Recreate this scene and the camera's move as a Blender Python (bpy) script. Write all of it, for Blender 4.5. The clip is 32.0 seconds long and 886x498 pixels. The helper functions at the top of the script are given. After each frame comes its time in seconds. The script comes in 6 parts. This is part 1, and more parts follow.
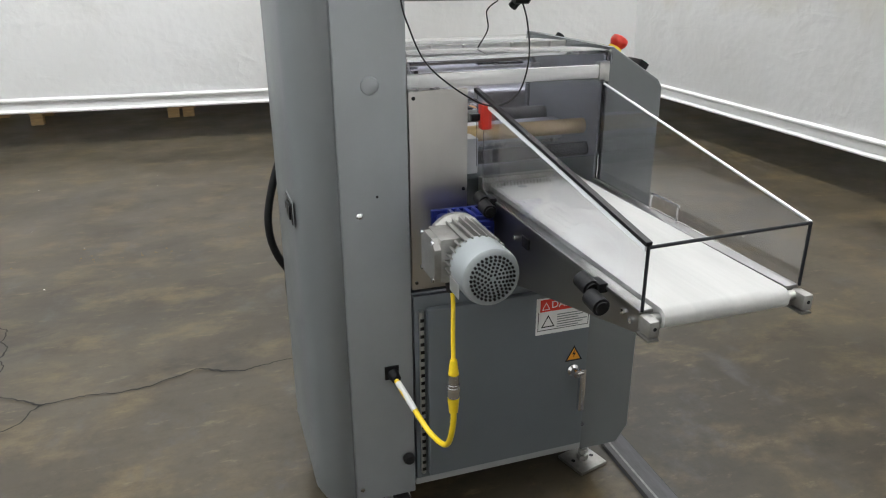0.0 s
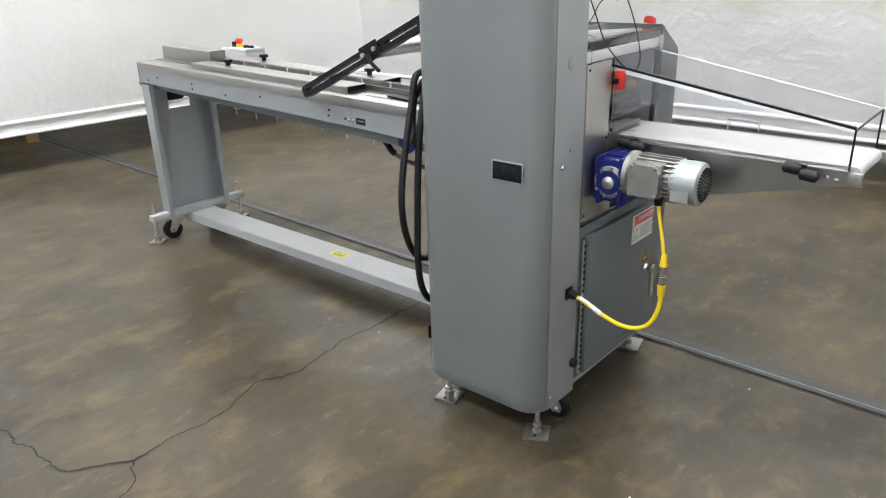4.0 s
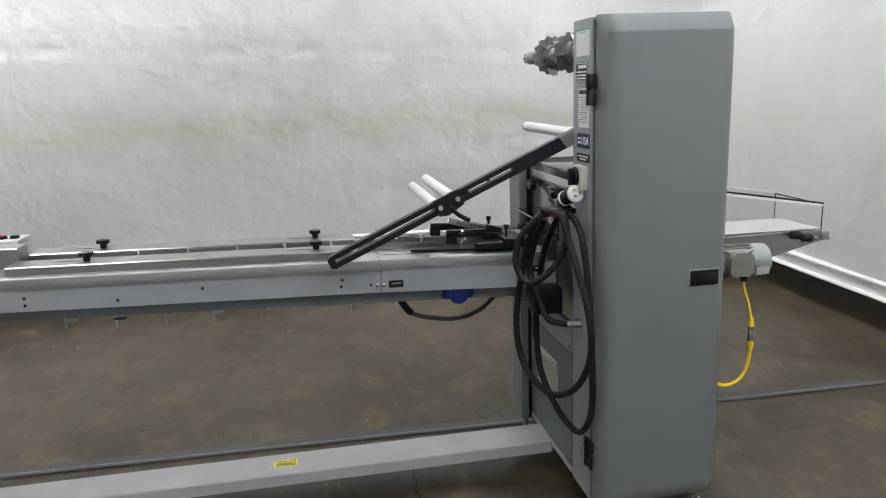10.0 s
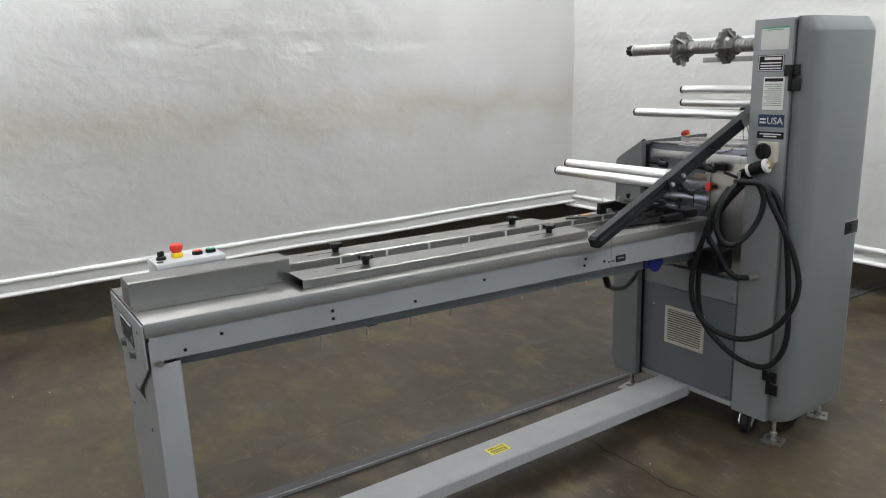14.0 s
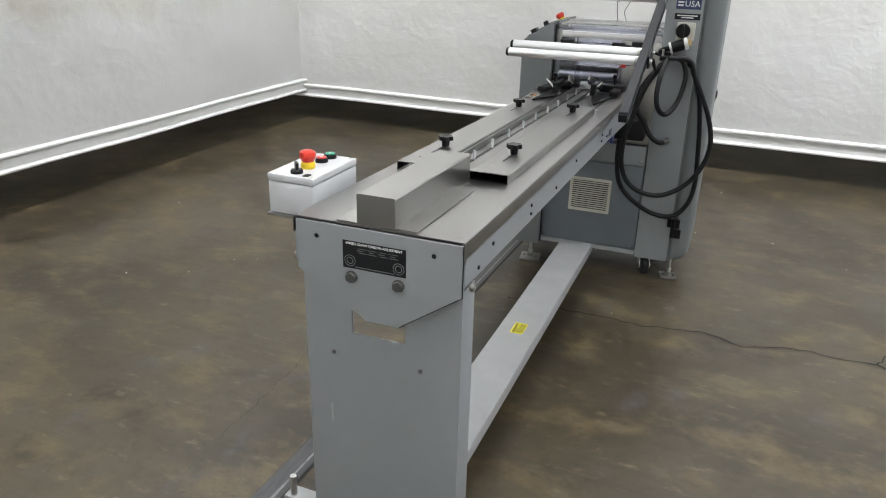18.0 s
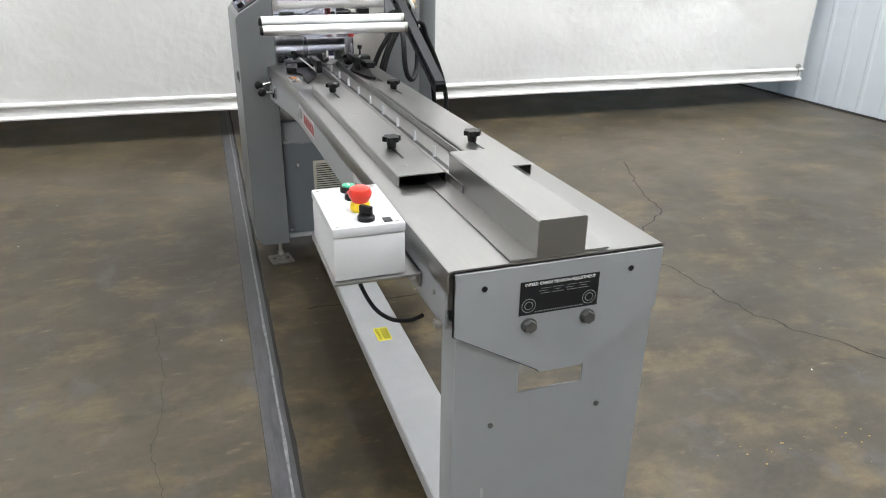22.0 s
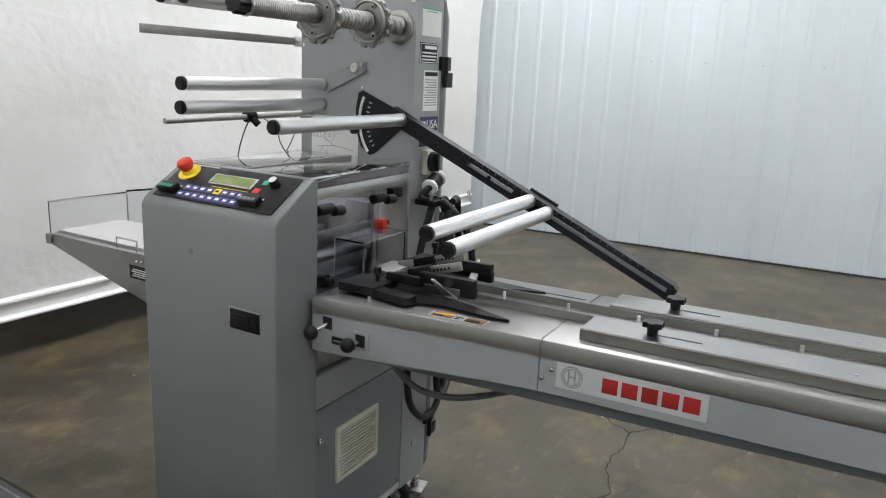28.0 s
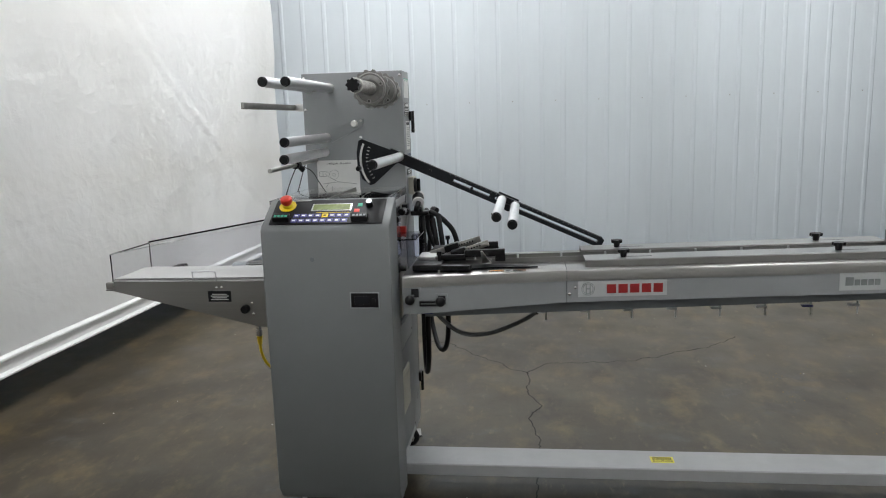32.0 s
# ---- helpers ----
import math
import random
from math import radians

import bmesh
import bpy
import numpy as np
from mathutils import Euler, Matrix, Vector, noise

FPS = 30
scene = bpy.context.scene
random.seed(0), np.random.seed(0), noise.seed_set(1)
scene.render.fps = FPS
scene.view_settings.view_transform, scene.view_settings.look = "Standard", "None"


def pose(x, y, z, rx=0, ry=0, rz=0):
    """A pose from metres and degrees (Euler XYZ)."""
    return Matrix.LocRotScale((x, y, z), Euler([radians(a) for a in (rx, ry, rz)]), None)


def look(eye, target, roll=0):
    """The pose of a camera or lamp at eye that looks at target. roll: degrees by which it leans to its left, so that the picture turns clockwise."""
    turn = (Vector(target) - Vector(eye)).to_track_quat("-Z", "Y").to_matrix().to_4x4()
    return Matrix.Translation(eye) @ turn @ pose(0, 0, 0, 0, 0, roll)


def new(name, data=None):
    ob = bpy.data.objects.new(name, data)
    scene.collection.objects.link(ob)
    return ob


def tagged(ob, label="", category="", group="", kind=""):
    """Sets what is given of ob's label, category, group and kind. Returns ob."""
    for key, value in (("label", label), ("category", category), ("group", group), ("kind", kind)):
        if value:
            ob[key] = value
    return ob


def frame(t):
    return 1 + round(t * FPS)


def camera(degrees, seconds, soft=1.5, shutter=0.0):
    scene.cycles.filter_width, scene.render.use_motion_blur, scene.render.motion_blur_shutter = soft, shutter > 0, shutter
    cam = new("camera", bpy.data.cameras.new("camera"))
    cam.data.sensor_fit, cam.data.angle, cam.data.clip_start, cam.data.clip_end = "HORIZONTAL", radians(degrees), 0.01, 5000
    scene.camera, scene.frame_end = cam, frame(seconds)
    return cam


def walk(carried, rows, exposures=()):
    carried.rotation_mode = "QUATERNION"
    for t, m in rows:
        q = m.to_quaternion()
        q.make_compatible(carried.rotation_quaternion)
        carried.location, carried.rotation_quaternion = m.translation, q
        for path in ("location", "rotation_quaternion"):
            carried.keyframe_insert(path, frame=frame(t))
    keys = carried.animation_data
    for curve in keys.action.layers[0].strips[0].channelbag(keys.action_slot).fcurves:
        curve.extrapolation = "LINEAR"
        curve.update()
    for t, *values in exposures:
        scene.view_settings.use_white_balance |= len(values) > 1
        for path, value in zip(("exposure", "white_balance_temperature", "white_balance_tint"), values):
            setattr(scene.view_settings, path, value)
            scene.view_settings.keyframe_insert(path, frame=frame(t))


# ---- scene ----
cam = camera(62.5, 32.0, soft=1.1)
PATH = [
    (0, (0.084, 0.039, 1.337), (0.674, 1.804, 0.605), -0.3),
    (0.5, (-0.078, 0.054, 1.335), (0.606, 1.788, 0.61), -0.5),
    (1, (-0.241, 0.136, 1.322), (0.497, 1.851, 0.604), -1.1),
    (1.5, (-0.43, 0.179, 1.326), (0.408, 1.821, 0.552), -0.9),
    (2, (-0.671, 0.168, 1.344), (0.329, 1.712, 0.56), -1.1),
    (2.5, (-0.786, 0.211, 1.334), (0.296, 1.699, 0.55), -1.2),
    (4.5, (-1.37, 0.615, 1.374), (0.114, 1.755, 0.669), -2.0),
    (5, (-1.447, 0.782, 1.381), (0.099, 1.87, 0.727), -2.4),
    (5.5, (-1.581, 0.96, 1.374), (0.064, 1.913, 0.752), -2.2),
    (6, (-1.704, 1.11, 1.398), (0.008, 1.942, 0.784), -2.6),
    (6.5, (-1.739, 1.319, 1.391), (0.019, 2.083, 0.821), -2.3),
    (7, (-1.779, 1.524, 1.395), (0.034, 2.177, 0.863), -1.7),
    (7.5, (-1.86, 1.757, 1.394), (0.034, 2.177, 0.907), -2.3),
    (8, (-1.825, 1.926, 1.409), (0.095, 2.206, 0.927), -0.7),
    (8.5, (-1.764, 2.101, 1.425), (0.177, 2.254, 0.967), -2.1),
    (9, (-1.754, 2.309, 1.417), (0.202, 2.26, 1.005), 0.5),
    (9.5, (-1.776, 2.51, 1.435), (0.165, 2.248, 1.031), -1.0),
    (10, (-1.711, 2.697, 1.434), (0.212, 2.354, 1.004), -2.1),
    (10.5, (-1.65, 2.917, 1.445), (0.258, 2.5, 1.017), -1.7),
    (11, (-1.65, 3.2, 1.471), (0.209, 2.596, 1.048), -0.9),
    (11.5, (-1.618, 3.388, 1.468), (0.212, 2.706, 1.039), -0.9),
    (12, (-1.512, 3.577, 1.467), (0.273, 2.79, 1.028), -2.1),
    (12.5, (-1.417, 3.806, 1.474), (0.328, 2.933, 1.036), 0.1),
    (13, (-1.368, 4.058, 1.493), (0.31, 3.074, 1.028), -0.3),
    (13.5, (-1.279, 4.193, 1.479), (0.379, 3.179, 1.006), -0.8),
    (14, (-1.143, 4.343, 1.482), (0.474, 3.265, 1.007), -2.1),
    (14.5, (-1.041, 4.568, 1.467), (0.51, 3.398, 0.99), -1.5),
    (16.5, (-0.386, 5.064, 1.503), (0.7, 3.529, 0.822), 0.6),
    (17, (-0.222, 5.15, 1.489), (0.764, 3.56, 0.78), 1.5),
    (17.5, (-0.062, 5.179, 1.449), (0.813, 3.529, 0.733), -0.3),
    (18, (0.142, 5.239, 1.449), (0.825, 3.519, 0.691), 1.4),
    (18.5, (0.308, 5.343, 1.448), (0.785, 3.588, 0.616), 1.2),
    (19, (0.435, 5.361, 1.414), (0.75, 3.605, 0.51), 1.9),
    (19.5, (0.599, 5.34, 1.398), (0.716, 3.575, 0.465), 2.5),
    (20, (0.757, 5.321, 1.395), (0.691, 3.577, 0.42), 2.7),
    (20.5, (0.973, 5.327, 1.458), (0.623, 3.606, 0.5), 4.4),
    (21, (1.062, 5.26, 1.434), (0.629, 3.512, 0.565), 3.5),
    (21.5, (1.168, 5.1, 1.421), (0.682, 3.346, 0.592), 1.5),
    (22, (1.29, 4.972, 1.418), (0.69, 3.246, 0.605), 0.9),
    (22.5, (1.443, 4.846, 1.433), (0.628, 3.213, 0.615), 1.6),
    (23, (1.522, 4.688, 1.417), (0.645, 3.071, 0.632), 2.3),
    (23.5, (1.598, 4.51, 1.42), (0.663, 2.895, 0.699), 0.7),
    (24, (1.708, 4.344, 1.415), (0.687, 2.769, 0.726), 2.4),
    (24.5, (1.84, 4.196, 1.431), (0.686, 2.694, 0.788), 1.3),
    (25, (1.894, 4.023, 1.419), (0.671, 2.565, 0.804), 1.3),
    (25.5, (1.934, 3.838, 1.417), (0.645, 2.428, 0.826), 1.3),
    (27.5, (2.136, 3.16, 1.416), (0.563, 2.046, 0.885), 1.8),
    (28, (2.27, 2.995, 1.417), (0.575, 2.046, 0.945), 2.8),
    (28.5, (2.404, 2.857, 1.419), (0.641, 2.027, 0.966), 1.4),
    (29, (2.434, 2.719, 1.403), (0.645, 1.938, 0.966), 0.3),
    (29.5, (2.521, 2.6, 1.422), (0.686, 1.878, 1.086), 0.5),
    (30, (2.675, 2.484, 1.416), (0.787, 1.908, 1.099), -1.3),
    (30.5, (2.816, 2.439, 1.413), (0.905, 1.946, 1.089), -1.4),
    (31, (3.03, 2.44, 1.413), (1.102, 2.028, 1.078), -1.7),
    (31.5, (3.236, 2.373, 1.417), (1.293, 2.039, 1.083), -2.4),
    (32, (3.413, 2.369, 1.417), (1.458, 2.136, 1.07), -1.8),
]
EXPOSURES = [(0, 0.17), (1, 0.4), (2, 0.6), (5, 0.6), (6, 0.55), (8, 0.12), (10, -0.03), (12, -0.1), (14, -0.13), (17, 0.16), (18, 0.22), (19, 0.45), (20, 0.53), (21, 0.62), (22, 0.52), (23, 0.36), (24, 0.3), (25, 0.22), (28, 0.08), (29, 0.0), (30, -0.21), (32, -0.27)]
walk(cam, [(t, look(eye, target, roll)) for t, eye, target, roll in PATH], EXPOSURES)

# world, lamps and exposure
world = bpy.data.worlds.new("world")
scene.world = world
world.use_nodes = True
wn = world.node_tree
sky = wn.nodes.new("ShaderNodeTexSky")
sky.sky_type, sky.sun_disc, sky.sun_elevation, sky.sun_rotation = "NISHITA", False, radians(40), radians(60)
wn.links.new(sky.outputs[0], wn.nodes["Background"].inputs[0])
wn.nodes["Background"].inputs[1].default_value = 0.05

CEIL = 4.3
LAMP_POWER = 105.0
# Assumed lamps, out of view, leaned to brighten the curtains and steel wall.
# x, y, and the lean toward the nearest curtain about y and x in degrees, and the share of power
LAMPS = [(-2.3, 1.6, 0, -48, 0.98), (0.3, 1.6, 0, -48, 1.05), (2.8, 1.2, -60, -30, 0.85), (2.8, 3.2, -66, 0, 0.85), (2.8, 4.9, -58, 30, 0.9), (0.3, 4.3, 0, 52, 1.1), (-2.3, 4.3, 0, 52, 1.1), (-2.2, 2.9, 40, 0, 0.86)]


# materials
def mat(name, base, rough=0.5, metal=0.0, vary=0.0, vscale=6.0, stretch=(1, 1, 1), bump=0.0, bscale=120.0, rvary=0.0, spec=0.5, coat=0.0):
    m = bpy.data.materials.new(name)
    m.use_nodes = True
    nt = m.node_tree
    b = nt.nodes["Principled BSDF"]
    b.inputs["Base Color"].default_value = (*base, 1)
    b.inputs["Roughness"].default_value = rough
    b.inputs["Metallic"].default_value = metal
    b.inputs["Specular IOR Level"].default_value = spec
    b.inputs["Coat Weight"].default_value = coat
    tc = nt.nodes.new("ShaderNodeTexCoord")
    mp = nt.nodes.new("ShaderNodeMapping")
    mp.inputs["Scale"].default_value = stretch
    nt.links.new(tc.outputs["Object"], mp.inputs[0])
    if vary or rvary:
        a = nt.nodes.new("ShaderNodeTexNoise")
        a.inputs["Scale"].default_value, a.inputs["Detail"].default_value, a.inputs["Roughness"].default_value = vscale, 8, 0.65
        nt.links.new(mp.outputs[0], a.inputs["Vector"])
        r = nt.nodes.new("ShaderNodeValToRGB")
        r.color_ramp.elements[0].position, r.color_ramp.elements[1].position = 0.3, 0.7
        r.color_ramp.elements[0].color = (*[c * (1 - vary) for c in base], 1)
        r.color_ramp.elements[1].color = (*[min(1, c * (1 + vary)) for c in base], 1)
        nt.links.new(a.outputs["Fac"], r.inputs[0])
        nt.links.new(r.outputs[0], b.inputs["Base Color"])
        if rvary:
            q = nt.nodes.new("ShaderNodeMapRange")
            q.inputs["To Min"].default_value, q.inputs["To Max"].default_value = max(0, rough - rvary), min(1, rough + rvary)
            q.inputs["From Min"].default_value, q.inputs["From Max"].default_value = 0.3, 0.7
            nt.links.new(a.outputs["Fac"], q.inputs[0])
            nt.links.new(q.outputs[0], b.inputs["Roughness"])
    if bump:
        n = nt.nodes.new("ShaderNodeTexNoise")
        n.inputs["Scale"].default_value, n.inputs["Detail"].default_value = bscale, 3
        nt.links.new(mp.outputs[0], n.inputs["Vector"])
        u = nt.nodes.new("ShaderNodeBump")
        u.inputs["Strength"].default_value, u.inputs["Distance"].default_value = bump, 0.002
        nt.links.new(n.outputs["Fac"], u.inputs["Height"])
        nt.links.new(u.outputs[0], b.inputs["Normal"])
    return m


def clear(name, tint, rough=0.03):
    m = bpy.data.materials.new(name)
    m.use_nodes = True
    b = m.node_tree.nodes["Principled BSDF"]
    b.inputs["Base Color"].default_value = (*tint, 1)
    b.inputs["Roughness"].default_value = rough
    b.inputs["IOR"].default_value = 1.49
    b.inputs["Transmission Weight"].default_value = 1.0
    return m


def concrete():
    m = bpy.data.materials.new("polished_concrete")
    m.use_nodes = True
    nt = m.node_tree
    b = nt.nodes["Principled BSDF"]
    tc = nt.nodes.new("ShaderNodeTexCoord")

    def nz(scale, detail, rough, dist=0.0):
        n = nt.nodes.new("ShaderNodeTexNoise")
        n.inputs["Scale"].default_value, n.inputs["Detail"].default_value, n.inputs["Roughness"].default_value = scale, detail, rough
        n.inputs["Distortion"].default_value = dist
        nt.links.new(tc.outputs["Object"], n.inputs["Vector"])
        return n

    def ramp(src, stops):
        r = nt.nodes.new("ShaderNodeValToRGB")
        while len(r.color_ramp.elements) < len(stops):
            r.color_ramp.elements.new(0.5)
        r.color_ramp.interpolation = "B_SPLINE"
        for e, (p, c) in zip(r.color_ramp.elements, stops):
            e.position, e.color = p, (*c, 1)
        nt.links.new(src.outputs["Fac"], r.inputs[0])
        return r

    def mix(kind, fac, a, c):
        x = nt.nodes.new("ShaderNodeMix")
        x.data_type, x.blend_type = "RGBA", kind
        x.inputs[0].default_value = fac
        nt.links.new(a.outputs[0 if a.bl_idname != "ShaderNodeMix" else 2], x.inputs[6])
        nt.links.new(c.outputs[0], x.inputs[7])
        return x

    def soft(src, lo, hi):
        r = nt.nodes.new("ShaderNodeMapRange")
        r.interpolation_type = "SMOOTHERSTEP"
        r.inputs["From Min"].default_value, r.inputs["From Max"].default_value = lo, hi
        nt.links.new(src.outputs["Fac"], r.inputs["Value"])
        return r

    def over(under, colour, mask):
        x = nt.nodes.new("ShaderNodeMix")
        x.data_type, x.blend_type = "RGBA", "MIX"
        nt.links.new(mask.outputs[0], x.inputs[0])
        nt.links.new(under.outputs[2], x.inputs[6])
        x.inputs[7].default_value = (*colour, 1)
        return x

    def stretched(turn, sx, sy):
        m_ = nt.nodes.new("ShaderNodeMapping")
        m_.inputs["Rotation"].default_value = (0, 0, turn)
        m_.inputs["Scale"].default_value = (sx, sy, 1.0)
        nt.links.new(tc.outputs["Object"], m_.inputs[0])
        return m_

    def nzs(mp_, scale, detail, rough, dist=0.0):
        n = nz(scale, detail, rough, dist)
        nt.links.new(mp_.outputs[0], n.inputs["Vector"])
        return n

    base = nt.nodes.new("ShaderNodeMix")
    base.data_type = "RGBA"
    base.inputs[6].default_value, base.inputs[7].default_value = (0.036, 0.0290, 0.0190, 1), (0.067, 0.0553, 0.0368, 1)
    nt.links.new(soft(nz(0.75, 4, 0.55, 0.3), 0.34, 0.66).outputs[0], base.inputs[0])
    # tan cement paste, grey cloud, dark oil and pale scuffs, each with feathered edges
    c = over(base, (0.112, 0.085, 0.0445), soft(nzs(stretched(0.4, 1.0, 1.5), 3.4, 8, 0.66, 0.2), 0.44, 0.74))
    c = over(c, (0.066, 0.0635, 0.0615), soft(nzs(stretched(-0.5, 1.5, 1.0), 4.0, 8, 0.64, 0.2), 0.50, 0.80))
    c = over(c, (0.022, 0.0170, 0.0115), soft(nzs(stretched(1.1, 1.0, 1.5), 2.6, 8, 0.64, 0.2), 0.50, 0.78))
    c = over(c, (0.155, 0.125, 0.074), soft(nzs(stretched(0.2, 1.0, 2.4), 8.5, 7, 0.7), 0.54, 0.82))
    c = over(c, (0.15, 0.148, 0.146), soft(nzs(stretched(0.9, 1.0, 3.0), 9.0, 5, 0.7), 0.66, 0.92))
    fine = ramp(nz(60.0, 5, 0.75), [(0.34, (0.80, 0.80, 0.80)), (0.66, (1.22, 1.21, 1.20))])
    mid = ramp(nz(14.0, 6, 0.7, 0.2), [(0.30, (0.66, 0.66, 0.67)), (0.70, (1.36, 1.32, 1.22))])
    # trowel and broom streaks
    streak = ramp(nzs(stretched(0.5, 2.2, 22.0), 1.2, 7, 0.7, 0.4), [(0.36, (0.85, 0.85, 0.86)), (0.64, (1.15, 1.14, 1.11))])
    # one old spill, bluish grey
    vm = nt.nodes.new("ShaderNodeVectorMath")
    vm.operation = "DISTANCE"
    vm.inputs[1].default_value = (-0.80, 2.72, 0.0)
    nt.links.new(tc.outputs["Object"], vm.inputs[0])
    wob = nt.nodes.new("ShaderNodeMath")
    wob.operation = "MULTIPLY_ADD"
    wob.inputs[1].default_value = 0.30
    nt.links.new(nz(5.0, 5, 0.6).outputs["Fac"], wob.inputs[0])
    nt.links.new(vm.outputs["Value"], wob.inputs[2])
    spill = nt.nodes.new("ShaderNodeValToRGB")
    spill.color_ramp.elements[0].position, spill.color_ramp.elements[0].color = 0.16, (0.70, 0.76, 0.93, 1)
    spill.color_ramp.elements[1].position, spill.color_ramp.elements[1].color = 0.36, (1, 1, 1, 1)
    nt.links.new(wob.outputs[0], spill.inputs[0])
    for veil, weight in ((mid, 0.9), (streak, 0.85), (fine, 0.8), (spill, 1.0)):
        c = mix("MULTIPLY", weight, c, veil)
    nt.links.new(c.outputs[2], b.inputs["Base Color"])
    q = nt.nodes.new("ShaderNodeMapRange")
    q.inputs["From Min"].default_value, q.inputs["From Max"].default_value = 0.3, 0.7
    q.inputs["To Min"].default_value, q.inputs["To Max"].default_value = 0.285, 0.40
    nt.links.new(nz(3.0, 3, 0.5).outputs["Fac"], q.inputs[0])
    nt.links.new(q.outputs[0], b.inputs["Roughness"])
    b.inputs["Specular IOR Level"].default_value = 0.34
    return m


def fabric(name, stain):
    m = bpy.data.materials.new(name)
    m.use_nodes = True
    nt = m.node_tree
    b = nt.nodes["Principled BSDF"]
    tc = nt.nodes.new("ShaderNodeTexCoord")
    n = nt.nodes.new("ShaderNodeTexNoise")
    n.inputs["Scale"].default_value, n.inputs["Detail"].default_value = 0.9, 6
    nt.links.new(tc.outputs["Object"], n.inputs["Vector"])
    r = nt.nodes.new("ShaderNodeValToRGB")
    r.color_ramp.elements[0].position, r.color_ramp.elements[1].position = 0.25, 0.62
    r.color_ramp.elements[0].color, r.color_ramp.elements[1].color = (0.82, 0.815, 0.79, 1), (0.86, 0.86, 0.85, 1)
    nt.links.new(n.outputs["Fac"], r.inputs[0])
    # a faint tide mark at waist height, broken up along the cloth
    sep = nt.nodes.new("ShaderNodeSeparateXYZ")
    nt.links.new(tc.outputs["Object"], sep.inputs[0])
    n2 = nt.nodes.new("ShaderNodeTexNoise")
    n2.inputs["Scale"].default_value, n2.inputs["Detail"].default_value = 2.6, 8
    nt.links.new(tc.outputs["Object"], n2.inputs["Vector"])
    ad = nt.nodes.new("ShaderNodeMath")
    ad.operation = "MULTIPLY_ADD"
    ad.inputs[1].default_value = 0.5
    nt.links.new(n2.outputs["Fac"], ad.inputs[0])
    nt.links.new(sep.outputs[2], ad.inputs[2])
    band = nt.nodes.new("ShaderNodeValToRGB")
    cr = band.color_ramp
    cr.elements[0].position, cr.elements[0].color = 0.0, (1, 1, 1, 1)
    cr.elements[1].position, cr.elements[1].color = 1.0, (1, 1, 1, 1)
    for p, c in ((0.33, (1, 1, 1, 1)), (0.395, (0.895, 0.86, 0.775, 1)), (0.425, (0.96, 0.94, 0.90, 1)), (0.47, (1, 1, 1, 1))):
        e = cr.elements.new(p)
        e.color = c
    sc = nt.nodes.new("ShaderNodeMath")
    sc.operation = "MULTIPLY"
    sc.inputs[1].default_value = 0.3333
    nt.links.new(ad.outputs[0], sc.inputs[0])
    nt.links.new(sc.outputs[0], band.inputs[0])
    x = nt.nodes.new("ShaderNodeMix")
    x.data_type, x.blend_type = "RGBA", "MULTIPLY"
    x.inputs[0].default_value = stain
    nt.links.new(r.outputs[0], x.inputs[6])
    nt.links.new(band.outputs[0], x.inputs[7])
    nt.links.new(x.outputs[2], b.inputs["Base Color"])
    b.inputs["Roughness"].default_value = 0.55
    def height(scale, detail, dist, stretch):
        mp = nt.nodes.new("ShaderNodeMapping")
        mp.inputs["Scale"].default_value = stretch
        nt.links.new(tc.outputs["Object"], mp.inputs[0])
        v = nt.nodes.new("ShaderNodeTexNoise")
        v.inputs["Scale"].default_value, v.inputs["Detail"].default_value, v.inputs["Distortion"].default_value = scale, detail, dist
        nt.links.new(mp.outputs[0], v.inputs["Vector"])
        return v.outputs["Fac"]

    # soft buckles, crumpled quilting, and a grid of woven scrim
    vo = nt.nodes.new("ShaderNodeTexVoronoi")
    vo.inputs["Scale"].default_value = 17.0
    nt.links.new(tc.outputs["Object"], vo.inputs["Vector"])
    prev = None
    for src, strength, dist in ((height(3.2, 5, 1.0, (1, 1, 1.8)), 0.27, 0.03), (height(15.0, 3, 0.8, (1, 1, 0.8)), 0.24, 0.010), (vo.outputs["Distance"], 0.20, 0.010), (height(70.0, 3, 0.0, (1, 1, 1)), 0.15, 0.003)):
        u = nt.nodes.new("ShaderNodeBump")
        u.inputs["Strength"].default_value, u.inputs["Distance"].default_value = strength, dist
        nt.links.new(src, u.inputs["Height"])
        if prev:
            nt.links.new(prev.outputs[0], u.inputs["Normal"])
        prev = u
    nt.links.new(prev.outputs[0], b.inputs["Normal"])
    return m


M_FLOOR = concrete()
M_TARP = fabric("white_tarp", 0.15)
M_TARP_STAINED = fabric("white_tarp_with_tide_mark", 0.85)
M_HEM = mat("hem_tape", (0.62, 0.62, 0.61), 0.55, vary=0.05, vscale=5, bump=0.2, bscale=30)
M_CORR = mat("white_steel_sheet", (0.74, 0.79, 0.82), 0.4, vary=0.05, vscale=1.5, stretch=(1, 1, 0.3))
M_DULL = mat("far_wall_paint", (0.42, 0.42, 0.41), 0.8, vary=0.1, vscale=2)
M_CEIL = mat("ceiling_panel", (0.7, 0.7, 0.7), 0.8, vary=0.06, vscale=1)
M_GREY = mat("light_grey_paint", (0.250, 0.264, 0.274), 0.42, vary=0.06, vscale=5, bump=0.08, bscale=300, rvary=0.06)
M_SHELL = mat("grey_moulded_shell", (0.150, 0.161, 0.165), 0.42, vary=0.05, vscale=4, bump=0.12, bscale=420, rvary=0.05)
M_CAB = mat("blue_grey_cabinet_paint", (0.123, 0.139, 0.152), 0.36, vary=0.06, vscale=4, bump=0.06, bscale=260, rvary=0.06)
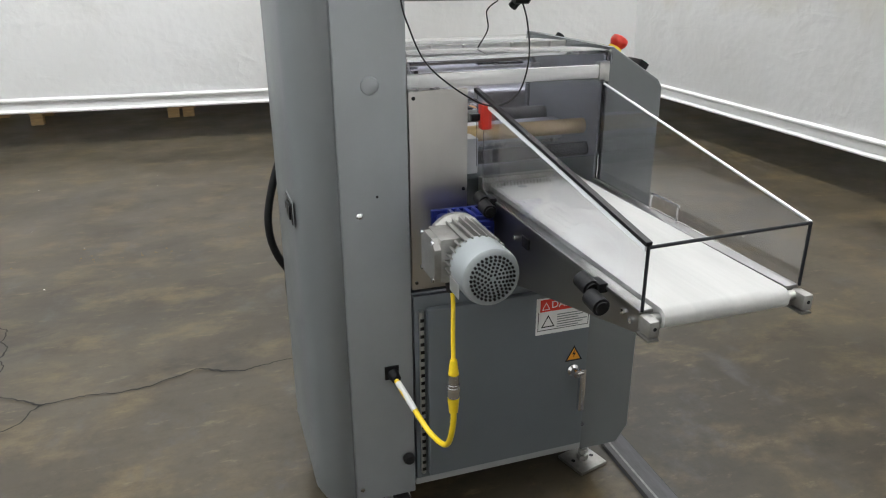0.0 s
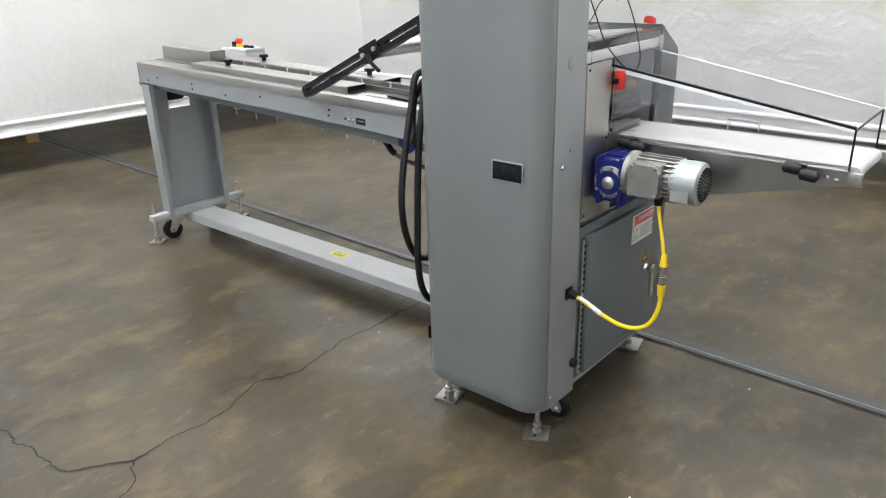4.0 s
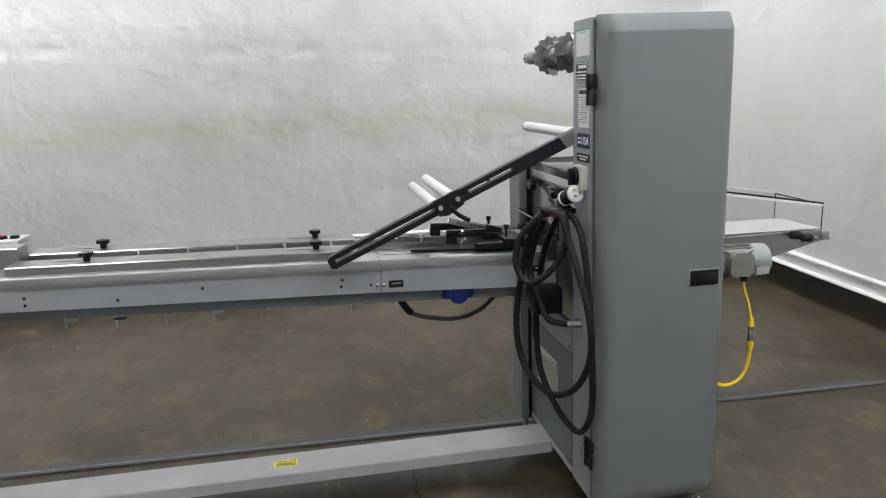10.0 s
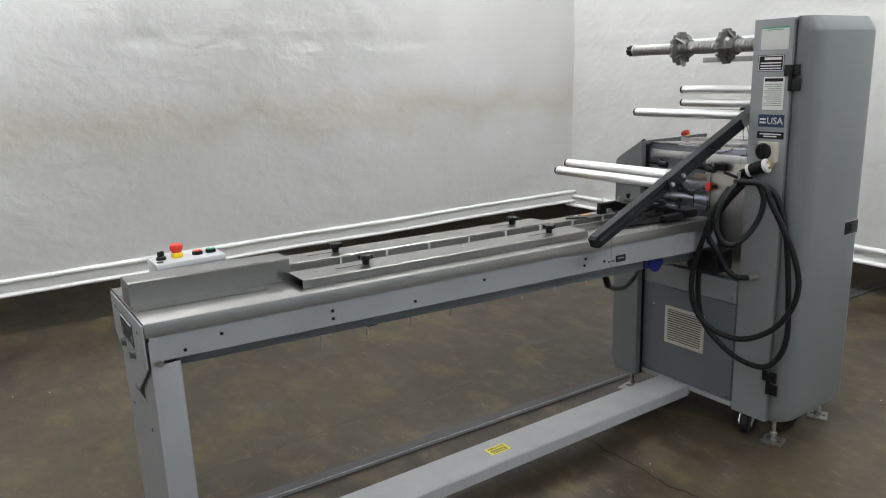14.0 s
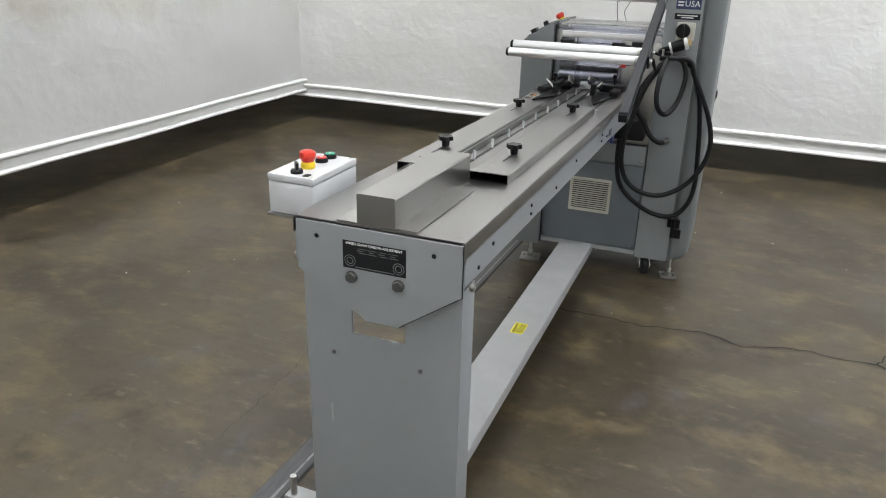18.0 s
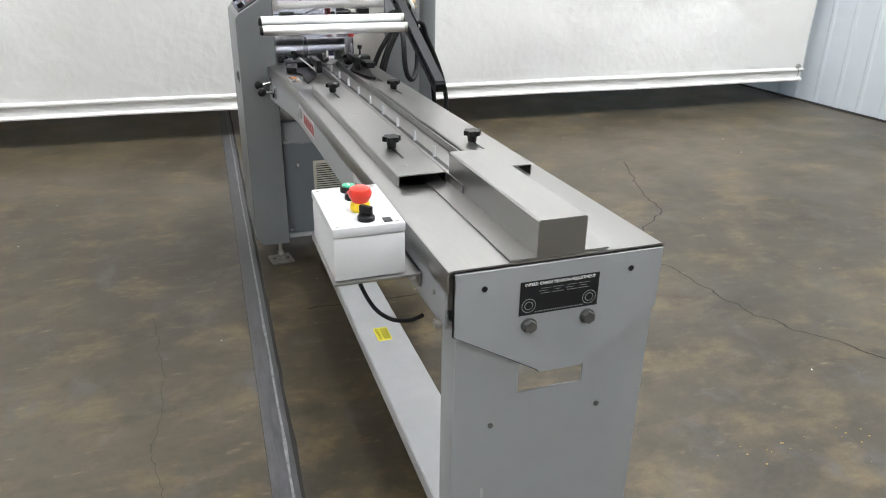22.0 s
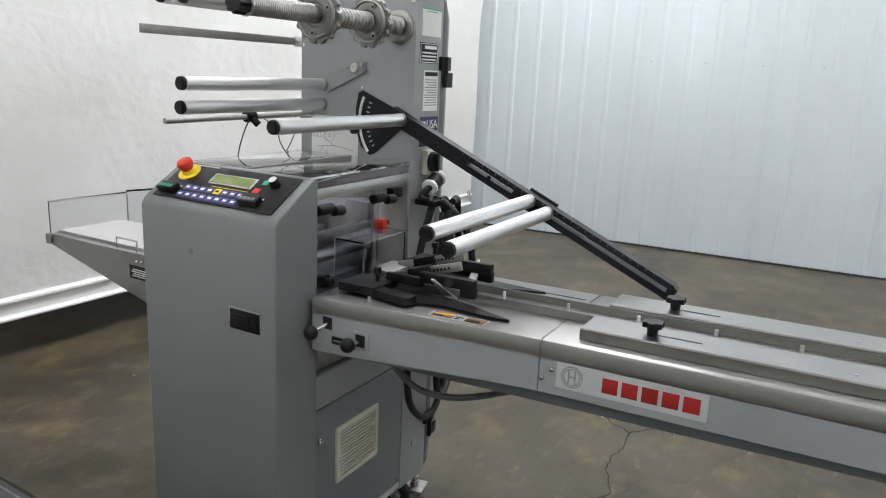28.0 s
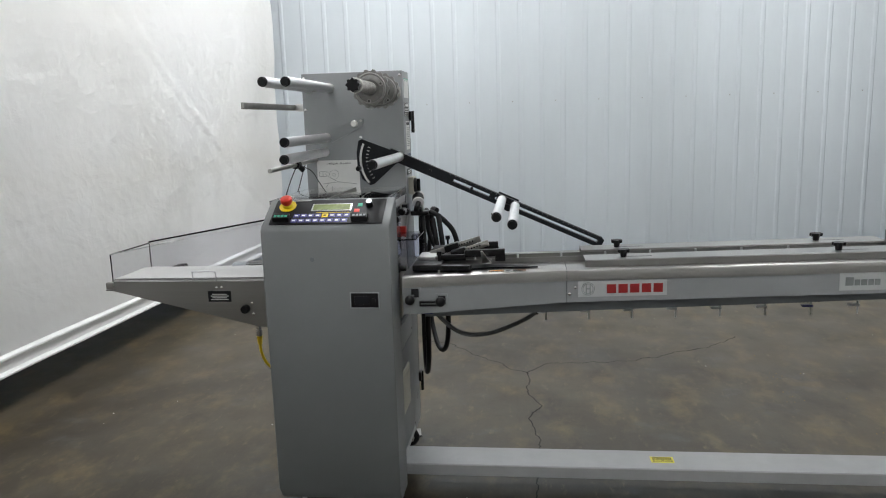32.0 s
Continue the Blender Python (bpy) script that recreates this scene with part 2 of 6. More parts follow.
M_FRAME = mat("light_frame_paint", (0.256, 0.268, 0.280), 0.42, vary=0.05, vscale=5, bump=0.08, bscale=300, rvary=0.05)
M_BEAM = mat("pale_grey_paint", (0.345, 0.352, 0.358), 0.4, vary=0.08, vscale=7, bump=0.05, bscale=200)
M_STEEL = mat("brushed_stainless", (0.325, 0.321, 0.312), 0.315, 1.0, vary=0.06, vscale=6, stretch=(160, 0.6, 160))
M_STEELV = mat("brushed_stainless_plate", (0.47, 0.455, 0.43), 0.37, 1.0, vary=0.06, vscale=4, stretch=(3, 3, 1), rvary=0.08)
M_ALU = mat("satin_aluminium", (0.72, 0.72, 0.72), 0.35, 1.0, vary=0.06, vscale=20, stretch=(1, 8, 8), rvary=0.06)
M_ROLL = mat("satin_aluminium_tube", (0.80, 0.80, 0.81), 0.40, 1.0, vary=0.08, vscale=12, stretch=(1, 12, 12), rvary=0.08)
M_CHROME = mat("chrome", (0.75, 0.75, 0.76), 0.15, 1.0)
M_ZINC = mat("zinc_plated_steel", (0.52, 0.52, 0.5), 0.38, 1.0, vary=0.2, vscale=40, rvary=0.1)
M_CAST = mat("cast_aluminium", (0.33, 0.325, 0.31), 0.42, 0.85, vary=0.12, vscale=40, bump=0.2, bscale=200)
M_COWL = mat("silver_grey_cowl", (0.29, 0.315, 0.32), 0.38, 0.3, vary=0.07, vscale=10)
M_BLACK = mat("black_plastic", (0.008, 0.008, 0.009), 0.34, vary=0.2, vscale=30, spec=0.22)
M_BAR = mat("black_anodised_bar", (0.009, 0.010, 0.013), 0.37, vary=0.2, vscale=30, rvary=0.08, spec=0.25)
M_RUBBER = mat("black_rubber", (0.010, 0.010, 0.011), 0.5, vary=0.25, vscale=60, bump=0.1, bscale=150, spec=0.22)
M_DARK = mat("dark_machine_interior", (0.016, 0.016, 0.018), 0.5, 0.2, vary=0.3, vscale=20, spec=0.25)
M_BLUE = mat("blue_gearbox_paint", (0.005, 0.012, 0.12), 0.36, vary=0.15, vscale=30, bump=0.1, bscale=120)
M_RED = mat("red_plastic", (0.62, 0.035, 0.02), 0.3, vary=0.08, vscale=30)
M_CAUTION = mat("yellow_caution_film", (0.74, 0.66, 0.05), 0.45, vary=0.08, vscale=25)
M_YEL = mat("yellow_plastic", (0.78, 0.56, 0.015), 0.38, vary=0.06, vscale=30)
M_GREEN = mat("green_plastic", (0.02, 0.34, 0.2), 0.35)
M_WHITE = mat("white_plastic", (0.51, 0.52, 0.535), 0.35, vary=0.03, vscale=10)
M_PAPER = mat("white_label", (0.72, 0.72, 0.71), 0.5, vary=0.04, vscale=30)
M_INK = mat("dark_print", (0.010, 0.010, 0.012), 0.45, spec=0.25)
M_SILVER = mat("silver_label", (0.42, 0.435, 0.445), 0.4, vary=0.03, vscale=15)
M_DRED = mat("dark_red_print", (0.30, 0.012, 0.012), 0.45)
M_GPRINT = mat("grey_print", (0.2, 0.22, 0.22), 0.5)
M_NAVY = mat("navy_label", (0.018, 0.034, 0.10), 0.4)
M_LCD = mat("green_lcd", (0.17, 0.21, 0.075), 0.2, vary=0.25, vscale=25)
M_LILAC = mat("blue_violet_key", (0.045, 0.045, 0.20), 0.4)
M_ORANGE = mat("orange_print", (0.75, 0.30, 0.02), 0.45)
M_BELT = mat("white_conveyor_belt", (0.40, 0.40, 0.385), 0.5, vary=0.09, vscale=3, stretch=(9, 0.7, 1), bump=0.05, bscale=200)
M_CLEAR = clear("clear_acrylic", (0.96, 0.97, 0.98))
M_GUARD = clear("faintly_violet_acrylic", (0.93, 0.932, 0.955))
M_SMOKE = clear("tinted_acrylic", (0.84, 0.845, 0.93))
M_WOOD = mat("pallet_wood", (0.42, 0.28, 0.13), 0.7, vary=0.25, vscale=9, stretch=(1, 8, 8), bump=0.2, bscale=60)
M_STRIP = mat("joint_filler", (0.043, 0.043, 0.047), 0.45, vary=0.6, vscale=16, stretch=(3, 0.5, 1), bump=0.6, bscale=45, rvary=0.14, spec=0.5)
M_SCUFF = mat("worn_pale_filler", (0.17, 0.17, 0.175), 0.5, vary=0.5, vscale=30)
M_SPIN = mat("dull_spindle_aluminium", (0.36, 0.355, 0.345), 0.40, 0.9, vary=0.2, vscale=60, bump=0.25, bscale=260)
M_PICT = mat("brown_photo_print", (0.16, 0.085, 0.03), 0.4, vary=0.5, vscale=60)
M_JOINT = mat("dark_joint", (0.015, 0.014, 0.013), 0.8)
M_CREAM = mat("cream_plastic", (0.50, 0.49, 0.42), 0.45, vary=0.04, vscale=12)
M_CHUCK = mat("bare_cast_aluminium", (0.20, 0.197, 0.19), 0.42, 0.75, vary=0.25, vscale=40, bump=0.15, bscale=160, rvary=0.08)
M_FOOT = mat("dull_plated_steel", (0.30, 0.295, 0.28), 0.42, 0.9, vary=0.25, vscale=40, rvary=0.1)
M_HOSE = mat("grey_hose_rubber", (0.075, 0.08, 0.082), 0.45, vary=0.2, vscale=40)
M_EDGE = mat("milky_acrylic_edge", (0.78, 0.79, 0.80), 0.25)
M_BOLT = mat("dull_bolt_steel", (0.085, 0.085, 0.083), 0.40, 0.3, vary=0.2, vscale=60)
M_FLECK = mat("ochre_flecks", (0.27, 0.19, 0.05), 0.7, vary=0.3, vscale=30)
M_TAN = mat("brass_roller", (0.55, 0.4, 0.2), 0.35, 0.7)


# mesh helpers
def finish(bm, bev=0.0, seg=2):
    if bev:
        bmesh.ops.bevel(bm, geom=[e for e in bm.edges if len(e.link_faces) == 2 and e.calc_face_angle() > 0.5], offset=bev, segments=seg, profile=0.6, affect="EDGES", clamp_overlap=True)
    bmesh.ops.recalc_face_normals(bm, faces=bm.faces)
    return bm


def box(x0, x1, y0, y1, z0, z1, bev=0.0, seg=2):
    bm = bmesh.new()
    bmesh.ops.create_cube(bm, size=1.0)
    for v in bm.verts:
        v.co = Vector(((x0 + x1) / 2 + v.co.x * (x1 - x0), (y0 + y1) / 2 + v.co.y * (y1 - y0), (z0 + z1) / 2 + v.co.z * (z1 - z0)))
    return finish(bm, bev, seg)


def prism(pts, axis, a, b, bev=0.0, seg=2):
    """A 2D outline pushed along an axis from a to b. The outline's two coordinates are the other axes in order."""
    bm = bmesh.new()

    def at(p, s):
        return {"x": (s, p[0], p[1]), "y": (p[0], s, p[1]), "z": (p[0], p[1], s)}[axis]

    lo = [bm.verts.new(at(p, a)) for p in pts]
    hi = [bm.verts.new(at(p, b)) for p in pts]
    bm.faces.new(lo)
    bm.faces.new(hi[::-1])
    for i in range(len(pts)):
        j = (i + 1) % len(pts)
        bm.faces.new((lo[j], lo[i], hi[i], hi[j]))
    return finish(bm, bev, seg)


def rod(p0, p1, r, r2=None, seg=24, bev=0.0):
    p0, p1 = Vector(p0), Vector(p1)
    d = p1 - p0
    bm = bmesh.new()
    bmesh.ops.create_cone(bm, cap_ends=True, segments=seg, radius1=r, radius2=r if r2 is None else r2, depth=d.length)
    if bev:
        bmesh.ops.bevel(bm, geom=[e for e in bm.edges if len(e.link_faces) == 2 and e.calc_face_angle() > 1.0], offset=bev, segments=2, affect="EDGES")
    bmesh.ops.transform(bm, matrix=Matrix.Translation((p0 + p1) / 2) @ d.to_track_quat("Z", "Y").to_matrix().to_4x4(), verts=bm.verts)
    return bm


def ball(c, r, squash=1.0, seg=20):
    bm = bmesh.new()
    bmesh.ops.create_uvsphere(bm, u_segments=seg, v_segments=seg // 2, radius=r)
    for v in bm.verts:
        v.co = Vector((c[0] + v.co.x, c[1] + v.co.y, c[2] + v.co.z * squash))
    return bm


def lathe(profile, c, axis="z", seg=28):
    """A profile of (radius, height) turned about an axis through c."""
    bm = bmesh.new()
    rings = []
    for r, h in profile:
        ring = []
        for i in range(seg):
            a = 2 * math.pi * i / seg
            u, w = r * math.cos(a), r * math.sin(a)
            p = {"z": (u, w, h), "y": (u, h, w), "x": (h, u, w)}[axis]
            ring.append(bm.verts.new(Vector(c) + Vector(p)))
        rings.append(ring)
    for a, b in zip(rings, rings[1:]):
        for i in range(seg):
            j = (i + 1) % seg
            bm.faces.new((a[i], a[j], b[j], b[i]))
    bm.faces.new(rings[0][::-1])
    bm.faces.new(rings[-1])
    bmesh.ops.recalc_face_normals(bm, faces=bm.faces)
    return bm


def smooth_line(pts, n=8):
    pts = [Vector(p) for p in pts]
    out = []
    for i in range(len(pts) - 1):
        p0, p1, p2, p3 = pts[max(i - 1, 0)], pts[i], pts[i + 1], pts[min(i + 2, len(pts) - 1)]
        for k in range(n):
            t = k / n
            out.append(0.5 * (2 * p1 + (p2 - p0) * t + (2 * p0 - 5 * p1 + 4 * p2 - p3) * t * t + (3 * p1 - p0 - 3 * p2 + p3) * t ** 3))
    return out + [pts[-1]]


def tube(pts, r, seg=10, n=8):
    line = smooth_line(pts, n)
    bm = bmesh.new()
    rings, up = [], None
    for i, p in enumerate(line):
        d = (line[min(i + 1, len(line) - 1)] - line[max(i - 1, 0)]).normalized()
        if up is None:
            up = d.orthogonal().normalized()
        up = (up - d * up.dot(d)).normalized()
        side = d.cross(up)
        rings.append([bm.verts.new(p + r * (math.cos(2 * math.pi * k / seg) * up + math.sin(2 * math.pi * k / seg) * side)) for k in range(seg)])
    for a, b in zip(rings, rings[1:]):
        for k in range(seg):
            bm.faces.new((a[k], a[(k + 1) % seg], b[(k + 1) % seg], b[k]))
    bm.faces.new(rings[0][::-1])
    bm.faces.new(rings[-1])
    bmesh.ops.recalc_face_normals(bm, faces=bm.faces)
    return bm


def join(*bms):
    out = bmesh.new()
    for b in bms:
        me = bpy.data.meshes.new("tmp")
        b.to_mesh(me)
        out.from_mesh(me)
        bpy.data.meshes.remove(me)
        b.free()
    return out


def moved(bm, m):
    bmesh.ops.transform(bm, matrix=m, verts=bm.verts)
    return bm


def thing(name, at, label, category, group="", kind=""):
    ob = new(name)
    ob.empty_display_size = 0.1
    ob.location = at
    ob.matrix_world = Matrix.Translation(at)
    return tagged(ob, label, category, group, kind)


def part(name, bm, material, parent=None, label="", smooth=True, tilt=False):
    """Links a bmesh as one mesh object, under a thing or a part; the mesh is given in the world's metres."""
    if tilt:
        for v in bm.verts:
            v.co.z += TILT_Y * (v.co.y - 2.5)
    me = bpy.data.meshes.new(name)
    bm.to_mesh(me)
    bm.free()
    me.materials.append(material)
    if smooth:
        me.polygons.foreach_set("use_smooth", [True] * len(me.polygons))
        me.set_sharp_from_angle(angle=radians(35))
    ob = new(name, me)
    if parent is not None:
        base = parent.get("base")
        at = Vector(base) if base else Vector(parent.location)
        ob.parent = parent
        if parent.type == "EMPTY":
            me.transform(Matrix.Translation(-at))
        else:
            me.transform(Matrix.Translation(-Vector(parent["off"])))
        ob["off"] = tuple(at) if parent.type == "EMPTY" else tuple(parent["off"])
    else:
        ob["off"] = (0, 0, 0)
    if label:
        ob["label"] = label
    return ob


def words(text, size, m, material, name, parent, label="", depth=0.0006):
    """Flat lettering: text lies in the local xy plane of m, centred."""
    cu = bpy.data.curves.new("lettering", "FONT")
    cu.body, cu.size, cu.align_x, cu.align_y, cu.extrude = text, size, "CENTER", "CENTER", depth
    cu.resolution_u = 3
    tmp = new("lettering", cu)
    bpy.context.view_layer.update()
    me = bpy.data.meshes.new_from_object(tmp.evaluated_get(bpy.context.evaluated_depsgraph_get()))
    bpy.data.objects.remove(tmp)
    bpy.data.curves.remove(cu)
    bm = bmesh.new()
    bm.from_mesh(me)
    bpy.data.meshes.remove(me)
    return part(name, moved(bm, m), material, parent, label, smooth=False)


def plane_pose(at, right, up):
    r, u = Vector(right).normalized(), Vector(up).normalized()
    n = r.cross(u)
    return Matrix(((r.x, u.x, n.x, at[0]), (r.y, u.y, n.y, at[1]), (r.z, u.z, n.z, at[2]), (0, 0, 0, 1)))


TILT_Y = 0.0229
FZ = 0.012

# ---- the room ----
def ribbon(line, width, z):
    bm = bmesh.new()
    pairs = []
    for i, p in enumerate(line):
        d = (line[min(i + 1, len(line) - 1)] - line[max(i - 1, 0)]).normalized()
        w = width * (0.45 + 0.9 * noise.noise(p * 9.0 + Vector((3, 1, 0)))) if width < 0.02 else width
        w = max(w, width * 0.55)
        s = Vector((-d.y, d.x, 0)) * w / 2
        pairs.append((bm.verts.new((p.x - s.x, p.y - s.y, z)), bm.verts.new((p.x + s.x, p.y + s.y, z))))
    for a, b in zip(pairs, pairs[1:]):
        bm.faces.new((a[0], b[0], b[1], a[1]))
    bmesh.ops.recalc_face_normals(bm, faces=bm.faces)
    return bm


def crack(pts, width=0.0088):
    line = []
    for p in smooth_line([(x, y, 0) for x, y in pts], 24):
        line.append(p + Vector((noise.noise(p * 13.0), noise.noise(p * 13.0 + Vector((7, 3, 0))), 0)) * 0.022 + Vector((noise.noise(p * 55.0), noise.noise(p * 55.0 + Vector((2, 9, 0))), 0)) * 0.008)
    return ribbon(line, width, FZ + 0.0025)


bm = bmesh.new()
bmesh.ops.create_grid(bm, x_segments=30, y_segments=30, size=9.0)
floor = part("floor", moved(bm, pose(0.5, 2.5, FZ)), M_FLOOR)
tagged(floor, "mottled brown-grey polished concrete slab with hairline cracks", "floor", kind="structure")
for run in (
    [(0.95, 2.38), (0.70, 2.40), (0.484, 2.41), (0.354, 2.404), (0.109, 2.369), (-0.033, 2.421), (-0.20, 2.36), (-0.356, 2.354), (-0.499, 2.361)],
    [(-0.499, 2.361), (-0.60, 2.24), (-0.735, 2.13), (-0.809, 2.046), (-0.95, 1.93), (-1.056, 1.846), (-1.08, 1.68), (-1.15, 1.45), (-1.25, 1.20), (-1.34, 1.01)],
    [(-0.499, 2.361), (-0.60, 2.41), (-0.669, 2.486), (-0.685, 2.65), (-0.709, 2.853), (-0.78, 3.077), (-0.882, 3.23), (-0.98, 3.42), (-1.2, 3.65)],
):
    part("floor_crack", crack(run), M_JOINT, floor)
part("floor_crack", crack([(1.48, 3.75), (1.484, 3.54), (1.503, 3.32), (1.518, 3.14), (1.508, 2.96), (1.497, 2.70), (1.537, 2.28)], 0.0024), M_JOINT, floor)
STRIP = [Vector((1.094 + 0.0245 * y, y, 0)) for y in [-6 + 0.1 * k for k in range(140)]]
joint = part("floor_joint", ribbon(STRIP, 0.074, FZ + 0.003), M_STRIP, floor, "worn grey filler strip in the floor joint")
gap = []
for p in STRIP:
    q = p + Vector((-0.0432 + 0.0045 * noise.noise(p * 21.0), 0, 0))
    gap.append(q)
part("joint_gap", ribbon(gap, 0.0199, FZ + 0.0028), M_JOINT, floor, "ragged black gap beside the filler")
part("joint_gap", ribbon([p + Vector((0.0375, 0, 0)) for p in STRIP], 0.0035, FZ + 0.0026), M_JOINT, floor)
part("joint_scuff", ribbon([p + Vector((-0.017 + 0.004 * noise.noise(p * 3.0), 0, 0)) for p in STRIP], 0.0125, FZ + 0.0036), M_SCUFF, floor, "pale worn streak along the filler")
# pale grit and chips lying on the slab
rg = random.Random(4)
grit = []
for k in range(60):
    x, y, r = rg.uniform(-2.6, 3.2), rg.uniform(-0.2, 5.2), rg.uniform(0.0018, 0.0042)
    grit.append(ball((x, y, FZ + 0.001), r, 0.6, 6))
grit = part("floor_grit", join(*grit), M_PAPER, floor, "scattered pale grit")
tagged(grit, kind="stuff")


flecks = []
for cx, cy, spread, count in ((-0.16, 3.66, 0.10, 9), (-0.44, 3.66, 0.07, 7), (0.28, 3.90, 0.05, 5), (-0.30, 3.72, 0.22, 8)):
    for k in range(count):
        x, y, r, a0 = cx + rg.gauss(0, spread), cy + rg.gauss(0, spread * 0.35), rg.uniform(0.0012, 0.0042), rg.uniform(0, 6)
        ring = [(x + r * rg.uniform(0.5, 1.0) * math.cos(a0 + 1.05 * q) * 1.6, y + r * rg.uniform(0.5, 1.0) * math.sin(a0 + 1.05 * q)) for q in range(6)]
        flecks.append(prism(ring, "z", FZ + 0.0004, FZ + 0.0014))
tagged(part("paint_fleck", join(*flecks), M_FLECK, floor, "yellow-brown flecks trodden into the slab"), kind="stuff")


def near_line(u, z, run):
    """Distance from a point on the cloth to a run of straight pieces."""
    best = 9.0
    for (u0, z0), (u1, z1) in zip(run, run[1:]):
        du, dz = u1 - u0, z1 - z0
        k = max(0.0, min(1.0, ((u - u0) * du + (z - z0) * dz) / (du * du + dz * dz)))
        best = min(best, math.hypot(u - u0 - k * du, z - z0 - k * dz))
    return best


def cloth(p0, p1, z0, z1, seed, amp=0.03, creases=()):
    """A hanging sheet from p0 to p1 with shallow folds and a few sharp creases, as a thin double skin."""
    bm = bmesh.new()
    p0, p1 = Vector((*p0, 0)), Vector((*p1, 0))
    d = (p1 - p0)
    n = Vector((-d.y, d.x, 0)).normalized()
    cols, rows = int(d.length / 0.035), 116
    grid = []
    for i in range(cols + 1):
        col = []
        for k in range(rows + 1):
            z = z0 + (z1 - z0) * k / rows
            p = p0 + d * i / cols
            w = noise.noise(Vector((p.x * 0.6 + seed, p.y * 0.6, z * 0.35))) * amp * 2.2
            w += noise.noise(Vector((p.x * 2.2 + seed, p.y * 2.2, z * 1.4))) * amp * 0.7
            w += noise.noise(Vector((p.x * 6 + seed, p.y * 6, z * 5))) * amp * 0.22
            w *= min(1, 0.35 + (z - z0) * 1.2)
            u = p.x if abs(d.x) > abs(d.y) else p.y
            for run, height, wide in creases:
                q = near_line(u, z, run) / wide
                if q < 3:
                    w += height * math.exp(-q * q)
            col.append(bm.verts.new(p + n * w + Vector((0, 0, z))))
        grid.append(col)
    for a, b in zip(grid, grid[1:]):
        for k in range(rows):
            bm.faces.new((a[k], b[k], b[k + 1], a[k + 1]))
    bmesh.ops.solidify(bm, geom=bm.faces[:], thickness=0.004)
    return bm


def curtain(p0, p1, hem, label, seed, creases=(), material=None):
    c = thing("curtain", (p0[0], p0[1], hem), label, "curtain", "tarp curtains round the bay")
    part("sheet", cloth(p0, p1, hem + 0.09, CEIL - 0.05, seed, 0.03, creases), material or M_TARP, c)
    a, b = Vector((*p0, 0)), Vector((*p1, 0))
    d = (b - a).normalized()
    n = Vector((-d.y, d.x, 0))
    prof = [(-0.006, 0.0), (0.010, -0.002), (0.026, 0.004), (0.028, 0.013), (0.020, 0.021), (0.006, 0.026), (0.004, 0.078), (0.016, 0.083), (0.030, 0.092), (0.030, 0.102), (0.018, 0.110), (-0.006, 0.112)]
    bm = bmesh.new()
    rings = []
    steps = max(2, int((b - a).length / 0.3))
    for i in range(steps + 1):
        p = a + (b - a) * i / steps
        wob = noise.noise(Vector((p.x + seed, p.y, 0))) * 0.012
        rings.append([bm.verts.new(p + n * (wob - u) + Vector((0, 0, hem + v + wob * 0.4))) for u, v in prof])
    for r0, r1 in zip(rings, rings[1:]):
        for k in range(len(prof)):
            j = (k + 1) % len(prof)
            bm.faces.new((r0[k], r0[j], r1[j], r1[k]))
    bm.faces.new(rings[0])
    bm.faces.new(rings[-1])
    bmesh.ops.recalc_face_normals(bm, faces=bm.faces)
    part("hem", bm, M_HEM, c, "stiff white hem along the bottom edge")
    return c


CE = (3.83, 5.86)
CS = (3.75, -0.44)
CS2 = (3.83, -0.40)
curtain((-3.70, 6.46), (3.90, 5.82), 0.292, "white quilted tarp curtain with a stiff hem above the floor", 1.0)
curtain(CE, CS, 0.258, "long white tarp curtain with a faint waist-high stain", 7.0, [([(y - 0.10, z - 0.012), (y, z), (y + 0.10, z - 0.012)], 0.009, 0.03) for y, z in ((4.72, 1.78), (4.36, 1.775), (3.24, 1.735), (2.70, 1.735), (2.14, 1.71), (1.3, 1.70))] + [([(5.6, 1.79), (-0.4, 1.69)], 0.0025, 0.03), ([(4.45, 2.02), (4.2, 1.80)], 0.008, 0.03)], M_TARP_STAINED)
curtain(CS2, (-3.76, -0.12), 0.212, "white tarp curtain with sloping creases near the sheet-steel wall", 13.0, [([(-1.15, 2.15), (-1.35, 2.01), (-1.54, 1.88), (-1.96, 1.60), (-2.47, 1.24), (-2.96, 0.86), (-3.40, 0.58)], 0.010, 0.018), ([(-1.3, 2.2), (-1.62, 1.90), (-2.05, 1.60), (-2.55, 1.25)], -0.009, 0.02), ([(-1.75, 2.4), (-2.0, 2.05), (-2.4, 1.65)], 0.008, 0.02), ([(-0.6, 2.3), (-0.9, 1.7)], 0.010, 0.09), ([(3.8, 1.70), (0, 1.69), (-1.9, 1.65)], -0.005, 0.025)])

gr_ = thing("tie_ring", (-3.70, -0.100, 0.33), "small zinc eyelet with a cord end at the curtain corner", "eyelet")
part("eyelet", moved(lathe([(0.010, -0.004), (0.024, -0.004), (0.026, 0.0), (0.024, 0.004), (0.010, 0.004)], (0, 0, 0), "y", 20), pose(-3.70, -0.102, 0.335)), M_ZINC, gr_)
part("cord_end", tube([(-3.70, -0.098, 0.335), (-3.695, -0.084, 0.30), (-3.70, -0.088, 0.26)], 0.004, 8, 4), M_GPRINT, gr_)

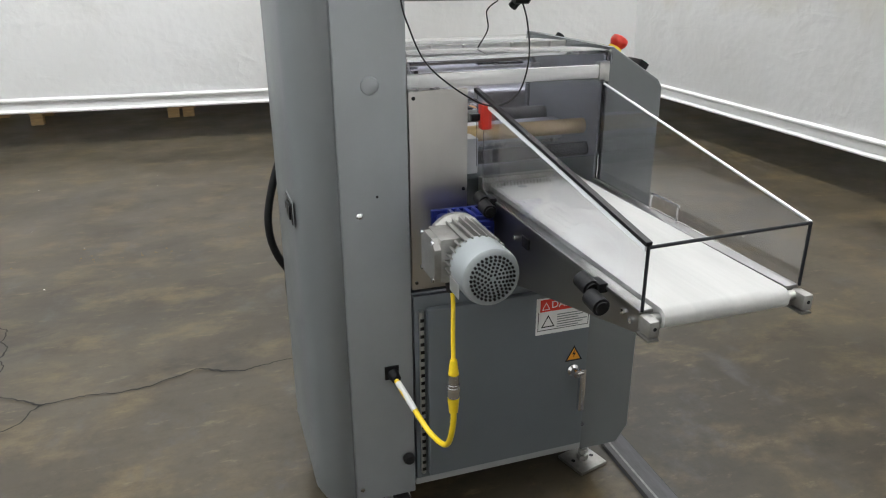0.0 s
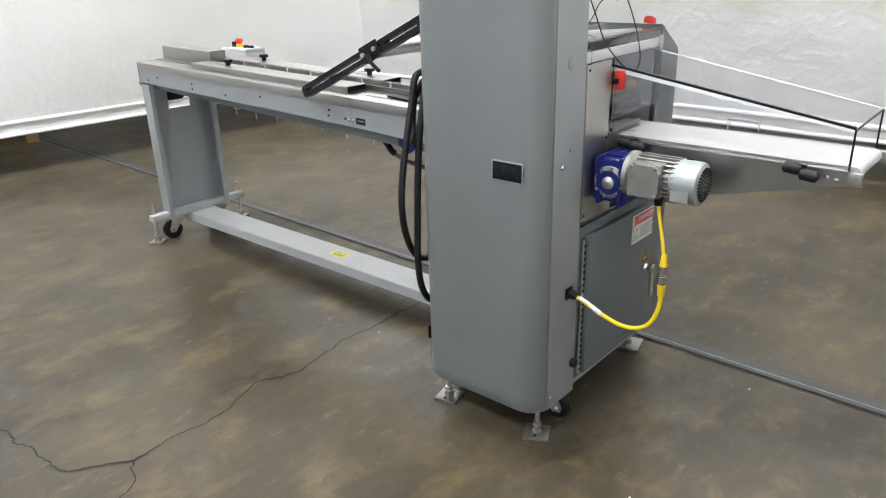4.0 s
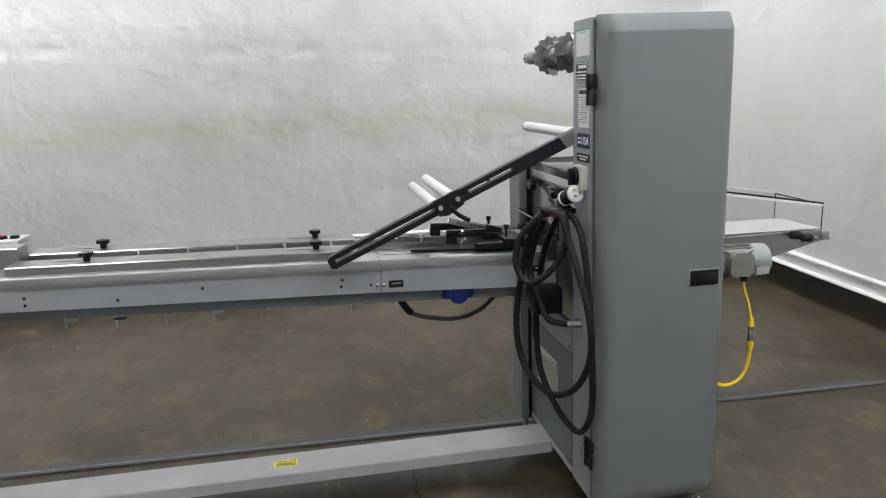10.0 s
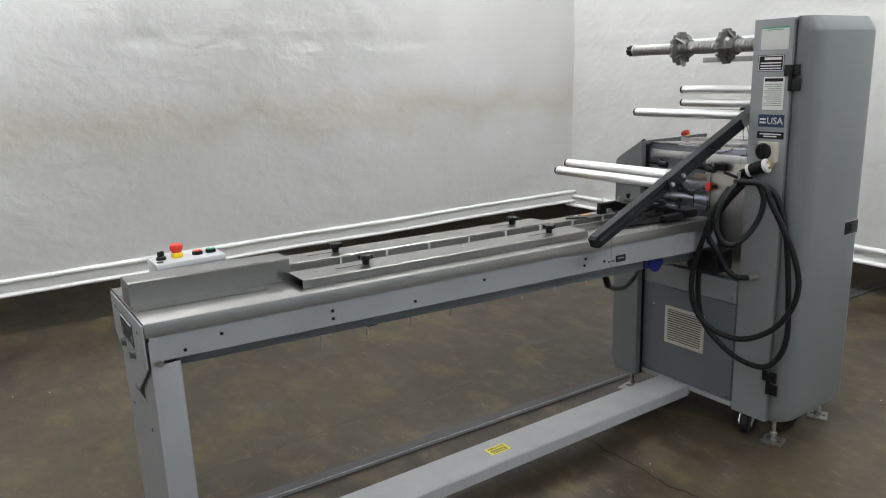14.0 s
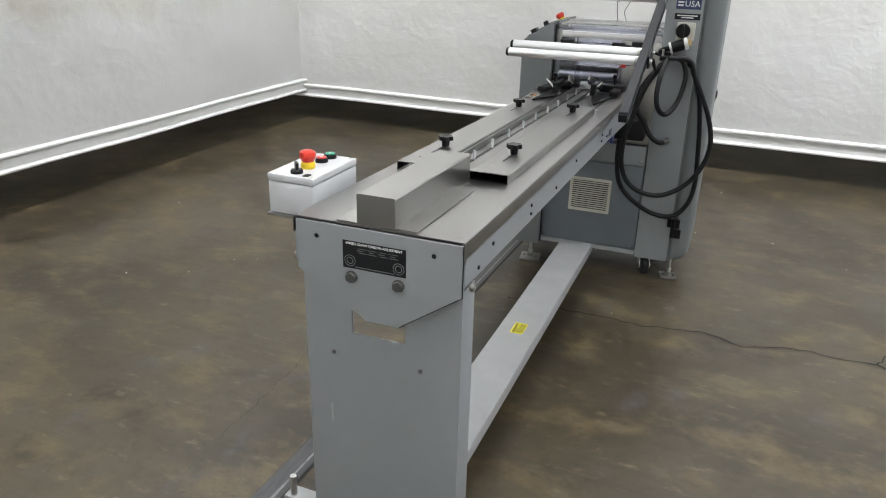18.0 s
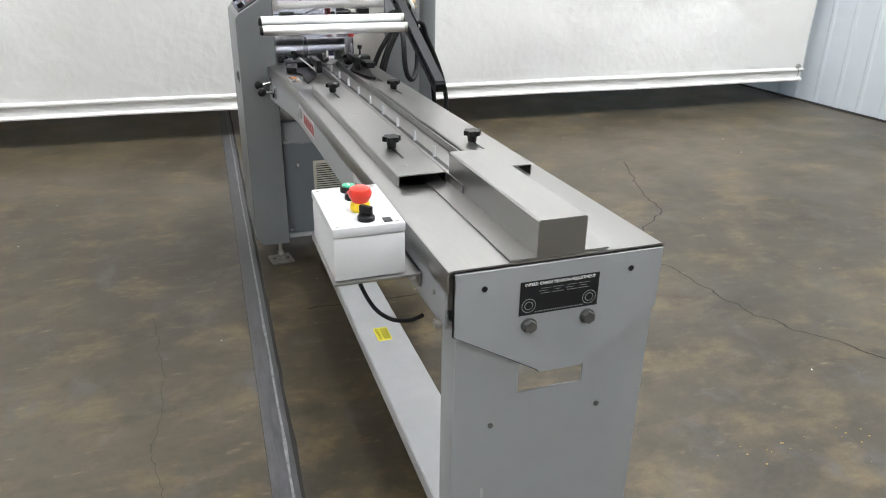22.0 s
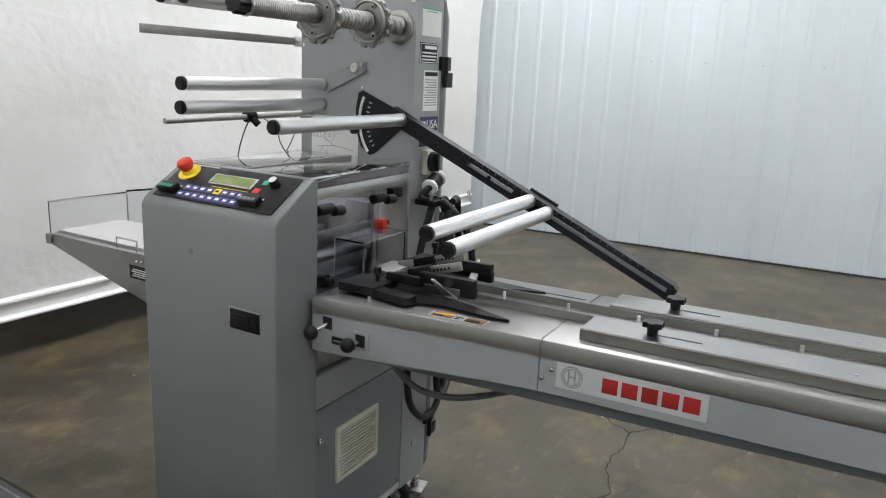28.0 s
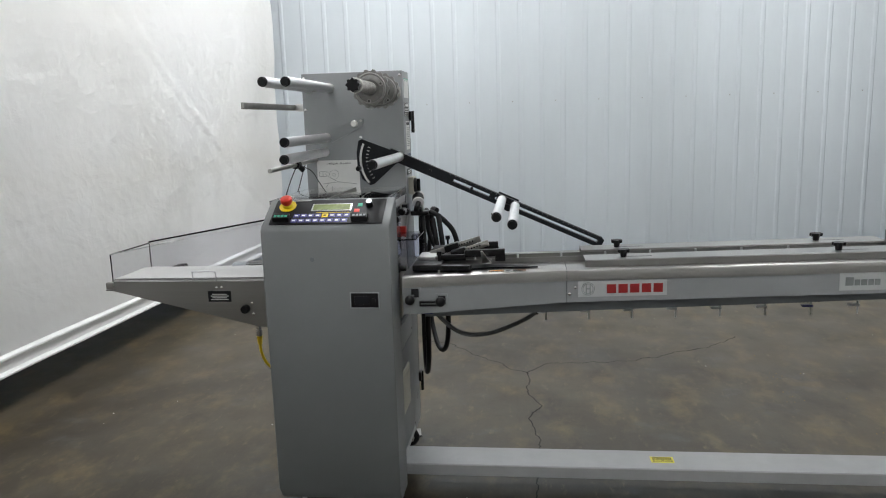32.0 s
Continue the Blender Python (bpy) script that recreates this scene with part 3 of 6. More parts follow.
# ribbed steel wall
bm = bmesh.new()
a, b = Vector((-3.45, -6.0, 0)), Vector((-4.65, 9.0, 0))
d = (b - a).normalized()
n = Vector((d.y, -d.x, 0))
s, prof = 0.0, []
while s < (b - a).length:
    for u, w in ((0.0, 0.0), (0.115, 0.0), (0.128, 0.0045), (0.152, 0.0045), (0.165, 0.0)):
        prof.append(a + d * (s + u) + n * w)
    s += 0.2155
lo = [bm.verts.new(p + Vector((0, 0, FZ + 0.011))) for p in prof]
hi = [bm.verts.new(p + Vector((0, 0, CEIL))) for p in prof]
for i in range(len(prof) - 1):
    bm.faces.new((lo[i], lo[i + 1], hi[i + 1], hi[i]))
bmesh.ops.solidify(bm, geom=bm.faces[:], thickness=0.003)
wall = part("wall_west", bm, M_CORR, label="", smooth=False)
tagged(wall, "white ribbed steel sheet wall standing on concrete", "wall", kind="structure")
screws = []
for k in range(34):
    p = a + d * (0.06 + 0.431 * k)
    for z in (1.58, 2.8):
        screws.append(rod(p + n * 0.0 + Vector((0, 0, z)), p + n * 0.004 + Vector((0, 0, z)), 0.006, seg=8))
part("screw_rows", join(*screws), M_ZINC, wall)
tagged(wall.children[0], kind="stuff")
part("base_gap", prism([(a.x, a.y), (b.x, b.y), (b.x + 0.03, b.y), (a.x + 0.03, a.y)], "z", FZ + 0.001, FZ + 0.010), M_JOINT, wall)
# Unseen walls, added to close the room and keep it dark behind the curtains.
for name, dims in (("wall_north", (-5, 9.6, 9.2, 9.35)), ("wall_south", (-5, 9.6, -6.3, -6.15)), ("wall_east", (9.35, 9.5, -6.15, 9.2))):
    w = part(name, box(dims[0], dims[1], dims[2], dims[3], 0, CEIL), M_DULL)
    tagged(w, "plain dull grey wall assumed behind the curtains, out of view", "wall", kind="structure")
# Unseen ceiling, added to shut out the sky and carry the lamps.
ceiling = part("ceiling", box(-5, 9.6, -6.3, 9.35, CEIL, CEIL + 0.1), M_CEIL)
tagged(ceiling, "plain pale ceiling, assumed and out of view", "ceiling", kind="structure")

# strip lamps, all out of view, their form and aim assumed
M_GLOW = bpy.data.materials.new("lamp_diffuser")
M_GLOW.use_nodes = True
g = M_GLOW.node_tree.nodes["Principled BSDF"]
g.inputs["Base Color"].default_value = (0.8, 0.8, 0.8, 1)
g.inputs["Emission Color"].default_value = (1, 0.985, 0.96, 1)
g.inputs["Emission Strength"].default_value = 3.0
M_GLOW.cycles.emission_sampling = "NONE"
for x, y, ly, lx, share in LAMPS:
    R = Matrix.Translation((x, y, CEIL - 0.42)) @ Matrix.Rotation(radians(ly), 4, "Y") @ Matrix.Rotation(radians(lx), 4, "X")
    L = thing("ceiling_lamp", (x, y, CEIL), "unseen long white ceiling lamp on two drop rods", "lamp", "ceiling lamps")
    part("housing", moved(box(-0.14, 0.14, -0.62, 0.62, 0.016, 0.09, 0.01), R), M_WHITE, L)
    part("diffuser", moved(box(-0.12, 0.12, -0.6, 0.6, 0.0, 0.014, 0.004), R), M_GLOW, L, "glowing diffuser")
    for k in (-0.4, 0.4):
        part("drop_rod", rod(R @ Vector((0, k, 0.085)), (x, y + k, CEIL - 0.001), 0.006, seg=8), M_ZINC, L)
    li = bpy.data.lights.new("lamp_light", "AREA")
    li.shape, li.size, li.size_y, li.energy, li.color = "RECTANGLE", 0.26, 1.2, LAMP_POWER * share, (0.97, 0.985, 1.0)
    lo = new("lamp_light", li)
    lo.matrix_world = R @ Matrix.Translation((0, 0, -0.012))

# pallets behind the far curtain
def pallet(x, y, turn):
    p = thing("pallet", (x, y, 0), "bare wooden pallet on the floor under the curtain", "pallet", "pallets behind the curtain")
    R = pose(x, y, FZ, 0, 0, turn)
    for bx in (-0.57, 0.57):
        for by in (-0.44, 0.0, 0.44):
            part("block", moved(box(bx - 0.05, bx + 0.05, by - 0.045, by + 0.045, 0.0, 0.10, 0.003), R), M_WOOD, p)
    for by in (-0.44, 0.0, 0.44):
        part("stringer", moved(box(-0.63, 0.63, by - 0.045, by + 0.045, 0.10, 0.122, 0.002), R), M_WOOD, p)
    for k in range(7):
        bx = -0.58 + 1.16 * k / 6
        part("deck_board", moved(box(bx - 0.045, bx + 0.045, -0.5, 0.5, 0.122, 0.14, 0.002), R), M_WOOD, p)


for x, y in ((-2.20, 7.78), (-0.685, 7.70), (0.585, 7.66)):
    pallet(x, y, -2)

# ---- film tower ----
tower = thing("film_tower", (0.37, 1.67, 0), "tall light grey steel tower of the wrapping machine", "machine tower")
CX0, CX1, CY0, CY1, CZ0, CZ1 = 0.338, 0.487, 1.468, 1.878, 0.102, 1.617
column = part("column", box(CX0, CX1, CY0, CY1, CZ0, CZ1, 0.004), M_GREY, tower)


def cover_shell():
    """The rounded door over the tower: plan outline swept up, drawn in at the top and the bottom."""
    x0, x1, y0, y1 = 0.246, 0.334, 1.458, 1.876
    plan = [(x1, y0 + 0.012), (x1 - 0.012, y0 + 0.004), (x1 - 0.03, y0 + 0.002), (x0 + 0.045, y0 + 0.008), (x0 + 0.022, y0 + 0.018), (x0 + 0.007, y0 + 0.036), (x0, y0 + 0.062)]
    plan = plan + [(x, y0 + y1 - y) for x, y in plan[::-1]]
    cy = (y0 + y1) / 2
    bm = bmesh.new()
    rings = []
    for z, f, g in ((CZ0 + 0.03, 0.30, 0.0), (CZ0 + 0.012, 0.55, 0.0), (CZ0 + 0.02, 0.82, 0.0), (CZ0 + 0.04, 0.95, 0.0), (CZ0 + 0.07, 1.0, 0.0), (CZ1 - 0.050, 1.0, 0.0), (CZ1 - 0.044, 0.985, 0), (CZ1 - 0.006, 0.70, 0), (CZ1 + 0.002, 0.63, 0), (CZ1 + 0.003, 0.55, 0), (CZ1 + 0.003, 0.3, 0)):
        rings.append([bm.verts.new((x1 + (x - x1) * f, cy + (y - cy) * (0.97 + 0.03 * f), z)) for x, y in plan])
    for r0, r1 in zip(rings, rings[1:]):
        for i in range(len(plan)):
            j = (i + 1) % len(plan)
            bm.faces.new((r0[i], r0[j], r1[j], r1[i]))
    bm.faces.new(rings[0][::-1])
    bm.faces.new(rings[-1])
    bmesh.ops.recalc_face_normals(bm, faces=bm.faces)
    return bm


cover = part("cover", cover_shell(), M_SHELL, tower, "darker grey moulded door with rounded corners")
part("cover_seal", box(0.332, 0.340, CY0 + 0.004, CY1 - 0.004, CZ0 + 0.01, CZ1 - 0.008), M_SHELL, tower)


def flush_latch(parent, x, y, z, side):
    """A recessed paddle latch on a face that looks along x."""
    s = side
    part("latch_bezel", box(min(x, x + s * 0.002), max(x, x + s * 0.002), y - 0.050, y + 0.050, z - 0.028, z + 0.028, 0.0015), M_COWL, parent, "light bevelled latch rim")
    fr = part("latch", box(min(x, x + s * 0.004), max(x, x + s * 0.004), y - 0.046, y + 0.046, z - 0.024, z + 0.024, 0.003), M_BLACK, parent, "black recessed paddle latch")
    part("paddle", box(min(x + s * 0.004, x + s * 0.008), max(x + s * 0.004, x + s * 0.008), y - 0.034, y + 0.016, z - 0.015, z + 0.015, 0.003), M_BAR, fr)
    part("keyhole", rod((x + s * 0.003, y + 0.030, z), (x + s * 0.007, y + 0.030, z), 0.008, seg=16), M_RUBBER, fr)


flush_latch(cover, 0.2462, 1.551, 0.848, -1)
for z in (1.415, 0.275):
    h = part("hinge", box(0.300, 0.356, 1.878, 1.890, z + 0.004, z + 0.044, 0.003), M_BLACK, tower, "black plastic hinge")
    part("hinge_leaf", box(0.290, 0.334, 1.884, 1.892, z - 0.045, z - 0.002, 0.003), M_BLACK, h)
    part("hinge_pin", rod((0.330, 1.890, z - 0.045), (0.330, 1.890, z + 0.044), 0.007, seg=12), M_BLACK, h)

# back face of the column
part("blanking_plug", lathe([(0.019, 0.0), (0.017, -0.003), (0.012, -0.0045), (0.001, -0.005)], (0.410, CY0, 1.110), "y"), M_GREY, tower, "round grey blanking plug")
part("screw", lathe([(0.008, 0.0), (0.008, -0.003), (0.005, -0.006), (0.001, -0.0065)], (0.378, CY0, 0.841), "y", 14), M_CHROME, tower)
part("bolt_hole", rod((0.417, CY0 - 0.0008, 0.880), (0.417, CY0 + 0.002, 0.880), 0.003, seg=10), M_BLACK, tower)
sock = part("cable_socket", box(0.418, 0.452, CY0 - 0.005, CY0, 0.438, 0.472, 0.002), M_BLACK, tower, "square black cable socket")
part("socket_boss", rod((0.436, CY0 - 0.004, 0.455), (0.440, CY0 - 0.028, 0.449), 0.014, 0.011, 18, 0.002), M_RUBBER, sock)
part("rubber_bumper", lathe([(0.014, 0.0), (0.014, -0.010), (0.011, -0.015), (0.001, -0.017)], (0.470, CY0, 0.208), "y", 18), M_RUBBER, tower, "round black rubber bumper")
part("screw", lathe([(0.006, 0.0), (0.005, -0.004), (0.001, -0.005)], (0.352, CY0, 0.142), "y", 12), M_CHROME, tower)
# infeed face: labels
FY = CY1 + 0.0008


def face_label(x0, x1, z0, z1, material, bars=(), ink=None, frame_ink=None, label=""):
    lab = part("label_plate", box(x0, x1, CY1, FY + 0.0006, z0, z1), material, tower, label)
    if frame_ink:
        t = 0.002
        part("label_border", join(box(x0 + t, x1 - t, FY, FY + 0.0009, z1 - 2 * t, z1 - t), box(x0 + t, x1 - t, FY, FY + 0.0009, z0 + t, z0 + 2 * t), box(x0 + t, x0 + 2 * t, FY, FY + 0.0009, z0 + t, z1 - t), box(x1 - 2 * t, x1 - t, FY, FY + 0.0009, z0 + t, z1 - t)), frame_ink, lab)
    for bx0, bx1, bz0, bz1 in bars:
        part("print_bar", box(x1 - (x1 - x0) * bx1, x1 - (x1 - x0) * bx0, FY, FY + 0.0012, z1 - (z1 - z0) * bz1, z1 - (z1 - z0) * bz0), ink, lab)
    return lab


face_label(0.352, 0.457, 1.512, 1.588, M_PAPER, [(0.0, 1.0, 0.0, 0.05), (0.2, 0.8, 0.10, 0.13)], M_GREEN, None, "white paper label with a green top edge")
face_label(0.364, 0.463, 1.437, 1.494, M_INK, [(0.25, 0.9, 0.14, 0.30), (0.1, 0.9, 0.45, 0.52), (0.1, 0.9, 0.62, 0.69), (0.1, 0.9, 0.78, 0.85)], M_PAPER, M_PAPER, "black and white machine plate")
lab = face_label(0.357, 0.437, 1.303, 1.418, M_PAPER, [(0.06, 0.94, 0.04, 0.14)], M_INK, None, "tall white instruction label with a black heading")
for k in range(11):
    part("print_bar", box(0.364, 0.431 - 0.012 * (k % 3 == 2), FY, FY + 0.001, 1.318 + 0.0072 * k, 1.3205 + 0.0072 * k), M_GPRINT, lab)
lab = face_label(0.348, 0.448, 1.242, 1.286, M_NAVY, [(0.06, 0.3, 0.30, 0.44), (0.06, 0.3, 0.58, 0.72)], M_PAPER, None, "navy label with white lettering")
words("USA", 0.034, plane_pose((0.383, FY + 0.001, 1.263), (-1, 0, 0), (0, 0, 1)), M_PAPER, "lettering", lab)
face_label(0.346, 0.449, 1.200, 1.225, M_INK, [(0.1, 0.9, 0.25, 0.42), (0.25, 0.75, 0.58, 0.75)], M_PAPER, None, "small black plate with white print")
sw = part("switch_box", box(0.358, 0.432, CY1, CY1 + 0.022, 1.118, 1.190, 0.004), M_CREAM, tower, "off-white rotary mains switch box")
part("switch_knob", lathe([(0.030, 0.0), (0.030, 0.006), (0.026, 0.010), (0.001, 0.011)], (0.405, CY1 + 0.022, 1.156), "y"), M_BLACK, sw, "black rotary knob")
part("knob_grip", box(0.400, 0.410, CY1 + 0.032, CY1 + 0.046, 1.130, 1.182, 0.003), M_BLACK, sw)
fit_ = part("cable_gland", rod((0.410, CY1, 0.681), (0.425, CY1 + 0.040, 0.679), 0.015, 0.013, 8), M_FOOT, tower, "plated cable gland")
part("cover_disc", lathe([(0.014, 0.0), (0.014, 0.002), (0.001, 0.003)], (0.410, CY1, 0.235), "y", 20), M_GREY, tower)
hook = part("cord_hook", join(rod((0.470, CY1, 1.048), (0.470, CY1 + 0.06, 1.048), 0.005, seg=10), rod((0.470, CY1 + 0.06, 1.046), (0.470, CY1 + 0.062, 1.080), 0.005, seg=10)), M_ZINC, tower, "bent steel cord hook")


def levelling_foot(parent, x, y, top, plate=0.048, turn=20):
    """A square foot plate with a threaded stud, nuts and two fixing holes."""
    R = pose(x, y, FZ, 0, 0, turn)
    f = part("foot", moved(box(-plate, plate, -plate, plate, 0.0, 0.010, 0.002), R), M_FOOT, parent, "square plated levelling foot")
    part("stud", rod((x, y, FZ + 0.010), (x, y, top), 0.008, seg=12), M_ZINC, f)
    part("nut", rod((x, y, FZ + 0.010), (x, y, FZ + 0.026), 0.016, seg=6), M_FOOT, f)
    part("lock_nut", rod((x, y, FZ + 0.034), (x, y, FZ + 0.044), 0.014, seg=6), M_ZINC, f)
    for s in (-1, 1):
        part("fixing_hole", moved(rod((s * plate * 0.62, -s * plate * 0.1, 0.0095), (s * plate * 0.62, -s * plate * 0.1, 0.0106), 0.006, seg=12), R), M_INK, f)
    return f


def caster(parent, x, y, top, turn=0, r=0.05):
    R = pose(x, y, 0, 0, 0, turn)
    zc = r + FZ
    side = [(-0.03, top - 0.006), (0.03, top - 0.006), (0.050, zc + 0.004), (0.044, zc - 0.012), (0.024, zc - 0.012)]
    c = part("caster", moved(join(box(-0.032, 0.032, -0.032, 0.032, top - 0.006, top, 0.002), rod((0, 0, top - 0.014), (0, 0, top - 0.006), 0.026, seg=18), prism(side, "x", -0.026, -0.022, 0.001), prism(side, "x", 0.022, 0.026, 0.001)), R), M_ZINC, parent, "zinc swivel caster fork")
    part("wheel", moved(lathe([(0.012, -0.017), (r - 0.008, -0.017), (r, -0.010), (r, 0.010), (r - 0.008, 0.017), (0.012, 0.017)], (0, 0.033, zc), "x", 28), R), M_RUBBER, c, "black rubber wheel")
    part("hub", moved(rod((-0.030, 0.033, zc), (0.030, 0.033, zc), 0.009, seg=12), R), M_CHROME, c)
    return c


levelling_foot(tower, 0.322, 1.836, 0.115, 0.038, 12)
levelling_foot(tower, 0.332, 1.497, 0.115, 0.038, 25)
caster(tower, 0.44, 1.53, 0.1025, turn=200, r=0.042)
caster(tower, 0.45, 1.81, 0.1025, turn=20, r=0.042)

# rollers that stand out from the column over the film path
def roller(parent, base, end, r=0.0175, caps=True, name="idler_roller"):
    b, e = Vector(base), Vector(end)
    d = (e - b).normalized()
    ro = part(name, rod(b, e - d * 0.012, r, seg=28, bev=0.001), M_ROLL, parent, "polished aluminium roller")
    part("end_cap", rod(e - d * 0.013, e, r * 0.98, r * 0.90, 24, 0.003), M_BLACK, ro, "black plastic end cap")
    part("shaft_collar", rod(b - d * 0.004, b + d * 0.010, r * 1.06, seg=24), M_ZINC, ro)
    return ro


roller(tower, (0.487, 1.502, 1.560), (1.040, 1.504, 1.560))
roller(tower, (0.487, 1.582, 1.558), (1.040, 1.582, 1.558))
roller(tower, (0.495, 1.562, 1.362), (1.040, 1.565, 1.360))
roller(tower, (0.487, 1.550, 1.304), (1.041, 1.561, 1.303))
part("guide_bar", box(0.47, 1.032, 1.424, 1.434, 1.474, 1.496, 0.001), M_CAST, tower, "flat aluminium guide bar")
part("bar_bracket", box(0.450, 0.480, 1.434, 1.470, 1.470, 1.500, 0.002), M_ALU, tower)
rod_ = part("sensor_rod", rod((0.487, 1.512, 1.272), (1.040, 1.510, 1.267), 0.0075, seg=16, bev=0.001), M_ZINC, tower, "thin steel sensor rod")
part("rod_clamp", join(rod((0.735, 1.511, 1.270), (0.768, 1.511, 1.270), 0.016, seg=18, bev=0.002), rod((0.755, 1.515, 1.272), (0.740, 1.532, 1.248), 0.010, seg=14)), M_BLACK, rod_, "black rod clamp with a sensor")
part("link_arm", prism([(1.548, 1.344), (1.578, 1.340), (1.712, 1.404), (1.716, 1.412), (1.716, 1.432), (1.708, 1.438), (1.690, 1.436), (1.560, 1.378), (1.548, 1.366)], "x", 0.489, 0.496, 0.002), M_GREY, tower, "grey pivoting link arm")
part("link_pivot", lathe([(0.014, 0.0), (0.014, 0.007), (0.011, 0.010), (0.001, 0.0105)], (0.496, 1.679, 1.414), "x", 20), M_ZINC, tower)
part("link_stop", rod((0.487, 1.706, 1.426), (0.502, 1.706, 1.426), 0.005, seg=12), M_ZINC, tower)

# unwind spindle
spindle = part("unwind_spindle", rod((0.487, 1.826, 1.532), (1.085, 1.826, 1.535), 0.0215, seg=32), M_SPIN, tower, "ribbed aluminium unwind spindle")
part("spindle_flange", lathe([(0.045, 0.0), (0.045, 0.008), (0.034, 0.014), (0.030, 0.014)], (0.487, 1.826, 1.532), "x", 32), M_FOOT, spindle)
ribs = [lathe([(0.0215, 0.0), (0.0250, 0.002), (0.0250, 0.007), (0.0215, 0.009)], (0.500 + 0.0145 * k, 1.826, 1.5335), "x", 28) for k in range(22)]
ribs += [lathe([(0.0215, 0.0), (0.0223, 0.001), (0.0223, 0.003), (0.0215, 0.004)], (0.872 + 0.0058 * k, 1.826, 1.5347), "x", 28) for k in range(36)]
tagged(part("thread", join(*ribs), M_SPIN, spindle), kind="stuff")
flutes = [(1.826 + r * math.cos(a), 1.535 + r * math.sin(a)) for r, a in [(0.0205 + 0.0026 * math.cos(8 * 2 * math.pi * k / 48), 2 * math.pi * k / 48) for k in range(48)]]
part("end_knob", prism(flutes, "x", 1.085, 1.118, 0.003, 1), M_BLACK, spindle, "black fluted end knob")
part("knob_collar", lathe([(0.0215, 0.0), (0.0255, 0.001), (0.0255, 0.005), (0.0215, 0.006)], (1.079, 1.826, 1.535), "x", 28), M_ZINC, spindle)


def chuck(x, turn):
    """A scalloped cast ring on a split hub: ribbed at the back, a grooved face with three bosses."""
    n = 14
    out = []
    for i in range(n * 8):
        a = 2 * math.pi * i / (n * 8)
        wave = math.cos(n * a + turn)
        r = 0.0630 + 0.0046 * max(-0.55, min(0.75, wave * 1.3))
        out.append((1.826 + r * math.cos(a), 1.533 + r * math.sin(a)))
    c = part("core_chuck", prism(out, "x", x, x + 0.013, 0.002, 1), M_CHUCK, spindle, "scalloped cast core chuck")
    part("chuck_hub", lathe([(0.033, -0.040), (0.034, -0.030), (0.030, -0.028), (0.030, -0.012), (0.036, -0.004), (0.036, 0.0)], (x, 1.826, 1.533), "x", 28), M_CHUCK, c)
    part("chuck_rim", lathe([(0.0555, 0.0), (0.0555, 0.006), (0.0525, 0.008), (0.0500, 0.006), (0.0490, 0.002)], (x + 0.013, 1.826, 1.533), "x", 36), M_CAST, c)
    part("clamp_plate", lathe([(0.047, 0.0), (0.047, 0.004), (0.036, 0.0065), (0.030, 0.0065), (0.027, 0.003)], (x + 0.013, 1.826, 1.533), "x", 30), M_CHUCK, c)
    for k in range(3):
        a = 2 * math.pi * k / 3 + 0.4 + turn
        p = Vector((x + 0.013, 1.826 + 0.042 * math.cos(a), 1.533 + 0.042 * math.sin(a)))
        b_ = part("screw_boss", rod(p, p + Vector((0.009, 0, 0)), 0.0075, 0.0068, 14, 0.001), M_CAST, c)
        part("set_screw", rod(p + Vector((0.0085, 0, 0)), p + Vector((0.0096, 0, 0)), 0.0038, seg=10), M_BLACK, b_)
    for k in range(4):
        web = prism([(0.0, 0.030), (-0.026, 0.030), (-0.020, 0.037), (0.0, 0.058)], "z", -0.004, 0.004, 0.001)
        part("web", moved(web, Matrix.Translation((x, 1.826, 1.533)) @ pose(0, 0, 0, 45 + 90 * k + math.degrees(turn), 0, 0)), M_CHUCK, c)
    lug = Matrix.Translation((x - 0.024, 1.826, 1.533)) @ pose(0, 0, 0, 100 + math.degrees(turn), 0, 0)
    part("clamp_lug", moved(box(-0.009, 0.009, 0.028, 0.047, -0.011, 0.011, 0.003), lug), M_CAST, c)
    part("clamp_bolt", moved(rod((0, 0.038, -0.016), (0, 0.038, 0.016), 0.0045, seg=10), lug), M_BOLT, c)


chuck(0.628, 0.7)
chuck(0.838, 0.0)
part("paper_tab", prism([(1.806, 1.464), (1.826, 1.462), (1.842, 1.478), (1.846, 1.492), (1.808, 1.480)], "x", 0.834, 0.836), M_SILVER, spindle, "thin pale tab hanging from the chuck")

# threading diagram on the operator's face of the column
dx = CX1 + 0.0006
dia = part("diagram_sheet", box(CX1, dx + 0.0006, 1.512, 1.688, 1.140, 1.270), M_PAPER, tower, "white threading diagram sheet")
words("THREADING DIAGRAM", 0.0098, plane_pose((dx + 0.001, 1.602, 1.256), (0, 1, 0), (0, 0, 1)), M_INK, "lettering", dia)
lines = []
for (y0, z0), (y1, z1) in (((1.535, 1.175), (1.60, 1.182)), ((1.60, 1.182), (1.676, 1.172)), ((1.556, 1.205), (1.60, 1.180)), ((1.545, 1.16), (1.56, 1.18)), ((1.521, 1.225), (1.55, 1.225)), ((1.521, 1.205), (1.55, 1.205)), ((1.521, 1.225), (1.521, 1.205)), ((1.535, 1.225), (1.535, 1.205)), ((1.55, 1.15), (1.66, 1.152)), ((1.57, 1.165), (1.575, 1.15))):
    lines.append(rod((dx + 0.0008, y0, z0), (dx + 0.0008, y1, z1), 0.0008, seg=6))
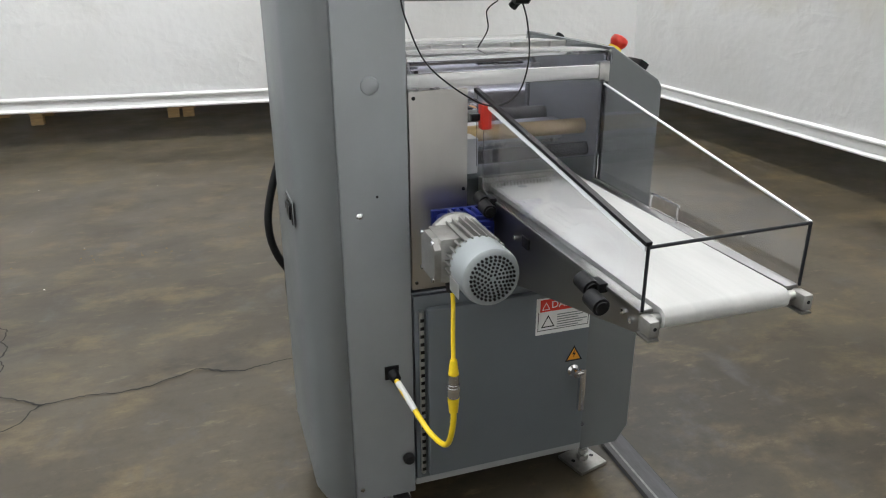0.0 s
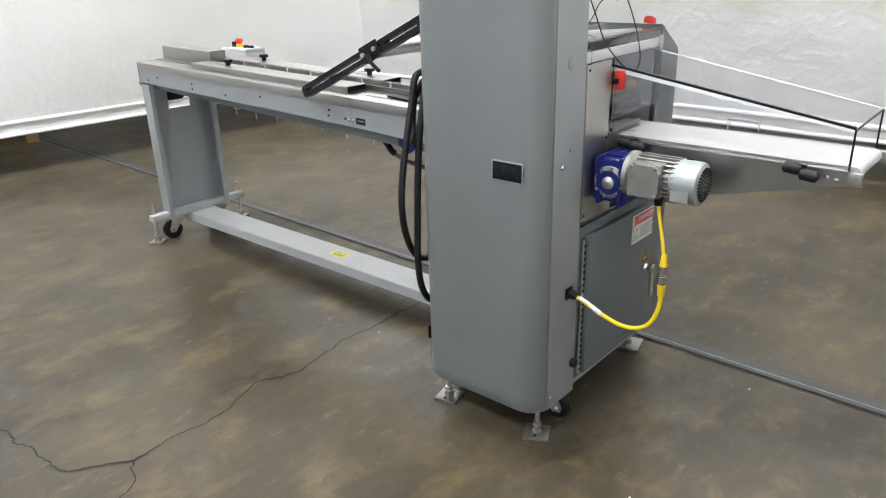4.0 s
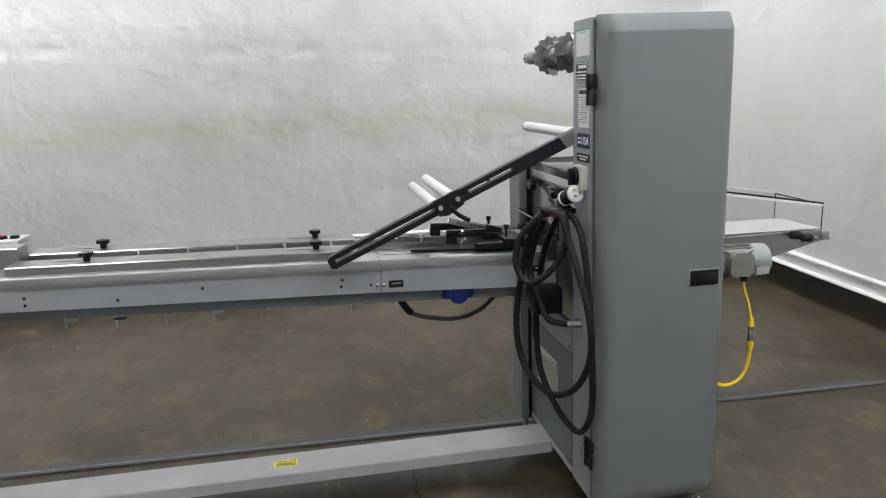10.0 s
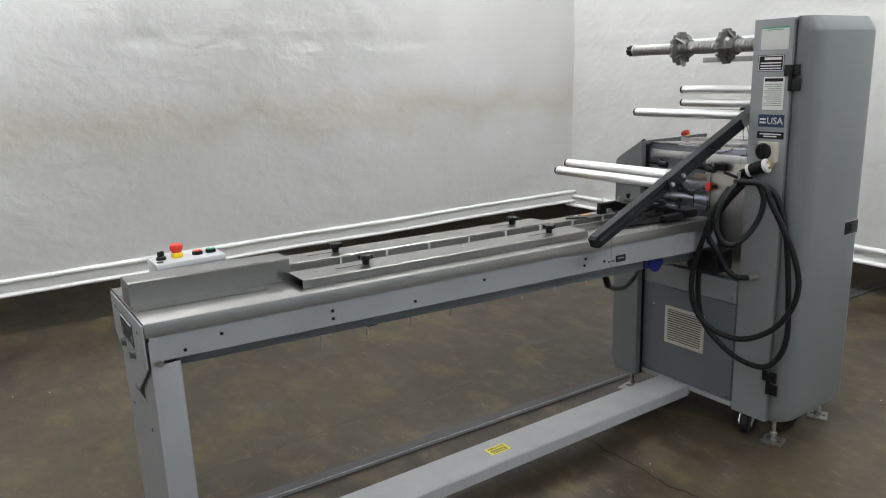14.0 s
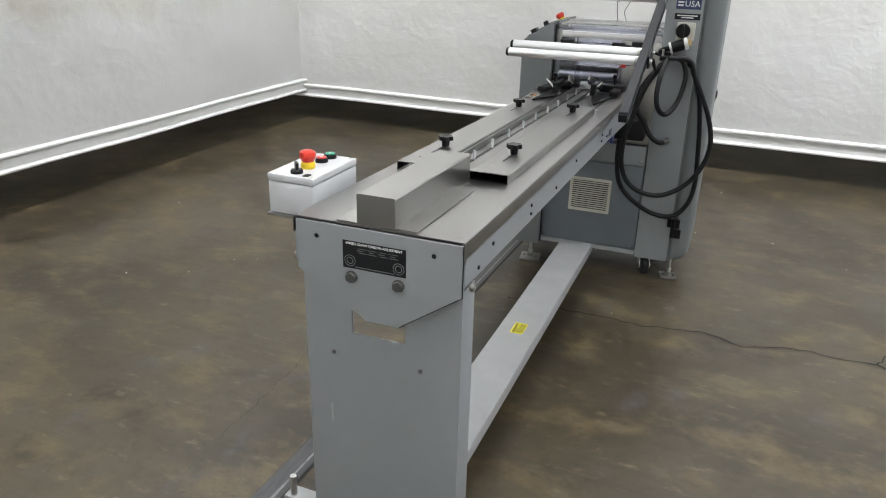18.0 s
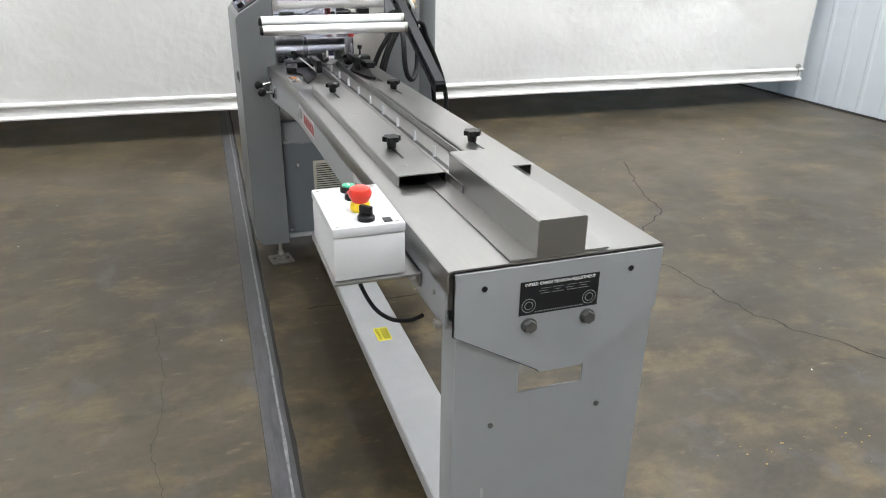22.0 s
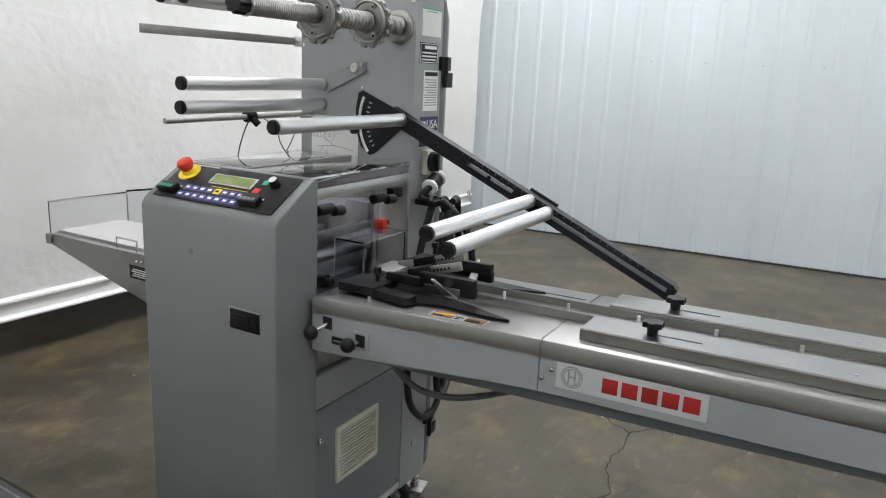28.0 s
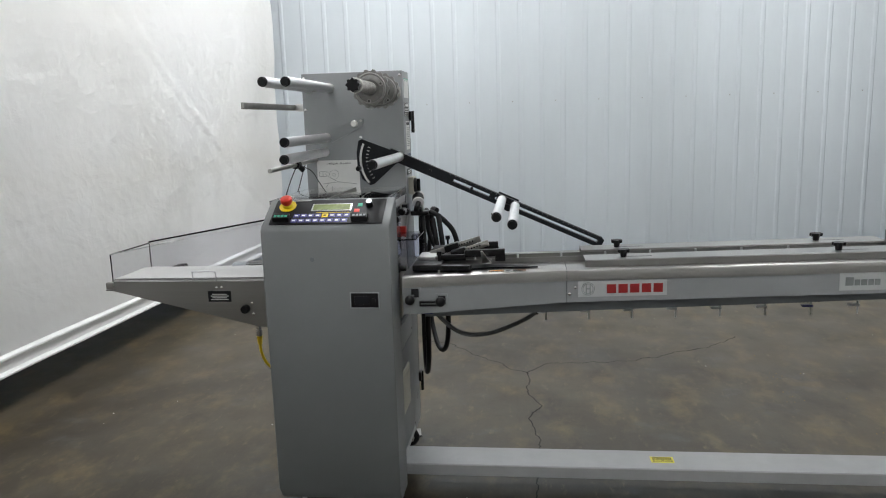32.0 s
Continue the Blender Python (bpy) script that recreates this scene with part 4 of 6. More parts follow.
for y, z, r in ((1.582, 1.212, 0.019), (1.582, 1.212, 0.006), (1.554, 1.215, 0.008)):
    ring = [(y + r * math.cos(a), z + r * math.sin(a)) for a in [2 * math.pi * k / 24 for k in range(24)]]
    lines += [rod((dx + 0.0008, *ring[k]), (dx + 0.0008, *ring[(k + 1) % 24]), 0.0006, seg=5) for k in range(24)]
part("diagram_lines", join(*lines), M_GPRINT, dia)
for y, z in ((1.478, 1.600), (1.478, 1.475), (1.868, 1.600), (1.70, 1.36)):
    part("screw", lathe([(0.005, 0.0), (0.005, 0.002), (0.001, 0.003)], (CX1, y, z), "x", 12), M_CHROME, tower)

# ---- dancer arm ----
dancer = thing("dancer_arm", (0.50, 1.846, 1.285), "black slotted dancer arm with three polished rollers", "dancer arm")
PIV, TIP = Vector((0.0, 1.846, 1.282)), Vector((0.0, 2.650, 0.922))
ad = (TIP - PIV).normalized()
an = Vector((0, -ad.z, ad.y))


def along(s, w, x):
    p = PIV + ad * s + an * w
    return (x, p.y, p.z)


AL = (TIP - PIV).length


def slotted_bar():
    x0, x1, h = 0.4895, 0.521, 0.0210
    rails = [prism([along(s, w, 0)[1:] for s, w in ((-0.03, h), (AL, h), (AL, h - 0.0145), (0.25, h - 0.0145), (0.25, -h + 0.0165), (AL, -h + 0.0165), (AL, -h), (-0.03, -h))], "x", x0, x1, 0.0015)]
    rails.append(prism([along(s, w, 0)[1:] for s, w in ((AL - 0.012, h), (AL + 0.010, h - 0.006), (AL + 0.010, -h + 0.006), (AL - 0.012, -h))], "x", x0 + 0.0005, x1 - 0.0005, 0.0015))
    rails.append(prism([along(s, w, 0)[1:] for s, w in ((0.405, h - 0.004), (0.43, h - 0.004), (0.43, -h + 0.004), (0.405, -h + 0.004))], "x", x0 + 0.002, x1 - 0.002))
    return join(*rails)


part("slotted_bar", slotted_bar(), M_BAR, dancer)
marks = [prism([along(s, w, 0)[1:] for s, w in ((0.23 + 0.022 * k, 0.0150), (0.2315 + 0.022 * k, 0.0150), (0.2315 + 0.022 * k, 0.0195), (0.23 + 0.022 * k, 0.0195))], "x", 0.5212, 0.5216) for k in range(28)]
part("scale_marks", join(*marks), M_GPRINT, dancer)
part("pivot_block", moved(box(0.487, 0.515, -0.02, 0.02, -0.02, 0.02, 0.003), Matrix.Translation((0, 1.846, 1.282)) @ Matrix.Rotation(-0.42, 4, "X")), M_BAR, dancer)
part("bare_end", prism([along(s, w, 0)[1:] for s, w in ((-0.02, 0.021), (0.075, 0.021), (0.065, -0.021), (-0.02, -0.021))], "x", 0.4885, 0.4918), M_ZINC, dancer, "bare metal strip at the pivot")
quad = part("quadrant", prism([(1.848, 1.296), (1.705, 1.352), (1.690, 1.345), (1.681, 1.300), (1.682, 1.240), (1.700, 1.190), (1.732, 1.166), (1.748, 1.170), (1.855, 1.262)], "x", 0.4875, 0.4915, 0.001), M_BAR, dancer, "black sector plate with an arc slot")
arc = [(0.4922, 1.846 - 0.150 * math.cos(a), 1.268 + 0.150 * math.sin(a)) for a in [math.radians(26 - 64 * k / 10) for k in range(11)]]
part("arc_slot", tube(arc, 0.0045, 6, 2), M_PAPER, quad)
part("arc_marks", join(*[rod((0.492, 1.846 - 0.128 * math.cos(a), 1.268 + 0.128 * math.sin(a)), (0.492, 1.846 - 0.118 * math.cos(a), 1.268 + 0.118 * math.sin(a)), 0.0012, seg=5) for a in [math.radians(24 - 60 * k / 9) for k in range(10)]]), M_PAPER, quad)
part("clamp_knob", rod((0.4915, 1.690, 1.235), (0.520, 1.690, 1.235), 0.010, seg=16, bev=0.002), M_BLACK, quad)
roller(dancer, (0.522, 1.861, 1.279), (1.046, 1.861, 1.279), name="dancer_roller")
roller(dancer, (0.522, 2.265, 1.099), (1.044, 2.265, 1.099), name="dancer_roller")
roller(dancer, (0.522, 2.317, 1.074), (1.046, 2.317, 1.074), name="dancer_roller")
kn = part("roller_carriage", prism([along(s, w, 0)[1:] for s, w in ((0.435, 0.027), (0.522, 0.027), (0.522, -0.024), (0.495, -0.034), (0.435, -0.024))], "x", 0.479, 0.4865, 0.002), M_BAR, dancer)
for s in (0.448, 0.508):
    part("carriage_bolt", rod(along(s, 0, 0.470), along(s, 0, 0.480), 0.0075, seg=16, bev=0.001), M_ZINC, kn)
part("carriage_lever", tube([along(0.478, -0.01, 0.470), along(0.470, -0.04, 0.466), along(0.445, -0.075, 0.462)], 0.007, 8), M_BLACK, kn)
for s in (0.15, 0.33):
    part("bar_bolt", rod(along(s, 0.0, 0.520), along(s, 0.0, 0.526), 0.006, seg=10), M_BLACK, dancer)

# ---- electrical cabinet under the sealing head ----
cab = thing("electrical_cabinet", (0.72, 1.67, 0), "blue-grey steel electrical cabinet under the sealing head", "cabinet")
part("body", box(0.491, 0.952, 1.485, 1.868, 0.130, 0.640, 0.003), M_CAB, cab)
part("base_rail", box(0.491, 0.952, 1.478, 1.880, 0.112, 0.131, 0.002), M_BEAM, cab, "pale grey base rail")
part("door_frame", box(0.493, 0.950, 1.473, 1.486, 0.134, 0.634, 0.002), M_CAB, cab)
edoor = part("door", box(0.520, 0.937, 1.452, 1.472, 0.150, 0.606, 0.005), M_CAB, cab, "closed cabinet door with a chrome handle")
hinge = part("piano_hinge", rod((0.508, 1.466, 0.155), (0.508, 1.466, 0.600), 0.006, seg=10), M_ZINC, edoor)
part("hinge_gaps", join(*[box(0.5035, 0.5125, 1.4590, 1.4605, 0.165 + 0.0205 * k, 0.173 + 0.0205 * k) for k in range(21)]), M_BLACK, hinge)
hd = part("door_handle", join(lathe([(0.016, 0.0), (0.016, -0.006), (0.010, -0.012), (0.010, -0.028), (0.001, -0.030)], (0.897, 1.452, 0.382), "y", 20), box(0.906, 0.923, 1.424, 1.436, 0.272, 0.392, 0.004)), M_CHROME, edoor, "chrome lever handle hanging down")
part("handle_neck", rod((0.897, 1.428, 0.382), (0.915, 1.430, 0.382), 0.007, seg=12), M_CHROME, hd)
for z in (0.20, 0.56):
    part("door_bolt", rod((0.944, 1.470, z), (0.944, 1.462, z), 0.006, seg=10), M_CHROME, cab)
# danger label
DY = 1.4512
dl = part("danger_label", box(0.790, 0.936, DY, 1.452, 0.495, 0.592), M_PAPER, edoor, "white danger label with a red heading")
part("red_heading", box(0.800, 0.932, DY - 0.0005, DY, 0.556, 0.588), M_RED, dl)
words("DANGER", 0.026, plane_pose((0.881, DY - 0.0008, 0.572), (1, 0, 0), (0, 0, 1)), M_PAPER, "lettering", dl)


def triangle_sign(cx, cz, size, y, outer, inner, parent, bolt):
    h = size * 0.9
    tri = part("warning_triangle", prism([(cx - size / 2, cz - h / 2), (cx + size / 2, cz - h / 2), (cx, cz + h / 2)], "y", y - 0.0004, y), outer, parent)
    k = 0.74
    part("triangle_field", prism([(cx - size / 2 * k, cz - h / 2 * 0.80), (cx + size / 2 * k, cz - h / 2 * 0.80), (cx, cz + h / 2 * 0.68)], "y", y - 0.0009, y - 0.0004), inner, parent)
    if bolt:
        part("flash_mark", prism([(cx + 0.002, cz + 0.012), (cx - 0.005, cz - 0.003), (cx, cz - 0.003), (cx - 0.003, cz - 0.013), (cx + 0.005, cz + 0.001), (cx, cz + 0.001)], "y", y - 0.0014, y - 0.0009), M_INK, parent)


triangle_sign(0.815, 0.571, 0.022, DY - 0.0006, M_PAPER, M_RED, dl, False)
triangle_sign(0.822, 0.530, 0.036, DY - 0.0002, M_INK, M_PAPER, dl, False)
part("print_bars", join(*[box(0.846, 0.928 - 0.012 * (k % 3), DY - 0.0005, DY, 0.543 - 0.0065 * k, 0.5455 - 0.0065 * k) for k in range(6)]), M_GPRINT, dl)
part("label_rule", join(box(0.795, 0.932, DY - 0.0004, DY, 0.5055, 0.507), box(0.795, 0.7965, DY - 0.0004, DY, 0.505, 0.556), box(0.9305, 0.932, DY - 0.0004, DY, 0.505, 0.556)), M_INK, dl)
triangle_sign(0.899, 0.428, 0.048, DY + 0.0006, M_INK, M_ORANGE, edoor, True)
# infeed side
part("side_panel_upper", box(0.493, 0.950, 1.868, 1.880, 0.548, 0.640, 0.002), M_GREY, cab, "light grey upper panel")
sp = part("side_panel", box(0.493, 0.950, 1.868, 1.879, 0.135, 0.544, 0.002), M_CAB, cab)
gr = part("vent_grille", join(box(0.630, 0.825, 1.879, 1.887, 0.298, 0.312, 0.002), box(0.630, 0.825, 1.879, 1.887, 0.450, 0.464, 0.002), box(0.630, 0.642, 1.879, 1.887, 0.312, 0.450), box(0.813, 0.825, 1.879, 1.887, 0.312, 0.450)), M_CREAM, cab, "cream plastic vent grille")
for k in range(13):
    z = 0.318 + 0.0103 * k
    part("slat", box(0.642, 0.813, 1.8815, 1.8865, z, z + 0.0044), M_CREAM, gr)
part("grille_backing", box(0.640, 0.815, 1.8795, 1.8805, 0.311, 0.452), M_DARK, gr)
part("quarter_turn_lock", lathe([(0.012, 0.0), (0.012, 0.004), (0.008, 0.010), (0.001, 0.011)], (0.893, 1.879, 0.452), "y", 18), M_CHROME, cab)
for x, z in ((0.510, 0.570), (0.936, 0.565), (0.508, 0.15), (0.938, 0.15)):
    part("screw", lathe([(0.005, 0.0), (0.005, 0.002), (0.001, 0.003)], (x, 1.880, z), "y", 10), M_CHROME, cab)
levelling_foot(cab, 0.995, 1.888, 0.125, turn=8)
levelling_foot(cab, 1.000, 1.540, 0.125, turn=15)

# ---- operator's pedestal ----
ped = thing("control_pedestal", (1.03, 1.69, 0.1), "grey moulded control pedestal with a sloping keypad", "control pedestal")


def pedestal_shell():
    x0, x1, y0, y1, zb = 0.955, 1.098, 1.482, 1.918, 0.105
    side = [(x0, zb), (x1 - 0.03, zb), (x1, zb + 0.045), (x1, 1.068), (x1 - 0.012, 1.086), (x0 + 0.01, 1.162), (x0, 1.162)]
    bm = prism(side, "y", y0, y1)
    es = [e for e in bm.edges if abs(e.verts[0].co.y - e.verts[1].co.y) < 1e-6 and min(v.co.x for v in e.verts) > x0 + 0.005]
    bmesh.ops.bevel(bm, geom=es, offset=0.030, segments=5, profile=0.55, affect="EDGES", clamp_overlap=True)
    bmesh.ops.recalc_face_normals(bm, faces=bm.faces)
    return bm


part("shell", pedestal_shell(), M_SHELL, ped)
part("back_seal", box(0.950, 0.956, 1.486, 1.890, 0.108, 1.150), M_BLACK, ped)
part("scuff_mark", rod((1.0979, 1.655, 0.975), (1.0986, 1.655, 0.975), 0.008, seg=12), M_CAB, ped)
flush_latch(ped, 1.098, 1.826, 0.836, 1)
# panel plane: from the front edge up to the back edge
PF, PB = Vector((1.086, 0, 1.0866)), Vector((0.968, 0, 1.1604))
pu = (PB - PF).normalized()
pn = Vector((-pu.z, 0, pu.x)) * -1.0
if pn.z < 0:
    pn = -pn


def on_panel(y, s, h=0.0):
    """y across, s up the slope from the front edge, h above the surface."""
    p = PF + pu * s * 0.915 + pn * h
    return Vector((p.x, y, p.z))


def slab(y0, y1, s0, s1, h0, h1, bev=0.0):
    m = plane_pose(on_panel(0, 0, 0), (0, 1, 0), pu)
    return moved(box(y0, y1, s0 * 0.915, s1 * 0.915, h0, h1, bev), m)


panel = part("key_panel", slab(1.508, 1.892, 0.006, 0.146, 0.0005, 0.0045, 0.002), M_INK, ped, "black membrane key panel")
lcd = part("display", slab(1.640, 1.778, 0.078, 0.118, 0.0045, 0.0065, 0.001), M_ZINC, panel, "green character display")
part("display_glass", slab(1.645, 1.773, 0.082, 0.114, 0.0065, 0.0072), M_LCD, lcd)
for row, s in enumerate((0.052, 0.024)):
    for k in range(8):
        y = 1.595 + 0.0245 * k - 0.004 * row
        key = part("key", slab(y - 0.0105, y + 0.0105, s - 0.010, s + 0.010, 0.0045, 0.0052, 0.0003), M_YEL if (row == 0 and k == 4) else M_LILAC, panel)
        part("key_mark", slab(y - 0.006, y + 0.005, s - 0.003, s + 0.004, 0.0052, 0.0056), M_PAPER if not (row == 0 and k == 4) else M_INK, key)
part("start_key", slab(1.797, 1.813, 0.101, 0.119, 0.0045, 0.006, 0.0004), M_GREEN, panel, "green start key")
part("stop_key", slab(1.789, 1.807, 0.068, 0.086, 0.0045, 0.006, 0.0004), M_RED, panel, "red stop key")
part("speed_knob", rod(on_panel(1.838, 0.105, 0.0045), on_panel(1.838, 0.105, 0.024), 0.013, 0.011, 20, 0.001), M_BLACK, panel, "black knob with a silver cap")
part("knob_cap", rod(on_panel(1.838, 0.105, 0.024), on_panel(1.838, 0.105, 0.0252), 0.010, seg=20), M_ALU, panel)
for y in (1.548, 1.815):
    cnt = part("counter_block", slab(y - 0.028, y + 0.028, 0.018, 0.046, 0.0045, 0.022, 0.002), M_BLACK, panel, "black thumbwheel counter")
    for k in range(4):
        part("thumbwheel", slab(y - 0.022 + 0.012 * k, y - 0.014 + 0.012 * k, 0.023, 0.033, 0.022, 0.0235), M_GREEN if y < 1.6 else M_GPRINT, cnt)
    part("print_bar", slab(y - 0.024, y + 0.026, 0.049, 0.052, 0.0045, 0.005), M_PAPER, panel)
part("print_bar", slab(1.530, 1.630, 0.139, 0.142, 0.0045, 0.005), M_PAPER, panel)
part("print_bar", slab(1.66, 1.778, 0.0675, 0.069, 0.0045, 0.005), M_YEL, panel)


def mushroom(parent, base, up, ring=True, s=1.0, low=0.012):
    """An emergency-stop button: yellow collar, red mushroom head."""
    q = Vector(up).to_track_quat("Z", "Y").to_matrix().to_4x4()
    R = Matrix.Translation(base) @ q
    if ring:
        part("yellow_ring", moved(rod((0, 0, 0), (0, 0, 0.002), 0.031 * s, seg=32), R), M_YEL, parent, "yellow ring")
    part("collar", moved(lathe([(0.017 * s, 0.0), (0.019 * s, 0.004), (0.018 * s, low), (0.016 * s, low + 0.004), (0.001, low + 0.004)], (0, 0, 0), "z", 24), R), M_YEL, parent, "yellow collar")
    hd = part("stop_head", moved(lathe([(0.014 * s, low), (0.016 * s, low + 0.006), (0.0205 * s, low + 0.013), (0.0215 * s, low + 0.020), (0.019 * s, low + 0.027), (0.013 * s, low + 0.030), (0.001, low + 0.0305)], (0, 0, 0), "z", 28), R), M_RED, parent, "red mushroom head")
    return hd


mushroom(panel, on_panel(1.553, 0.108, 0.0045), pn, low=0.008, s=0.95)

# ---- sealing head between the tower and the pedestal ----
head = thing("sealing_head", (0.72, 1.67, 0.64), "stainless sealing head with clear covers and film rollers", "sealing head")
part("deck", box(0.489, 0.953, 1.500, 1.862, 0.645, 0.700, 0.002), M_FOOT, head)
bp = part("back_plate", box(0.489, 0.617, 1.466, 1.474, 0.655, 1.094, 0.001), M_STEELV, head, "brushed stainless plate")
part("back_plate", box(0.621, 0.660, 1.470, 1.476, 0.655, 0.800, 0.001), M_STEELV, head)
for x, z in ((0.499, 0.672), (0.608, 0.88), (0.499, 1.08)):
    part("screw", lathe([(0.004, 0.0), (0.004, -0.002), (0.001, -0.003)], (x, 1.466, z), "y", 10), M_BLACK, bp)
part("front_plate", box(0.489, 0.660, 1.862, 1.870, 0.655, 1.098, 0.001), M_STEELV, head, "brushed stainless plate")
part("inner_plate", box(0.945, 0.951, 1.500, 1.866, 0.700, 1.140, 0.001), M_GREY, head)
part("inner_plate", box(0.489, 0.496, 1.476, 1.862, 0.700, 1.150, 0.001), M_STEELV, head)
for y0, y1 in ((1.474, 1.494), (1.852, 1.872)):
    b_ = part("cross_bar", box(0.489, 0.950, y0, y1, 1.098, 1.126, 0.002), M_ALU, head, "satin aluminium cross bar")
    part("bar_end", box(0.489, 0.512, y0 - 0.006, y1 + 0.006, 1.092, 1.134, 0.002), M_CLEAR, b_)
    part("bar_end", box(0.925, 0.950, y0 - 0.004, y1 + 0.004, 1.090, 1.134, 0.002), M_ZINC, b_)
lid = part("lid", join(box(0.489, 0.955, 1.470, 1.672, 1.152, 1.158, 0.001), box(0.489, 0.955, 1.674, 1.876, 1.152, 1.158, 0.001)), M_CLEAR, head, "hinged clear acrylic lid")
part("lid_seam", box(0.500, 0.945, 1.6715, 1.6745, 1.158, 1.1605), M_ZINC, lid)
for x in (0.53, 0.60, 0.68, 0.80, 0.90):
    part("lid_rivet", ball((x, 1.664, 1.159), 0.004, 0.6, 10), M_ZINC, lid)
for y in (1.470, 1.871):
    part("lid_edge", box(0.489, 0.955, y, y + 0.005, 1.128, 1.151, 0.001), M_SMOKE, head, "clear side pane")
for y in (1.470, 1.8715):
    pane = part("guard_pane", box(0.640, 0.940, y, y + 0.004, 0.925 if y < 1.6 else 0.905, 1.096), M_SMOKE, head, "clear guard pane")
    for x in ((0.665, 0.895) if y > 1.6 else ()):
        k_ = part("pane_knob", join(rod((x - 0.030, y + (0.020 if y > 1.6 else -0.016), 1.078), (x + 0.030, y + (0.020 if y > 1.6 else -0.016), 1.078), 0.013, seg=18, bev=0.003), rod((x, y + (0.020 if y > 1.6 else -0.016), 1.078), (x, y, 1.078), 0.008, seg=12)), M_BLACK, pane, "black rubber grip")
        part("pane_knob_lower", rod((x - 0.022, y + (0.028 if y > 1.6 else -0.022), 1.072), (x - 0.062, y + (0.028 if y > 1.6 else -0.022), 1.070), 0.013, seg=18, bev=0.003), M_BLACK, k_)
part("interlock", box(0.640, 0.664, 1.440, 1.466, 1.010, 1.062, 0.003), M_RED, head, "red safety interlock")
part("interlock_tab", box(0.620, 0.640, 1.452, 1.464, 1.028, 1.042, 0.001), M_BLACK, head)
part("interlock", box(0.626, 0.648, 1.874, 1.896, 0.985, 1.016, 0.003), M_RED, head, "red safety interlock")
part("interlock_tab", box(0.606, 0.626, 1.876, 1.888, 0.996, 1.008, 0.001), M_BLACK, head)
jaw = part("upper_jaw", box(0.640, 0.930, 1.635, 1.690, 0.930, 0.975, 0.006), M_ALU, head, "aluminium sealing jaw")
part("jaw_teeth", join(*[box(0.645 + 0.014 * k, 0.653 + 0.014 * k, 1.638, 1.687, 0.924, 0.930) for k in range(20)]), M_ZINC, jaw)
for y, z, r, m_ in ((1.565, 0.975, 0.018, M_TAN), (1.545, 0.925, 0.016, M_DARK), (1.775, 0.965, 0.022, M_CHUCK), (1.790, 0.925, 0.018, M_ROLL)):
    part("feed_roller", rod((0.520, y, z), (0.944, y, z), r, seg=24, bev=0.001), m_, head)
part("rear_bracket", box(0.619, 0.655, 1.500, 1.560, 0.900, 0.980, 0.004), M_WHITE, head)
part("brush_strip", join(box(0.655, 0.83, 1.470, 1.482, 0.885, 0.897, 0.001), *[rod((0.660 + 0.008 * k, 1.472, 0.886), (0.660 + 0.008 * k, 1.462, 0.868), 0.0013, seg=5) for k in range(21)]), M_FOOT, head)
part("drive_block", box(0.500, 0.560, 1.58, 1.78, 0.76, 1.04, 0.006), M_ALU, head)
part("drive_block", box(0.62, 0.93, 1.60, 1.80, 0.700, 0.860, 0.006), M_CAB, head)
part("motor_block", box(0.56, 0.61, 1.878, 1.90, 1.07, 1.098, 0.003), M_BLACK, head)
# clear tunnel hood at the infeed
HX0, HX1, HY0, HY1 = 0.645, 0.834, 1.876, 1.966
hood = part("tunnel_hood", join(box(HX0, HX1, HY0, HY1, 0.992, 0.996), box(HX0, HX0 + 0.004, HY0, HY1, 0.896, 0.992), box(HX1 - 0.004, HX1, HY0, HY1, 0.896, 0.992)), M_SMOKE, head, "clear acrylic tunnel hood")
# Thin white rods stand in for the highlights on the clear edges.
part("hood_edge", join(rod((HX1 - 0.002, HY1, 0.893), (HX1 - 0.002, HY1, 0.994), 0.0009, seg=6), rod((HX0, HY1, 0.994), (HX1, HY1, 0.994), 0.0009, seg=6), rod((HX1, HY0, 0.893), (HX1, HY0, 0.995), 0.0012, seg=6)), M_WHITE, hood)
part("hood_slide", box(0.70, 0.80, 1.965, 2.03, 0.902, 0.925, 0.003), M_ALU, head, "small aluminium slide block")
# film sensor lead over the lid
lead = thing("sensor_lead", (0.46, 1.44, 1.30), "thin black sensor lead looping over the guard", "cable")
part("lead", tube([(0.478, 1.466, 1.270), (0.485, 1.452, 1.230), (0.52, 1.435, 1.150), (0.600, 1.425, 1.085), (0.66, 1.42, 1.063), (0.715, 1.43, 1.085), (0.750, 1.46, 1.15), (0.757, 1.49, 1.22), (0.752, 1.51, 1.262)], 0.0018, 8), M_RUBBER, lead)
part("drop_lead", tube([(0.70, 1.515, 1.262), (0.69, 1.55, 1.24), (0.705, 1.58, 1.20), (0.69, 1.60, 1.160)], 0.0015, 8), M_RUBBER, lead)

# ---- discharge conveyor ----
dis = thing("discharge_conveyor", (0.80, 1.13, 0.70), "short stainless discharge conveyor with a white belt", "conveyor")
DX0, DX1 = 0.655, 0.932
